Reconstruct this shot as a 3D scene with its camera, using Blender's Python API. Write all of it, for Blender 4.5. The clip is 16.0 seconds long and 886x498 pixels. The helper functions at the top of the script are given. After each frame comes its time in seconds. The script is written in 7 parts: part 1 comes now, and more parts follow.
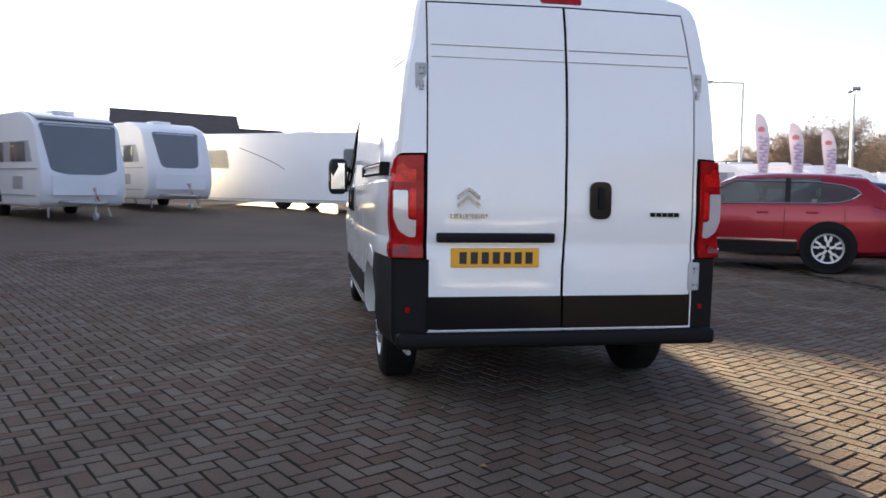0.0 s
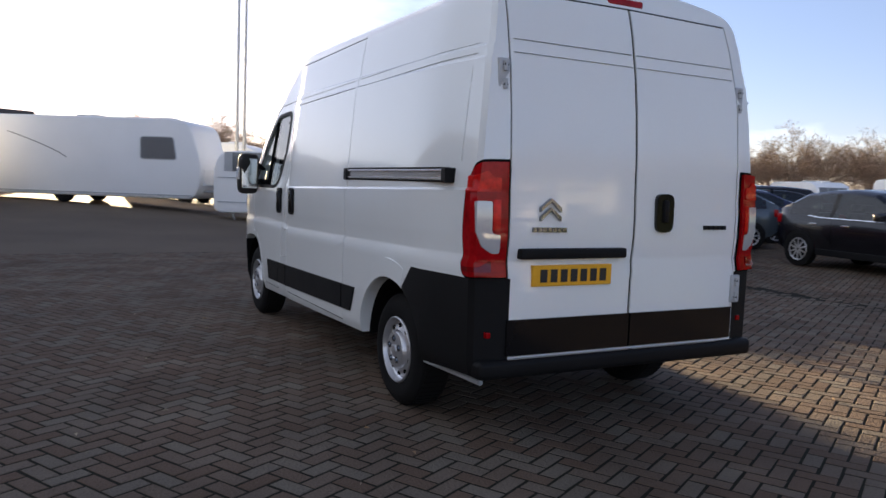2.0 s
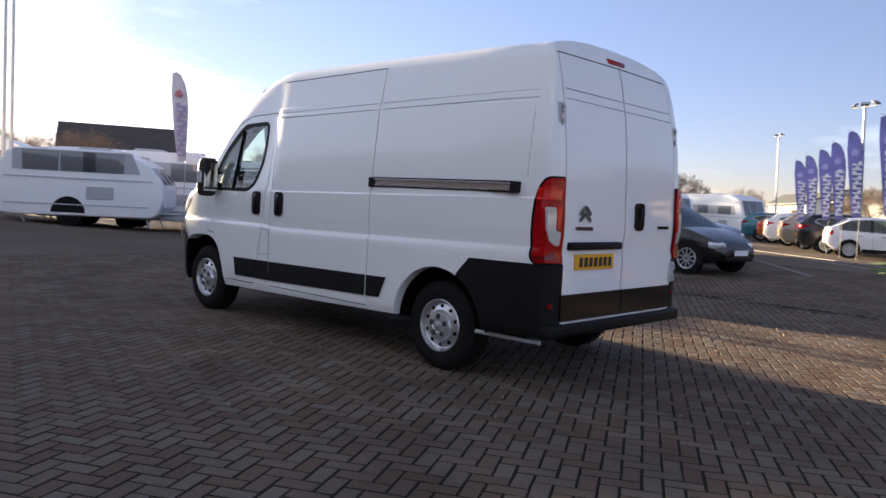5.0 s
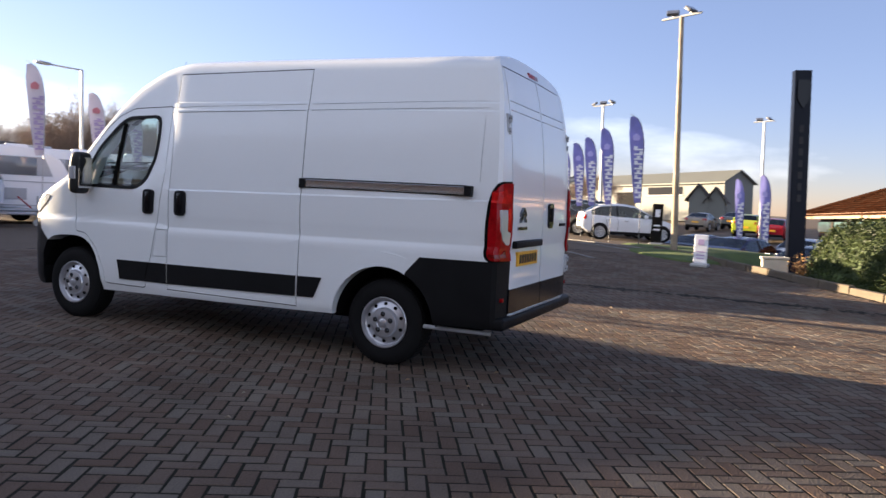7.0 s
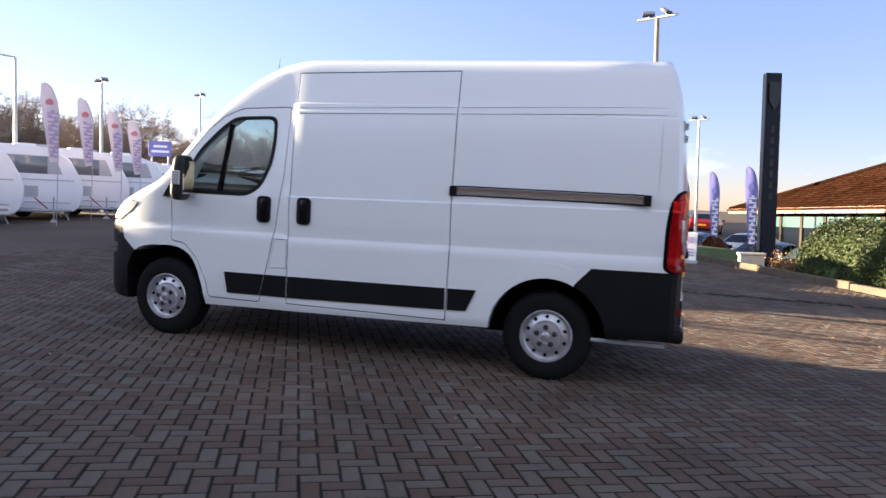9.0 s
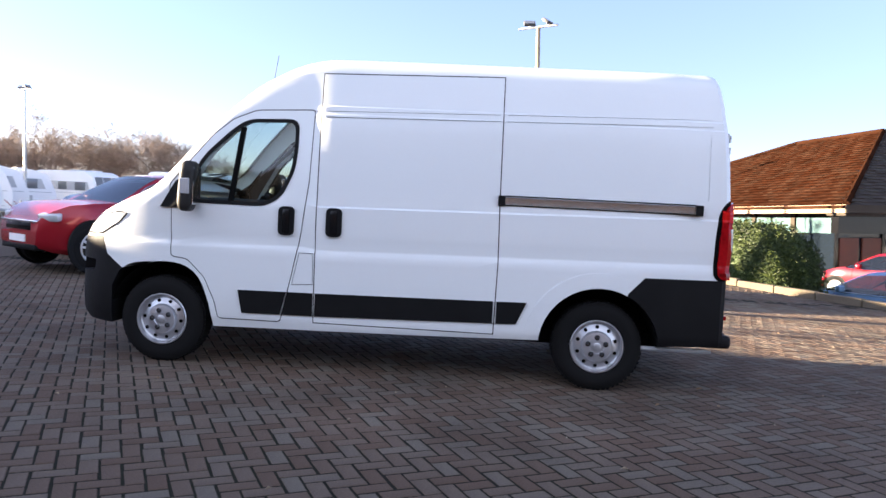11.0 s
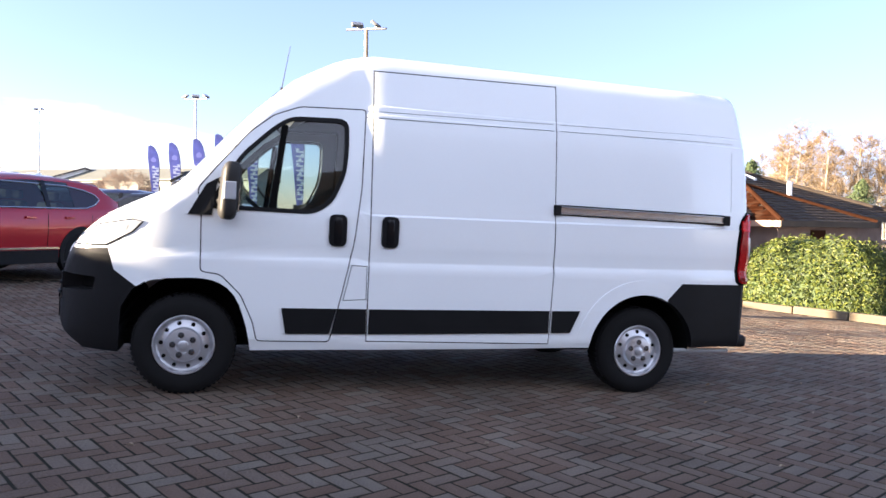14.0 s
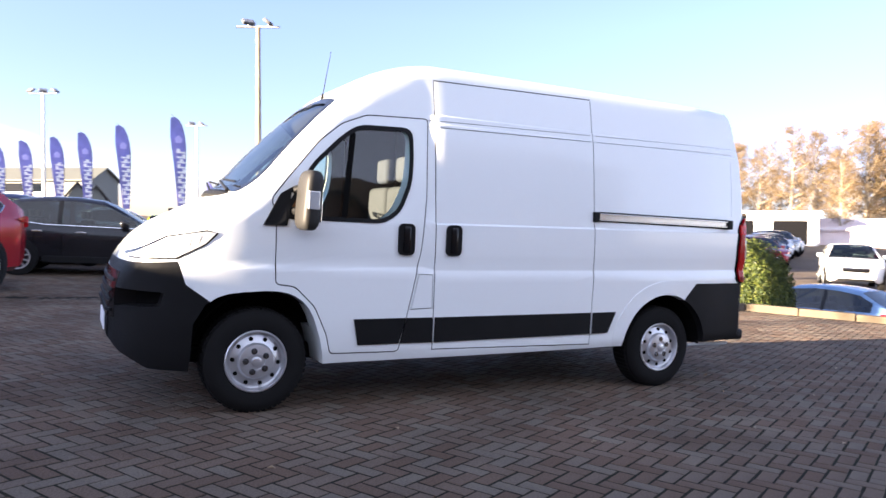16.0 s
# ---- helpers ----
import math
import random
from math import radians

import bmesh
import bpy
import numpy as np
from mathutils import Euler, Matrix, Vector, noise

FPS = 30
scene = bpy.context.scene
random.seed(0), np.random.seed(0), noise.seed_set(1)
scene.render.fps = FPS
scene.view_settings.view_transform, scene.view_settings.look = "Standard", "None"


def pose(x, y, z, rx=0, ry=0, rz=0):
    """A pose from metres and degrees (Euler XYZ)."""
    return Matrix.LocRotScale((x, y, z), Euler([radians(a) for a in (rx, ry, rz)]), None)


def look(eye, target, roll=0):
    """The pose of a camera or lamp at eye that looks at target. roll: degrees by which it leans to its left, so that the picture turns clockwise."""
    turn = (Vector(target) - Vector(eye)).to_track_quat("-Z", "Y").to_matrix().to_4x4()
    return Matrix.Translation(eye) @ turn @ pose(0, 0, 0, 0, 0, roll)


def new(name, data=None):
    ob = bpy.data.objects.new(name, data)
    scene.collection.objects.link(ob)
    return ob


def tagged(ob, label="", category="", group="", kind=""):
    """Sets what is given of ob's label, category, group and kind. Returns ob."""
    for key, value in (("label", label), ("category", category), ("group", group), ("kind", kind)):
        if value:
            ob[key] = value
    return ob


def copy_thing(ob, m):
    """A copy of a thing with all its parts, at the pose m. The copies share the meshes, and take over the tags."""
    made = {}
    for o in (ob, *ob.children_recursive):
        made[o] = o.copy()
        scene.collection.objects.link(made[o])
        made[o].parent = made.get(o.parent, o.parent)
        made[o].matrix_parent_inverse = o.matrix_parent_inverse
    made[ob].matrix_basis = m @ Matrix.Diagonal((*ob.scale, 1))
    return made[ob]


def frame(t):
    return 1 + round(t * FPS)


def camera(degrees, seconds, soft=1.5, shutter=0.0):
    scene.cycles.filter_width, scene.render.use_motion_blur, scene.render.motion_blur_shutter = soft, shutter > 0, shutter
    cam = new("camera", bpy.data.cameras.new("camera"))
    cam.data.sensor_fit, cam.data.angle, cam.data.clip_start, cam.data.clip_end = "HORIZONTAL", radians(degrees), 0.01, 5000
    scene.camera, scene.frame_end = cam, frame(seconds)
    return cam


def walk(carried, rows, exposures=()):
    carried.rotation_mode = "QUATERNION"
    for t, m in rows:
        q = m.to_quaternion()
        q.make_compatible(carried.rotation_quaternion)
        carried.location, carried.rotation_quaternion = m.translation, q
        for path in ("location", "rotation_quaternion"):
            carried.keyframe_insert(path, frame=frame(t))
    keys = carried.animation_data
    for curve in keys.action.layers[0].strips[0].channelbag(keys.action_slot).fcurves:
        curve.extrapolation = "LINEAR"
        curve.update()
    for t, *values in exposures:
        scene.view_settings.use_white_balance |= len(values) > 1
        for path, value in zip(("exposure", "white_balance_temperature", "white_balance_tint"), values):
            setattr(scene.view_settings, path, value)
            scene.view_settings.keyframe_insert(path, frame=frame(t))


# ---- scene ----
cam = camera(60.8, 16.0, shutter=0.4)
PATH = [
    (0, (-1.428, -5.222, 1.326), (-1.078, -3.26, 1.16), 0.9),
    (0.5, (-1.866, -4.929, 1.389), (-1.361, -3.005, 1.182), 1.3),
    (1, (-2.21, -4.626, 1.368), (-1.556, -2.746, 1.173), 1.3),
    (1.5, (-2.485, -4.355, 1.377), (-1.697, -2.526, 1.191), 1.6),
    (2, (-2.864, -4.213, 1.375), (-1.932, -2.452, 1.205), 2.0),
    (2.5, (-3.262, -4.114, 1.338), (-2.174, -2.443, 1.184), 2.0),
    (3, (-3.69, -4.153, 1.357), (-2.511, -2.544, 1.211), 1.8),
    (5.5, (-5.479, -3.77, 1.303), (-3.913, -2.534, 1.171), 3.1),
    (6, (-5.749, -3.551, 1.349), (-4.071, -2.471, 1.21), 2.9),
    (6.5, (-5.999, -3.15, 1.376), (-4.227, -2.232, 1.235), 3.0),
    (7, (-6.246, -2.807, 1.371), (-4.418, -2.007, 1.234), 3.1),
    (7.5, (-6.402, -2.341, 1.351), (-4.51, -1.706, 1.219), 3.2),
    (8, (-6.522, -1.849, 1.366), (-4.62, -1.246, 1.231), 3.1),
    (8.5, (-6.649, -1.352, 1.367), (-4.744, -0.758, 1.23), 3.1),
    (9, (-6.692, -0.885, 1.386), (-4.783, -0.305, 1.244), 3.1),
    (9.5, (-6.751, -0.425, 1.373), (-4.831, 0.12, 1.231), 3.1),
    (10, (-6.773, -0.048, 1.37), (-4.82, 0.361, 1.237), 3.1),
    (12.5, (-6.685, 2.005, 1.339), (-4.698, 1.802, 1.241), 2.9),
    (13, (-6.579, 2.301, 1.317), (-4.609, 1.965, 1.225), 3.0),
    (13.5, (-6.439, 2.671, 1.303), (-4.492, 2.223, 1.22), 3.1),
    (14, (-6.349, 3.071, 1.302), (-4.416, 2.565, 1.225), 3.3),
    (14.5, (-6.177, 3.438, 1.281), (-4.258, 2.879, 1.204), 3.1),
    (15, (-6.046, 3.804, 1.299), (-4.144, 3.189, 1.224), 3.0),
    (15.5, (-5.988, 4.235, 1.302), (-4.128, 3.503, 1.237), 2.9),
    (16, (-5.888, 4.583, 1.274), (-4.098, 3.692, 1.22), 2.7),
]
walk(cam, [(t, look(eye, target, roll)) for t, eye, target, roll in PATH], exposures=[(0.0, 3.0, 7100, 7), (0.8, 2.74, 7100, 7), (3.0, 2.33, 7000, 8), (5.5, 2.43, 6800, 11), (8.0, 2.62, 6600, 11), (9.0, 2.82, 6550, 11), (10.0, 3.12, 6480, 11), (12.5, 3.37, 6350, 11), (16.0, 3.32, 6400, 13)])

# ---- light ----
SUN_HEADING, SUN_ELEVATION = 2.0, 7.25
world = bpy.data.worlds.new("sky")
scene.world = world
world.use_nodes = True
wn, wl = world.node_tree.nodes, world.node_tree.links
wn.clear()
w_out = wn.new("ShaderNodeOutputWorld")
w_back = wn.new("ShaderNodeBackground")
w_sky = wn.new("ShaderNodeTexSky")
w_sky.sky_type, w_sky.sun_disc = "NISHITA", False
w_sky.sun_elevation, w_sky.sun_rotation = radians(SUN_ELEVATION), radians(SUN_HEADING)
w_sky.altitude, w_sky.air_density, w_sky.dust_density, w_sky.ozone_density = 50, 0.8, 0.12, 2.35
# a bank of cloud low over the horizon, with a few torn pieces above it
w_co = wn.new("ShaderNodeTexCoord")
w_sep = wn.new("ShaderNodeSeparateXYZ")
w_map = wn.new("ShaderNodeMapping")
w_map.inputs["Scale"].default_value = (1.0, 1.0, 3.6)
w_noise = wn.new("ShaderNodeTexNoise")
w_noise.inputs["Scale"].default_value, w_noise.inputs["Detail"].default_value, w_noise.inputs["Roughness"].default_value = 2.3, 7.0, 0.56
w_low = wn.new("ShaderNodeMapRange")
w_low.inputs[1].default_value, w_low.inputs[2].default_value, w_low.inputs[3].default_value, w_low.inputs[4].default_value = 0.01, 0.16, 0.09, -0.18
w_add = wn.new("ShaderNodeMath")
w_add.operation = "ADD"
w_cov = wn.new("ShaderNodeMapRange")
w_cov.inputs[1].default_value, w_cov.inputs[2].default_value, w_cov.inputs[3].default_value = 0.56, 0.74, 0.07
w_mix = wn.new("ShaderNodeMix")
w_mix.data_type = "RGBA"
w_lift = wn.new("ShaderNodeMix")
w_lift.data_type, w_lift.blend_type = "RGBA", "ADD"
w_lift.inputs[0].default_value = 1.0
w_lift.inputs[7].default_value = (2.18, 2.18, 2.18, 1)
w_dot = wn.new("ShaderNodeVectorMath")
w_dot.operation = "DOT_PRODUCT"
w_dot.inputs[1].default_value = (math.sin(radians(SUN_HEADING)), math.cos(radians(SUN_HEADING)), math.sin(radians(SUN_ELEVATION)))
w_veil = wn.new("ShaderNodeMapRange")
w_veil.interpolation_type = "SMOOTHSTEP"
w_veil.inputs[1].default_value, w_veil.inputs[2].default_value, w_veil.inputs[3].default_value, w_veil.inputs[4].default_value = 0.35, 1.0, 0.0, 0.30
# extra cloud in the unseen west, added to brighten the van's flank
w_west = wn.new("ShaderNodeMapRange")
w_west.interpolation_type = "SMOOTHSTEP"
w_west.inputs[1].default_value, w_west.inputs[2].default_value, w_west.inputs[3].default_value, w_west.inputs[4].default_value = 0.05, -0.6, 0.0, 0.50
w_add3 = wn.new("ShaderNodeMath")
w_add3.operation = "ADD"
w_add2 = wn.new("ShaderNodeMath")
w_add2.operation = "ADD"
wl.new(w_co.outputs["Generated"], w_map.inputs["Vector"])
wl.new(w_map.outputs[0], w_noise.inputs["Vector"])
wl.new(w_co.outputs["Generated"], w_sep.inputs[0])
wl.new(w_sep.outputs["Z"], w_low.inputs[0])
wl.new(w_noise.outputs[0], w_add.inputs[0])
wl.new(w_low.outputs[0], w_add.inputs[1])
wl.new(w_co.outputs["Generated"], w_dot.inputs[0])
wl.new(w_dot.outputs["Value"], w_veil.inputs[0])
wl.new(w_add.outputs[0], w_add2.inputs[0])
wl.new(w_veil.outputs[0], w_add2.inputs[1])
wl.new(w_sep.outputs["X"], w_west.inputs[0])
wl.new(w_add2.outputs[0], w_add3.inputs[0])
wl.new(w_west.outputs[0], w_add3.inputs[1])
wl.new(w_add3.outputs[0], w_cov.inputs[0])
wl.new(w_cov.outputs[0], w_mix.inputs[0])
# clean winter air: a little less green than the model's sky
w_hue = wn.new("ShaderNodeMix")
w_hue.data_type, w_hue.blend_type = "RGBA", "MULTIPLY"
w_hue.inputs[0].default_value = 1.0
w_hue.inputs[7].default_value = (1.19, 0.90, 0.98, 1)
wl.new(w_sky.outputs[0], w_hue.inputs[6])
w_haze = wn.new("ShaderNodeMix")
w_haze.data_type, w_haze.blend_type = "RGBA", "MULTIPLY"
w_haze.inputs[7].default_value = (0.66, 0.70, 0.82, 1)
w_near = wn.new("ShaderNodeMapRange")
w_near.inputs[1].default_value, w_near.inputs[2].default_value, w_near.inputs[3].default_value, w_near.inputs[4].default_value = 0.0, 0.26, 1.0, 0.0
wl.new(w_sep.outputs["Z"], w_near.inputs[0])
wl.new(w_near.outputs[0], w_haze.inputs[0])
wl.new(w_hue.outputs[2], w_haze.inputs[6])
wl.new(w_haze.outputs[2], w_mix.inputs[6])
wl.new(w_haze.outputs[2], w_lift.inputs[6])
wl.new(w_lift.outputs[2], w_mix.inputs[7])
wl.new(w_mix.outputs[2], w_back.inputs[0])
w_back.inputs[1].default_value = 0.054
wl.new(w_back.outputs[0], w_out.inputs[0])

sun = new("sun", bpy.data.lights.new("sun", "SUN"))
sun.data.energy, sun.data.angle, sun.data.color = 5.0, radians(0.55), (1.0, 0.80, 0.56)
_h, _e = radians(SUN_HEADING), radians(SUN_ELEVATION)
sun.matrix_world = look((60 * math.sin(_h), 60 * math.cos(_h), 60 * math.tan(_e)), (0, 0, 0))

# ---- materials ----
def mat(name, color, rough=0.5, metal=0.0, vary=0.12, scale=4.0, bump=0.0, fine=60.0, coat=0.0, spec=0.5, tint=None, random_by=None, transmission=0.0, alpha=1.0, ior=1.45):
    """A principled surface: colour varied at two scales, fine relief."""
    m = bpy.data.materials.new(name)
    m.use_nodes = True
    n, l = m.node_tree.nodes, m.node_tree.links
    p = n["Principled BSDF"]
    p.inputs["Roughness"].default_value, p.inputs["Metallic"].default_value = rough, metal
    p.inputs["Coat Weight"].default_value, p.inputs["Coat Roughness"].default_value = coat, 0.04
    p.inputs["Specular IOR Level"].default_value = spec
    p.inputs["Transmission Weight"].default_value, p.inputs["IOR"].default_value = transmission, ior
    p.inputs["Base Color"].default_value = (*color, 1)
    if vary <= 0 and bump <= 0:
        return m
    co = n.new("ShaderNodeTexCoord")
    big, small = n.new("ShaderNodeTexNoise"), n.new("ShaderNodeTexNoise")
    big.inputs["Scale"].default_value, big.inputs["Detail"].default_value = scale, 4
    small.inputs["Scale"].default_value, small.inputs["Detail"].default_value = fine, 3
    for t in (big, small):
        l.new(co.outputs["Object"], t.inputs["Vector"])
    if vary > 0:
        mixed = n.new("ShaderNodeMath")
        mixed.operation = "MULTIPLY_ADD"
        mixed.inputs[1].default_value = 0.45
        l.new(small.outputs[0], mixed.inputs[0])
        l.new(big.outputs[0], mixed.inputs[2])
        ramp = n.new("ShaderNodeMapRange")
        ramp.inputs[1].default_value, ramp.inputs[2].default_value = 0.35, 1.1
        ramp.inputs[3].default_value, ramp.inputs[4].default_value = 1 - vary, 1 + vary
        l.new(mixed.outputs[0], ramp.inputs[0])
        source = ramp.outputs[0]
        if random_by:
            info = n.new("ShaderNodeObjectInfo" if random_by == "object" else "ShaderNodeNewGeometry")
            r2 = n.new("ShaderNodeMapRange")
            r2.inputs[3].default_value, r2.inputs[4].default_value = 0.72, 1.28
            l.new(info.outputs["Random" if random_by == "object" else "Random Per Island"], r2.inputs[0])
            mm = n.new("ShaderNodeMath")
            mm.operation = "MULTIPLY"
            l.new(source, mm.inputs[0])
            l.new(r2.outputs[0], mm.inputs[1])
            source = mm.outputs[0]
        mul = n.new("ShaderNodeVectorMath")
        mul.operation = "SCALE"
        base = n.new("ShaderNodeMix")
        base.data_type = "RGBA"
        base.inputs[6].default_value = (*color, 1)
        base.inputs[7].default_value = (*(tint or color), 1)
        pick = info.outputs["Random" if random_by == "object" else "Random Per Island"] if random_by else big.outputs[0]
        l.new(pick, base.inputs[0])
        l.new(base.outputs[2], mul.inputs[0])
        l.new(source, mul.inputs["Scale"])
        l.new(mul.outputs[0], p.inputs["Base Color"])
        rr = n.new("ShaderNodeMapRange")
        rr.inputs[3].default_value, rr.inputs[4].default_value = max(0.02, rough * 0.85), min(1, rough * 1.15)
        l.new(big.outputs[0], rr.inputs[0])
        l.new(rr.outputs[0], p.inputs["Roughness"])
    if bump > 0:
        b = n.new("ShaderNodeBump")
        b.inputs["Strength"].default_value, b.inputs["Distance"].default_value = bump, 0.01
        l.new(small.outputs[0], b.inputs["Height"])
        l.new(b.outputs[0], p.inputs["Normal"])
    return m


def pane_mat(name, color, clear, rough=0.02):
    """Thin window glass: tinted see-through sheet with a sharp reflection."""
    m = bpy.data.materials.new(name)
    m.use_nodes = True
    n, l = m.node_tree.nodes, m.node_tree.links
    n.remove(n["Principled BSDF"])
    tr, gl, lw, mx = n.new("ShaderNodeBsdfTransparent"), n.new("ShaderNodeBsdfGlossy"), n.new("ShaderNodeLayerWeight"), n.new("ShaderNodeMixShader")
    tr.inputs[0].default_value = (*[clear * c for c in color], 1)
    gl.inputs["Roughness"].default_value = rough
    lw.inputs["Blend"].default_value = 0.5
    steep, amount = n.new("ShaderNodeMath"), n.new("ShaderNodeMath")
    steep.operation, amount.operation = "POWER", "MULTIPLY_ADD"
    steep.inputs[1].default_value = 4.0
    amount.inputs[1].default_value, amount.inputs[2].default_value = 0.7, 0.075
    l.new(lw.outputs["Facing"], steep.inputs[0])
    l.new(steep.outputs[0], amount.inputs[0])
    l.new(amount.outputs[0], mx.inputs[0])
    l.new(tr.outputs[0], mx.inputs[1])
    l.new(gl.outputs[0], mx.inputs[2])
    l.new(mx.outputs[0], n["Material Output"].inputs[0])
    return m


M_WHITE = mat("white_paint", (0.80, 0.83, 0.835), 0.2, vary=0.02, scale=1.3, coat=0.6)
M_BLACK = mat("black_plastic", (0.009, 0.0092, 0.0100), 0.52, vary=0.2, bump=0.15, fine=300, spec=0.14)
M_MIRROR = mat("mirror_plastic", (0.022, 0.0215, 0.021), 0.5, vary=0.2, bump=0.1, fine=300, spec=0.3)
M_LINER = mat("arch_liner_felt", (0.006, 0.006, 0.006), 0.95, vary=0.2, spec=0.05)
M_GLOSSBLACK = mat("gloss_black", (0.007, 0.007, 0.008), 0.16, vary=0.05, coat=0.08, spec=0.25)
M_RUBBER = mat("rubber", (0.010, 0.010, 0.0105), 0.75, vary=0.25, bump=0.2, fine=120, spec=0.12)
M_STEEL = mat("wheel_silver", (0.56, 0.57, 0.60), 0.34, 0.75, vary=0.06, scale=9)
M_CHROME = mat("chrome", (0.75, 0.76, 0.78), 0.12, 1.0, vary=0.03)
M_RAIL = mat("rail_metal", (0.6, 0.59, 0.57), 0.25, 0.9, vary=0.05)
M_RED = mat("red_lens", (0.30, 0.003, 0.006), 0.15, vary=0.45, scale=10, fine=40, coat=0.12, spec=0.2)
M_REDLIT = mat("bright_red_lens", (0.55, 0.010, 0.009), 0.12, vary=0.5, scale=16, fine=60, coat=0.15, spec=0.2)
M_REDDEEP = mat("deep_red_lens", (0.16, 0.002, 0.004), 0.12, vary=0.3, scale=14, coat=0.4, spec=0.3)
M_DARKCHROME = mat("smoked_chrome", (0.22, 0.23, 0.25), 0.2, 1.0, vary=0.05)
M_REVERSE = mat("reverse_lens", (0.50, 0.51, 0.53), 0.12, 0.2, vary=0.08, scale=8, coat=0.7)
M_CLEAR = mat("clear_lens", (0.58, 0.61, 0.65), 0.12, 0.25, vary=0.25, scale=9, coat=0.8)
M_YELLOW = mat("yellow_plate", (0.80, 0.40, 0.025), 0.35, vary=0.04)
M_INK = mat("dark_print", (0.02, 0.02, 0.022), 0.5, vary=0.05)
M_GLASS = pane_mat("van_glass", (0.80, 0.93, 0.91), 0.78)
M_CARGLASS = pane_mat("car_window_glass", (0.72, 0.90, 0.92), 0.30)
M_DARKGLASS = mat("tinted_glass", (0.008, 0.012, 0.018), 0.05, vary=0.05, coat=0.0, spec=0.4)
M_SEATGREY = mat("seat_fabric", (0.05, 0.05, 0.055), 0.9, vary=0.2, bump=0.3, fine=200)
M_CABTRIM = mat("cab_trim", (0.026, 0.026, 0.028), 0.75, vary=0.15)
# fascia colour of the sunlit sides; shaded sides take the dark brown instead
M_FASCIA = mat("lit_fascia_paint", (0.36, 0.22, 0.15), 0.7, vary=0.2, scale=2)
M_ASPHALT = mat("asphalt", (0.115, 0.086, 0.064), 0.9, vary=0.3, scale=0.35, bump=0.6, fine=70, spec=0.2, tint=(0.135, 0.108, 0.084))
M_BRICK = mat("block_paver", (0.146, 0.097, 0.070), 0.88, vary=0.55, scale=1.1, bump=0.9, fine=70, spec=0.2, tint=(0.108, 0.092, 0.074), random_by="island")
M_BRICK_ONE = mat("block_paver_piece", (0.146, 0.097, 0.070), 0.88, vary=0.55, scale=1.1, bump=0.9, fine=70, spec=0.2, tint=(0.108, 0.092, 0.074), random_by="object")
M_SAND = mat("joint_sand", (0.028, 0.025, 0.020), 0.95, vary=0.4, scale=0.8, bump=0.4, spec=0.1, tint=(0.011, 0.013, 0.007))
M_MARKING = mat("faded_marking", (0.30, 0.29, 0.26), 0.9, vary=0.5, scale=6, bump=0.3, tint=(0.16, 0.15, 0.13))
M_DEADLEAF = mat("dead_leaf", (0.42, 0.36, 0.26), 0.8, vary=0.3, scale=5, random_by="island", tint=(0.20, 0.12, 0.06))
M_KERB = mat("kerb_concrete", (0.12, 0.094, 0.064), 0.9, vary=0.35, scale=3, bump=0.5, fine=50)
M_GRASS = mat("grass", (0.055, 0.095, 0.018), 0.95, vary=0.5, scale=2, bump=0.9, fine=55, tint=(0.085, 0.105, 0.028))
M_LEAF = mat("laurel_leaf", (0.026, 0.048, 0.009), 0.5, vary=0.35, scale=3, spec=0.3, random_by="island", tint=(0.086, 0.098, 0.019))
M_LEAFDARK = mat("dark_laurel_leaf", (0.016, 0.032, 0.007), 0.5, vary=0.35, scale=3, spec=0.3, random_by="island", tint=(0.044, 0.058, 0.013))
# one showroom tile in two colours: terracotta for lit slopes, dark brown for shaded
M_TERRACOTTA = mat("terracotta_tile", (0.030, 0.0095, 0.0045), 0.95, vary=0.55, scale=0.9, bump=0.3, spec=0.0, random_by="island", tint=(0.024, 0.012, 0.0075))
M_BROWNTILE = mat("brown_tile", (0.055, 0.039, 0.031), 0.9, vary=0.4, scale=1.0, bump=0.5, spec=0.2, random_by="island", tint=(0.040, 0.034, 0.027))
M_BUFFBRICK = mat("brown_brick", (0.17, 0.12, 0.10), 0.9, vary=0.25, scale=2, bump=0.3)
M_WHITEWALL = mat("white_render", (0.72, 0.71, 0.68), 0.8, vary=0.08, scale=1.5)
M_GALV = mat("galvanised", (0.45, 0.45, 0.44), 0.5, 0.6, vary=0.2, scale=3)
M_RUSTPOLE = mat("weathered_pole", (0.21, 0.14, 0.07), 0.75, 0.1, vary=0.45, scale=1.6, tint=(0.36, 0.32, 0.26))
M_LAMPBODY = mat("lamp_grey", (0.10, 0.10, 0.105), 0.5, 0.2, vary=0.15)
M_LAMPGLASS = mat("lamp_glass", (0.35, 0.36, 0.38), 0.15, 0.4, vary=0.1)
M_PURPLE = mat("purple_cloth", (0.19, 0.19, 0.47), 0.8, vary=0.3, scale=3)
M_PALEPURPLE = mat("pale_purple_print", (0.40, 0.38, 0.68), 0.8, vary=0.1)
M_PALECLOTH = mat("pale_cloth", (0.74, 0.66, 0.68), 0.85, vary=0.08, scale=2)
M_LETTERPURPLE = mat("purple_print", (0.47, 0.36, 0.54), 0.8, vary=0.1)
M_LETTERWHITE = mat("white_print", (0.8, 0.8, 0.82), 0.7, vary=0.05)
M_LETTERRED = mat("red_print", (0.62, 0.22, 0.24), 0.7, vary=0.05)
M_NAVY = mat("navy_cladding", (0.004, 0.006, 0.013), 0.3, vary=0.1, scale=1, spec=0.15)
M_CVNWHITE = mat("caravan_white", (0.82, 0.83, 0.84), 0.4, vary=0.05, scale=0.8)
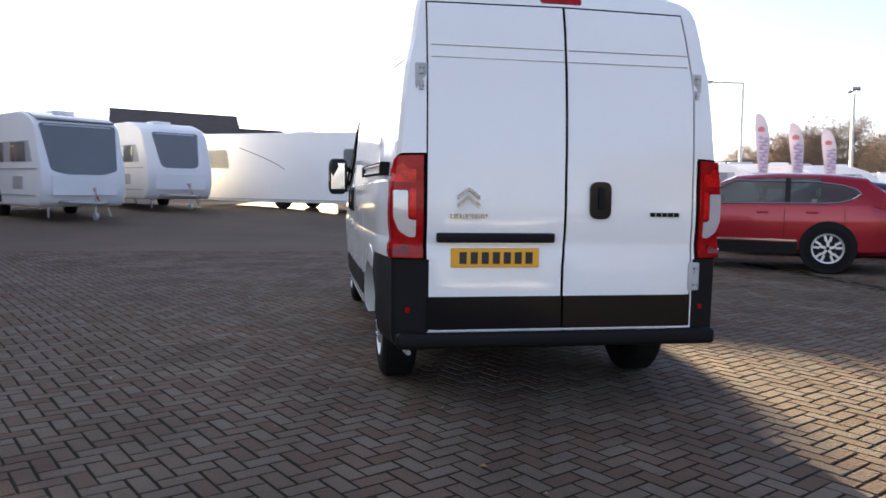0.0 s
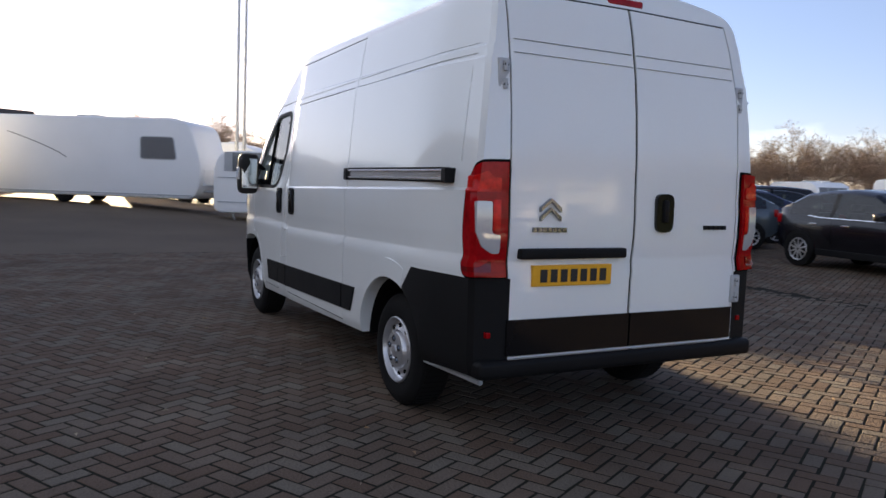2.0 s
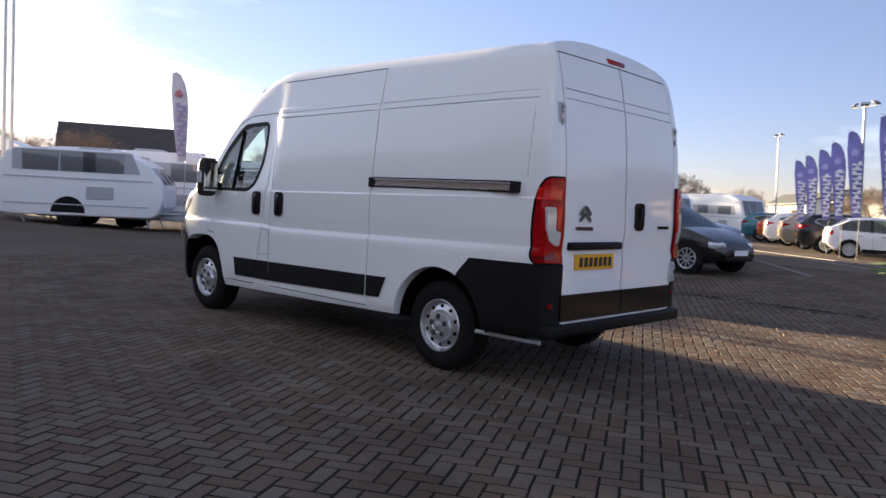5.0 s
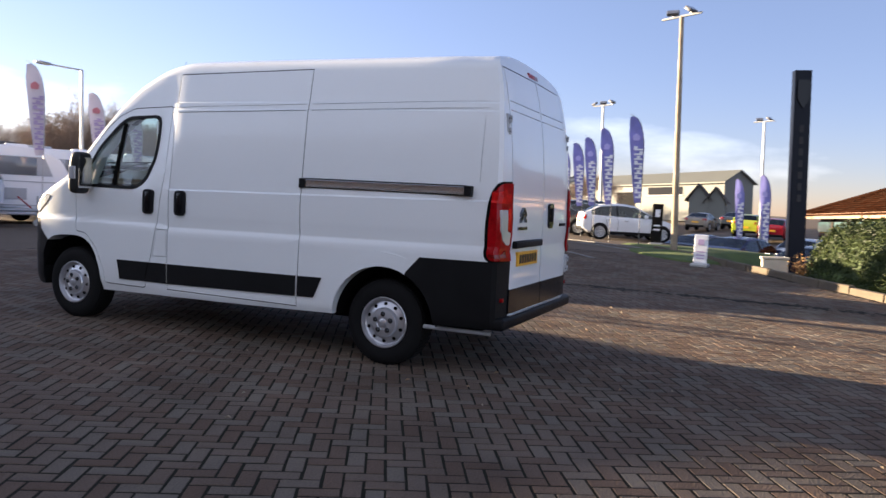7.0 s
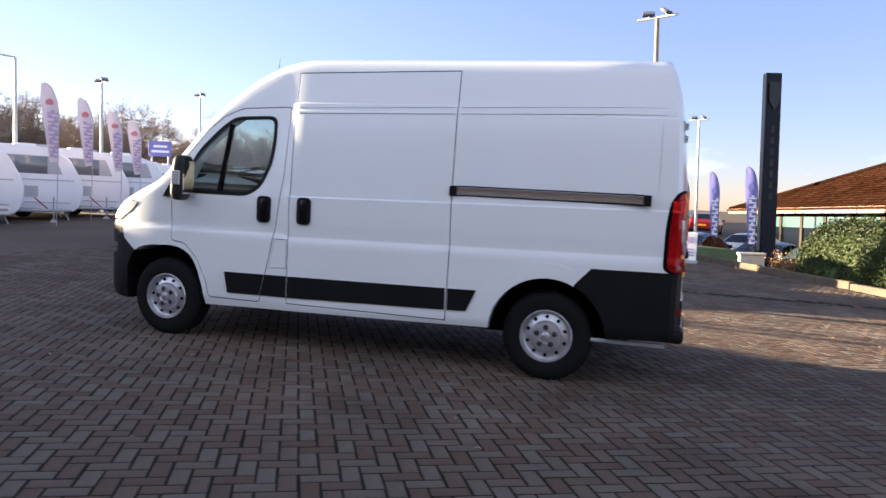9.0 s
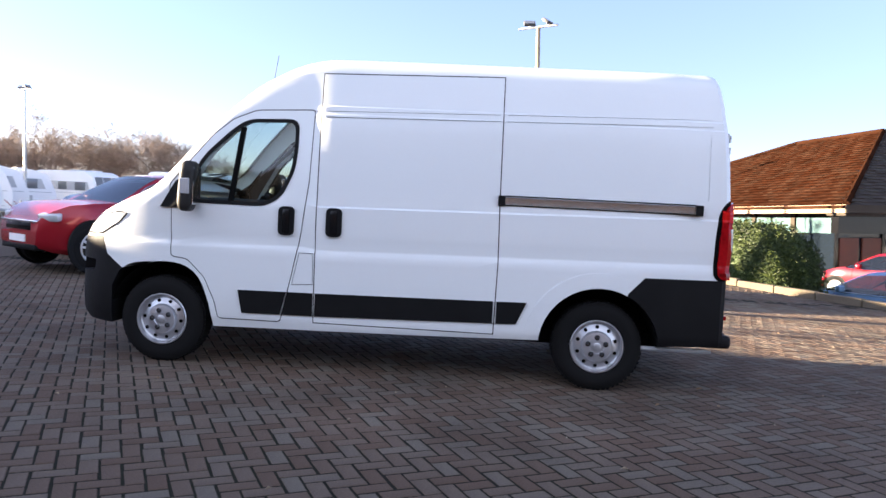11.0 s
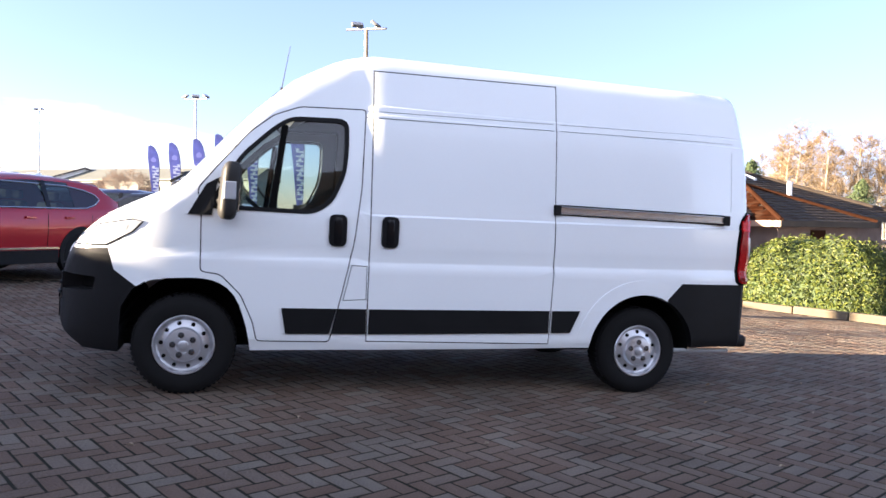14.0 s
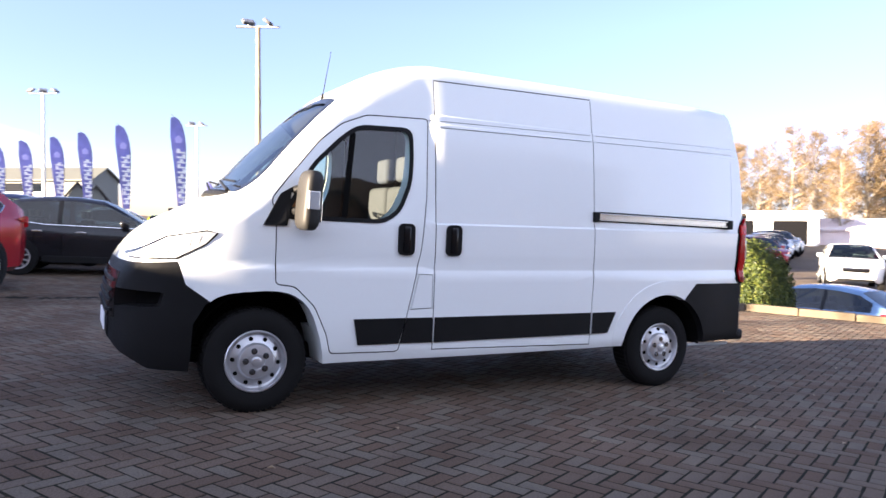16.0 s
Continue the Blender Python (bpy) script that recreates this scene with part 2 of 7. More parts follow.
M_CVNGREY = mat("caravan_window", (0.16, 0.17, 0.18), 0.12, vary=0.1, scale=1, coat=0.5)
M_CVNPALE = mat("caravan_grey_band", (0.42, 0.44, 0.46), 0.4, vary=0.08)
M_BARK = mat("bark", (0.12, 0.09, 0.07), 0.95, vary=0.3, scale=3, bump=0.5)
M_BIRCH = mat("birch_bark", (0.27, 0.225, 0.165), 0.9, vary=0.4, scale=3)
M_TWIG = mat("twigs", (0.21, 0.155, 0.12), 0.95, vary=0.3, scale=2, random_by="island", tint=(0.24, 0.17, 0.12))
M_GOLD = mat("autumn_leaf", (0.205, 0.130, 0.042), 0.8, vary=0.3, scale=1, random_by="island", tint=(0.165, 0.12, 0.055))
M_GOLDTWIG = mat("birch_twig", (0.125, 0.082, 0.045), 0.95, vary=0.3, scale=2, random_by="island", tint=(0.09, 0.058, 0.034))
M_CONIFER = mat("conifer_leaf", (0.035, 0.06, 0.025), 0.9, vary=0.35, scale=1, random_by="island", tint=(0.06, 0.08, 0.03))

# ---- mesh helpers ----
def thing(name, m, label, category, group="", kind=""):
    ob = new(name)
    ob.matrix_world = m
    return tagged(ob, label, category, group, kind)


def finish(me, smooth):
    if smooth:
        for p in me.polygons:
            p.use_smooth = True
        me.set_sharp_from_angle(angle=radians(smooth if smooth is not True else 35))


def part(name, bm, material, parent, label="", smooth=False):
    """Links a bmesh as one mesh object under a thing or under a part."""
    me = bpy.data.meshes.new(name)
    bm.to_mesh(me)
    bm.free()
    return part_mesh(name, me, material, parent, label, smooth)


def part_mesh(name, me, material, parent, label="", smooth=False):
    me.materials.clear()
    me.materials.append(material)
    finish(me, smooth)
    ob = new(name, me)
    ob.parent = parent
    if label:
        ob["label"] = label
    return ob


def solo(name, bm, material, label, category, group="", kind="", m=None, smooth=False):
    ob = part(name, bm, material, None, "", smooth)
    if m is not None:
        ob.matrix_world = m
    return tagged(ob, label, category, group, kind)


def B():
    return bmesh.new()


def box(bm, x0, x1, y0, y1, z0, z1, bevel=0.0, seg=2, m=None):
    vs = [bm.verts.new((x, y, z)) for x in (x0, x1) for y in (y0, y1) for z in (z0, z1)]
    fs = [bm.faces.new([vs[i] for i in f]) for f in ((0, 1, 3, 2), (4, 6, 7, 5), (0, 4, 5, 1), (2, 3, 7, 6), (0, 2, 6, 4), (1, 5, 7, 3))]
    if bevel > 0:
        es = list({e for f in fs for e in f.edges})
        r = bmesh.ops.bevel(bm, geom=es, offset=bevel, segments=seg, affect="EDGES", profile=0.5)
        vs = list({v for f in r["faces"] for v in f.verts} | {v for v in vs if v.is_valid})
    if m is not None:
        bmesh.ops.transform(bm, matrix=m, verts=[v for v in vs if v.is_valid])
    return bm


def prism(bm, pts, axis, a, b):
    """A polygon of two coordinates carried along an axis from a to b."""
    def at(p, c):
        return {"x": (c, p[0], p[1]), "y": (p[0], c, p[1]), "z": (p[0], p[1], c)}[axis]
    lo, hi = [bm.verts.new(at(p, a)) for p in pts], [bm.verts.new(at(p, b)) for p in pts]
    bm.faces.new(lo[::-1])
    bm.faces.new(hi)
    for i in range(len(pts)):
        j = (i + 1) % len(pts)
        bm.faces.new((lo[i], lo[j], hi[j], hi[i]))
    bmesh.ops.recalc_face_normals(bm, faces=bm.faces[:])
    return bm


def rod(bm, p0, p1, r0, r1=None, n=10, caps=True):
    p0, p1 = Vector(p0), Vector(p1)
    r1 = r0 if r1 is None else r1
    d = (p1 - p0).normalized()
    u = d.orthogonal().normalized()
    v = d.cross(u)
    rings = []
    for p, r in ((p0, r0), (p1, r1)):
        rings.append([bm.verts.new(p + r * (math.cos(2 * math.pi * i / n) * u + math.sin(2 * math.pi * i / n) * v)) for i in range(n)])
    for i in range(n):
        j = (i + 1) % n
        bm.faces.new((rings[0][i], rings[0][j], rings[1][j], rings[1][i]))
    if caps:
        bm.faces.new(rings[0][::-1])
        bm.faces.new(rings[1])
    return bm


def turned(bm, prof, n=40, m=None):
    """A profile of (radius, x) turned about the x axis."""
    rings = []
    for r, x in prof:
        rings.append([bm.verts.new((x, r * math.cos(2 * math.pi * i / n), r * math.sin(2 * math.pi * i / n))) for i in range(n)])
    for a, b in zip(rings, rings[1:]):
        for i in range(n):
            j = (i + 1) % n
            bm.faces.new((a[i], a[j], b[j], b[i]))
    bmesh.ops.recalc_face_normals(bm, faces=bm.faces[:])
    if m is not None:
        bmesh.ops.transform(bm, matrix=m, verts=bm.verts[:])
    return bm


def lerp_table(table, t):
    if t <= table[0][0]:
        return table[0][1]
    for (a, va), (b, vb) in zip(table, table[1:]):
        if t <= b:
            return va + (vb - va) * (t - a) / (b - a)
    return table[-1][1]


def rounded(pts, r, n=4):
    """A polygon with its corners rounded."""
    out = []
    k = len(pts)
    for i in range(k):
        p, a, b = Vector(pts[i]), Vector(pts[i - 1]), Vector(pts[(i + 1) % k])
        u, v = (a - p), (b - p)
        rr = min(r, u.length * 0.45, v.length * 0.45)
        s, e = p + u.normalized() * rr, p + v.normalized() * rr
        for j in range(n + 1):
            t = j / n
            q = (1 - t) ** 2 * s + 2 * t * (1 - t) * p + t * t * e
            out.append((q.x, q.y))
    return out


def grown(pts, d):
    """The polygon moved outwards by d (inwards if negative)."""
    area = sum(a[0] * b[1] - b[0] * a[1] for a, b in zip(pts, pts[1:] + pts[:1]))
    s = 1 if area > 0 else -1
    out = []
    k = len(pts)
    for i in range(k):
        p, a, b = Vector(pts[i]), Vector(pts[i - 1]), Vector(pts[(i + 1) % k])
        e1, e2 = (p - a).normalized(), (b - p).normalized()
        n1, n2 = Vector((e1.y, -e1.x)) * s, Vector((e2.y, -e2.x)) * s
        h = (n1 + n2)
        h = h / max(0.35, h.length_squared / 2)
        q = p + h * d
        out.append((q.x, q.y))
    return out


def mesh_of(bm):
    me = bpy.data.meshes.new("m")
    bm.to_mesh(me)
    bm.free()
    return me


def carve(me, cutter, operation):
    """me cut by (DIFFERENCE) or kept within (INTERSECT) a cutter mesh; a new mesh."""
    a, b = new("a", me), new("b", cutter)
    mod = a.modifiers.new("cut", "BOOLEAN")
    mod.operation, mod.object, mod.solver = operation, b, "EXACT"
    dg = bpy.context.evaluated_depsgraph_get()
    out = bpy.data.meshes.new_from_object(a.evaluated_get(dg))
    bpy.data.objects.remove(a)
    bpy.data.objects.remove(b)
    return out


def shifted(me, dx=0, dy=0, dz=0):
    me.transform(Matrix.Translation((dx, dy, dz)))
    return me


def kept(me, test):
    """The faces of a mesh whose centre and normal pass a test."""
    bm = B()
    bm.from_mesh(me)
    bmesh.ops.delete(bm, geom=[f for f in bm.faces if not test(f.calc_center_median(), f.normal)], context="FACES")
    return bm

# ---- the lie of the land ----
KX, KY, KC, KS = 2.2, -8.0, math.cos(radians(30)), math.sin(radians(30))   # the kerb's line
PAVE = (-16.0, 6.8, -12.0, 10.0)
PAVE_EAST = (6.8, 14.5, -6.0, 10.0)     # the paving runs on under the parked cars and up to the kerb


def along(s, d):
    """A place s metres along the kerb and d metres beyond it."""
    return KX + s * KC + d * KS, KY + s * KS - d * KC


def smooth_step(a, b, t):
    t = min(1, max(0, (t - a) / (b - a)))
    return t * t * (3 - 2 * t)


LOWER = [(0.4, 0.0), (2.6, -1.1), (7.0, -1.0), (12.0, -0.5), (16.0, -0.15), (28.0, 0.25), (39.0, 0.7), (50.0, 1.3), (70.0, 1.9)]


def land(x, y):
    fall = 0.035 - 0.055 * smooth_step(-2, 9, x)
    up = max(-0.45, min(0.5, max(0, y - 10) * fall + max(0, x - 6.5) * 0.016 * (1 - smooth_step(14, 25, x))))
    s, d = (x - KX) * KC + (y - KY) * KS, (x - KX) * KS - (y - KY) * KC
    d -= 3.4 * smooth_step(14.5, 18, s)
    f = smooth_step(0.4, 2.8, d) * (1 - smooth_step(60, 90, s))
    return up * (1 - f) + lerp_table(LOWER, d) * f


# the yard falls away to one side; posts and buildings stand plumb
PLUMB = pose(0, 0, 0, -2.3, 0.8, 0)


def upright(m):
    return Matrix.Translation(m.translation) @ PLUMB @ m.to_3x3().to_4x4()


def paved(x, y):
    return any(a <= x <= b and c <= y <= d for a, b, c, d in (PAVE, PAVE_EAST))


def make_ground():
    xs = sorted({-900, -500, -300, -200, -130, -90, -60, *range(-44, 70, 2), 80, 100, 130, 170, 230, 300, 500, 900, PAVE[0], PAVE[1], PAVE_EAST[1]})
    ys = sorted({-900, -500, -300, -200, -130, -90, -60, *range(-46, 62, 2), 70, 90, 130, 170, 230, 300, 500, 900, PAVE[2], PAVE[3], PAVE_EAST[2]})
    bm = B()
    grid = [[bm.verts.new((x, y, land(x, y) - (0.05 if all(paved(x + a, y + b) for a in (-0.01, 0.01) for b in (-0.01, 0.01)) else 0.0))) for y in ys] for x in xs]
    for i in range(len(xs) - 1):
        for j in range(len(ys) - 1):
            bm.faces.new((grid[i][j], grid[i + 1][j], grid[i + 1][j + 1], grid[i][j + 1]))
    return solo("ground", bm, M_ASPHALT, "dark grey worn asphalt of the sales yard", "ground", kind="structure", smooth=True)


make_ground()

# ---- the van ----
CX, HALF = 0.05, 1.06
SIDE = [(0.2, 0.93), (0.36, 0.975), (0.40, 0.99), (0.44, 0.995), (0.66, 0.998), (0.90, 1.0), (0.955, 1.0), (0.985, 0.988), (1.0, 0.987), (1.078, 0.996), (1.12, 0.997), (1.20, 0.997), (1.318, 0.996), (1.332, 0.986), (1.50, 0.973), (1.75, 0.952),
        (1.98, 0.929), (2.012, 0.926), (2.022, 0.918), (2.075, 0.912), (2.085, 0.903), (2.22, 0.883), (2.34, 0.862)]
EDGE = [(-1, 2.36), (2.25, 2.36), (2.44, 2.32), (2.69, 2.19), (2.89, 2.03), (3.0, 1.93), (3.36, 1.49), (3.47, 1.36), (3.6, 1.27), (3.8, 1.20), (4.0, 1.12), (4.14, 1.02), (4.25, 0.92), (4.33, 0.80), (4.40, 0.62)]
CROWN = [(-1, 2.54), (0.5, 2.548), (1.5, 2.553), (2.0, 2.553), (2.22, 2.546), (2.36, 2.514), (2.5, 2.46), (2.77, 2.31), (3.025, 2.085), (3.236, 1.872), (3.44, 1.63), (3.56, 1.485), (3.69, 1.41), (3.909, 1.31), (4.063, 1.235), (4.183, 1.155), (4.249, 1.08), (4.337, 0.97), (4.385, 0.82), (4.40, 0.66)]
BASE = [(-1, 0.40), (-0.4, 0.38), (0.45, 0.374), (1.4, 0.350), (2.8, 0.325), (3.4, 0.31), (3.75, 0.285), (4.15, 0.30), (4.33, 0.39), (4.40, 0.47)]


def van_width(y):
    w = 1.0
    if y > 3.3:
        t = (y - 3.3) / 1.12
        w = max(0.0, 1 - min(1, t) ** 3.2) ** 0.5
        w = 0.30 + 0.70 * w if y < 4.395 else 0.5
    return HALF * w * (0.95 + 0.05 * smooth_step(-1.0, -0.35, y))


def van_section(y):
    e, c, b, w = lerp_table(EDGE, y), lerp_table(CROWN, y), lerp_table(BASE, y), van_width(y)
    wall = []
    for z, r in SIDE:
        if z < 0.36:
            continue
        zz = b + (z - 0.36) * (0.9 - b) / 0.54 if z < 0.9 else 0.9 + (z - 0.9) * (e - 0.9) / (2.34 - 0.9)
        if e < 0.9:
            zz = b + (z - 0.36) * (e - b) / (2.34 - 0.36)
        ratio = r if y < 2.3 else lerp_table(SIDE, zz)
        if y >= 2.3 and zz > 1.3:
            ratio = lerp_table([(1.3, 0.99), (2.36, 0.86)], zz)
        # the pressed lines rise a little towards the tail
        if y < 2.3:
            zz += 0.017 * (0.75 - y) * smooth_step(0.7, 0.95, zz) * (1 - smooth_step(1.5, 2.0, zz))
        wall.append((w * ratio, zz))
    top = wall[-1][0]
    h = c - e
    for f, g in ((0.985, 0.25), (0.955, 0.42), (0.90, 0.56), (0.80, 0.70), (0.6, 0.86), (0.35, 0.96), (0.0, 1.0)):
        wall.append((top * f, e + h * g))
    return [(0.0, b)] + [(0.6 * w, b)] + wall


def van_lean(p):
    """The tail leans forward towards the roof and its corners are rounded."""
    x, y, z = p
    k = 1 - smooth_step(-0.95, -0.25, y)
    back = lerp_table([(0.4, 0.0), (0.955, 0.0), (0.985, 0.012), (1.0, 0.012), (1.078, 0.003), (1.12, 0.002), (1.318, 0.003), (1.332, 0.010), (1.45, 0.010), (1.6, 0.016), (1.94, 0.048), (2.24, 0.105), (2.36, 0.138), (2.44, 0.175), (2.54, 0.23)], z)
    round_in = 0.06 * max(0, (abs(x) - 0.72) / 0.32) ** 2.2
    return x, y + k * (back + round_in) - 0.04 * (1 - smooth_step(-0.95, -0.62, y)), z


def van_solid():
    ys = [-0.935, -0.93, -0.91, -0.88, -0.83, -0.77, -0.70, -0.6, -0.45, -0.25] + [i * 0.25 for i in range(0, 9)] + [2.1, 2.2, 2.3, 2.4] + [2.5 + 0.09 * i for i in range(0, 17)] + [4.0, 4.05, 4.1, 4.15, 4.2, 4.24, 4.28, 4.32, 4.35, 4.375, 4.39, 4.40]
    bm = B()
    rings = []
    for y in ys:
        half = van_section(y)
        pin = 1 - 0.02 * smooth_step(-0.91, -0.935, y) if y < -0.9 else 1
        loop = [(x * pin, z) for x, z in half] + [(-x * pin, z) for x, z in half[-2:0:-1]]
        yy = y if y < 3.7 else 3.7 + (y - 3.7) * 0.91
        rings.append([bm.verts.new(Vector(van_lean((x, yy, z))) + Vector((CX, 0, 0))) for x, z in loop])
    n = len(rings[0])
    for a, b in zip(rings, rings[1:]):
        for i in range(n):
            j = (i + 1) % n
            bm.faces.new((a[i], a[j], b[j], b[i]))
    h = n // 2
    for end, ring in ((0, rings[0]), (1, rings[-1])):
        cols = 16
        lines = []
        for i in range(2, h + 1):
            l, r = ring[i], ring[(n - i) % n]
            if i == 2:
                lines.append([l] + [ring[1]] * 7 + [ring[0]] + [ring[n - 1]] * 7 + [r])
                continue
            if l is r:
                lines.append([l] * (cols + 1))
                continue
            row = [l]
            for k in range(1, cols):
                x = l.co.x + (r.co.x - l.co.x) * k / cols
                if end == 0:
                    row.append(bm.verts.new(Vector(van_lean((x - CX, -0.935, l.co.z))) + Vector((CX, 0, 0))))
                else:
                    row.append(bm.verts.new((x, l.co.y, l.co.z)))
            lines.append(row + [r])
        for p, q in zip(lines, lines[1:]):
            for k in range(cols):
                f = list(dict.fromkeys((p[k], p[k + 1], q[k + 1], q[k])))
                if len(f) > 2:
                    bm.faces.new(f)
    bmesh.ops.recalc_face_normals(bm, faces=bm.faces[:])
    return mesh_of(bm)


def bool_prism(pts, axis, a, b):
    return mesh_of(prism(B(), pts, axis, a, b))


def bool_box(x0, x1, y0, y1, z0, z1):
    return mesh_of(box(B(), x0, x1, y0, y1, z0, z1))


W_CORNERS = [(3.33, 1.30), (2.62, 1.30), (2.50, 1.38), (2.415, 1.58), (2.40, 1.75), (2.405, 1.97), (2.80, 1.955), (2.92, 1.87), (3.12, 1.67)]
WINDOW, WINDOW_IN = rounded(W_CORNERS, 0.07, 4), rounded(grown(W_CORNERS, -0.018), 0.06, 4)
FRONT_DOOR = rounded([(3.37, 1.28), (3.36, 0.86), (3.23, 0.845), (3.09, 0.71), (3.0, 0.52), (2.97, 0.39), (2.47, 0.39), (2.39, 0.76), (2.325, 1.1), (2.285, 1.5), (2.275, 2.06), (2.74, 2.04), (2.92, 1.965), (3.08, 1.83), (3.28, 1.58), (3.40, 1.42)], 0.03, 3)
SLIDE_DOOR = [(2.205, 0.40), (2.215, 1.4), (2.225, 2.35), (0.81, 2.375), (0.80, 1.43), (0.79, 0.95), (0.80, 0.40)]
W_Y, W_R = (0.0, 3.45), 0.345


ARCH_FRONT = [(3.01, 0.1), (3.01, 0.318), (3.022, 0.40), (3.045, 0.50), (3.069, 0.569), (3.095, 0.64), (3.131, 0.702), (3.175, 0.75), (3.227, 0.783), (3.28, 0.803), (3.338, 0.813), (3.41, 0.816), (3.482, 0.812), (3.57, 0.806), (3.659, 0.793), (3.72, 0.772), (3.79, 0.725), (3.86, 0.60), (3.88, 0.1)]


def arc(cy, cz, r, a0, a1, n=14, sy=1.0):
    return [(cy + sy * r * math.cos(radians(a0 + (a1 - a0) * i / n)), cz + r * math.sin(radians(a0 + (a1 - a0) * i / n))) for i in range(n + 1)]


def make_wheel(parent, x, y, side, spare=0.0):
    """side -1: the wheel's face looks to -x."""
    m = pose(x, y, W_R, spare) @ Matrix.Diagonal((side, 1, 1, 1))
    bm = turned(B(), [(0.192, -0.20), (0.222, -0.215), (0.30, -0.225), (0.336, -0.205), (0.345, -0.17), (0.345, -0.058), (0.336, -0.024), (0.308, -0.002), (0.27, 0.004), (0.225, 0.0), (0.206, -0.006), (0.192, -0.02)], 48, m)
    tyre = part("tyre", bm, M_RUBBER, parent, smooth=True)
    tread = B()
    for i in range(56):
        a = 2 * math.pi * i / 56
        box(tread, -0.185, -0.04, -0.012, 0.012, 0.340, 0.349, m=m @ pose(0, 0, 0, math.degrees(a)))
    part("tread", tread, M_RUBBER, tyre)
    prof = [(0.206, -0.012), (0.205, 0.0), (0.200, 0.005), (0.193, 0.004), (0.188, -0.006), (0.181, -0.026), (0.170, -0.034), (0.155, -0.028), (0.135, -0.021), (0.122, -0.016), (0.117, 0.0), (0.110, 0.009), (0.088, 0.013), (0.055, 0.016), (0.050, 0.011), (0.034, 0.011), (0.031, 0.020), (0.022, 0.024), (0.0, 0.024)]
    rim = part("rim", turned(B(), prof, 48, m), M_STEEL, parent, "silver painted steel wheel", smooth=28)
    for i in range(10):
        a = 2 * math.pi * (i + 0.5) / 10
        hole = Matrix.Translation((-0.0185, 0.150 * math.cos(a), 0.150 * math.sin(a)))
        part("vent_hole", turned(B(), [(0.0, 0.0), (0.0130, 0.0), (0.0145, -0.004), (0.0145, -0.014)], 14, m @ hole), M_LINER, rim, "dark vent hole")
    for i in range(5):
        a = 2 * math.pi * i / 5 + 0.3
        bm = turned(B(), [(0.0, 0.006), (0.011, 0.006), (0.013, 0.0), (0.021, 0.0), (0.022, -0.006)], 12, m @ Matrix.Translation((0.0175, 0.071 * math.cos(a), 0.071 * math.sin(a))))
        part("wheel_bolt", bm, M_DARKCHROME, rim, "dark wheel bolt in its recess")
    return tyre


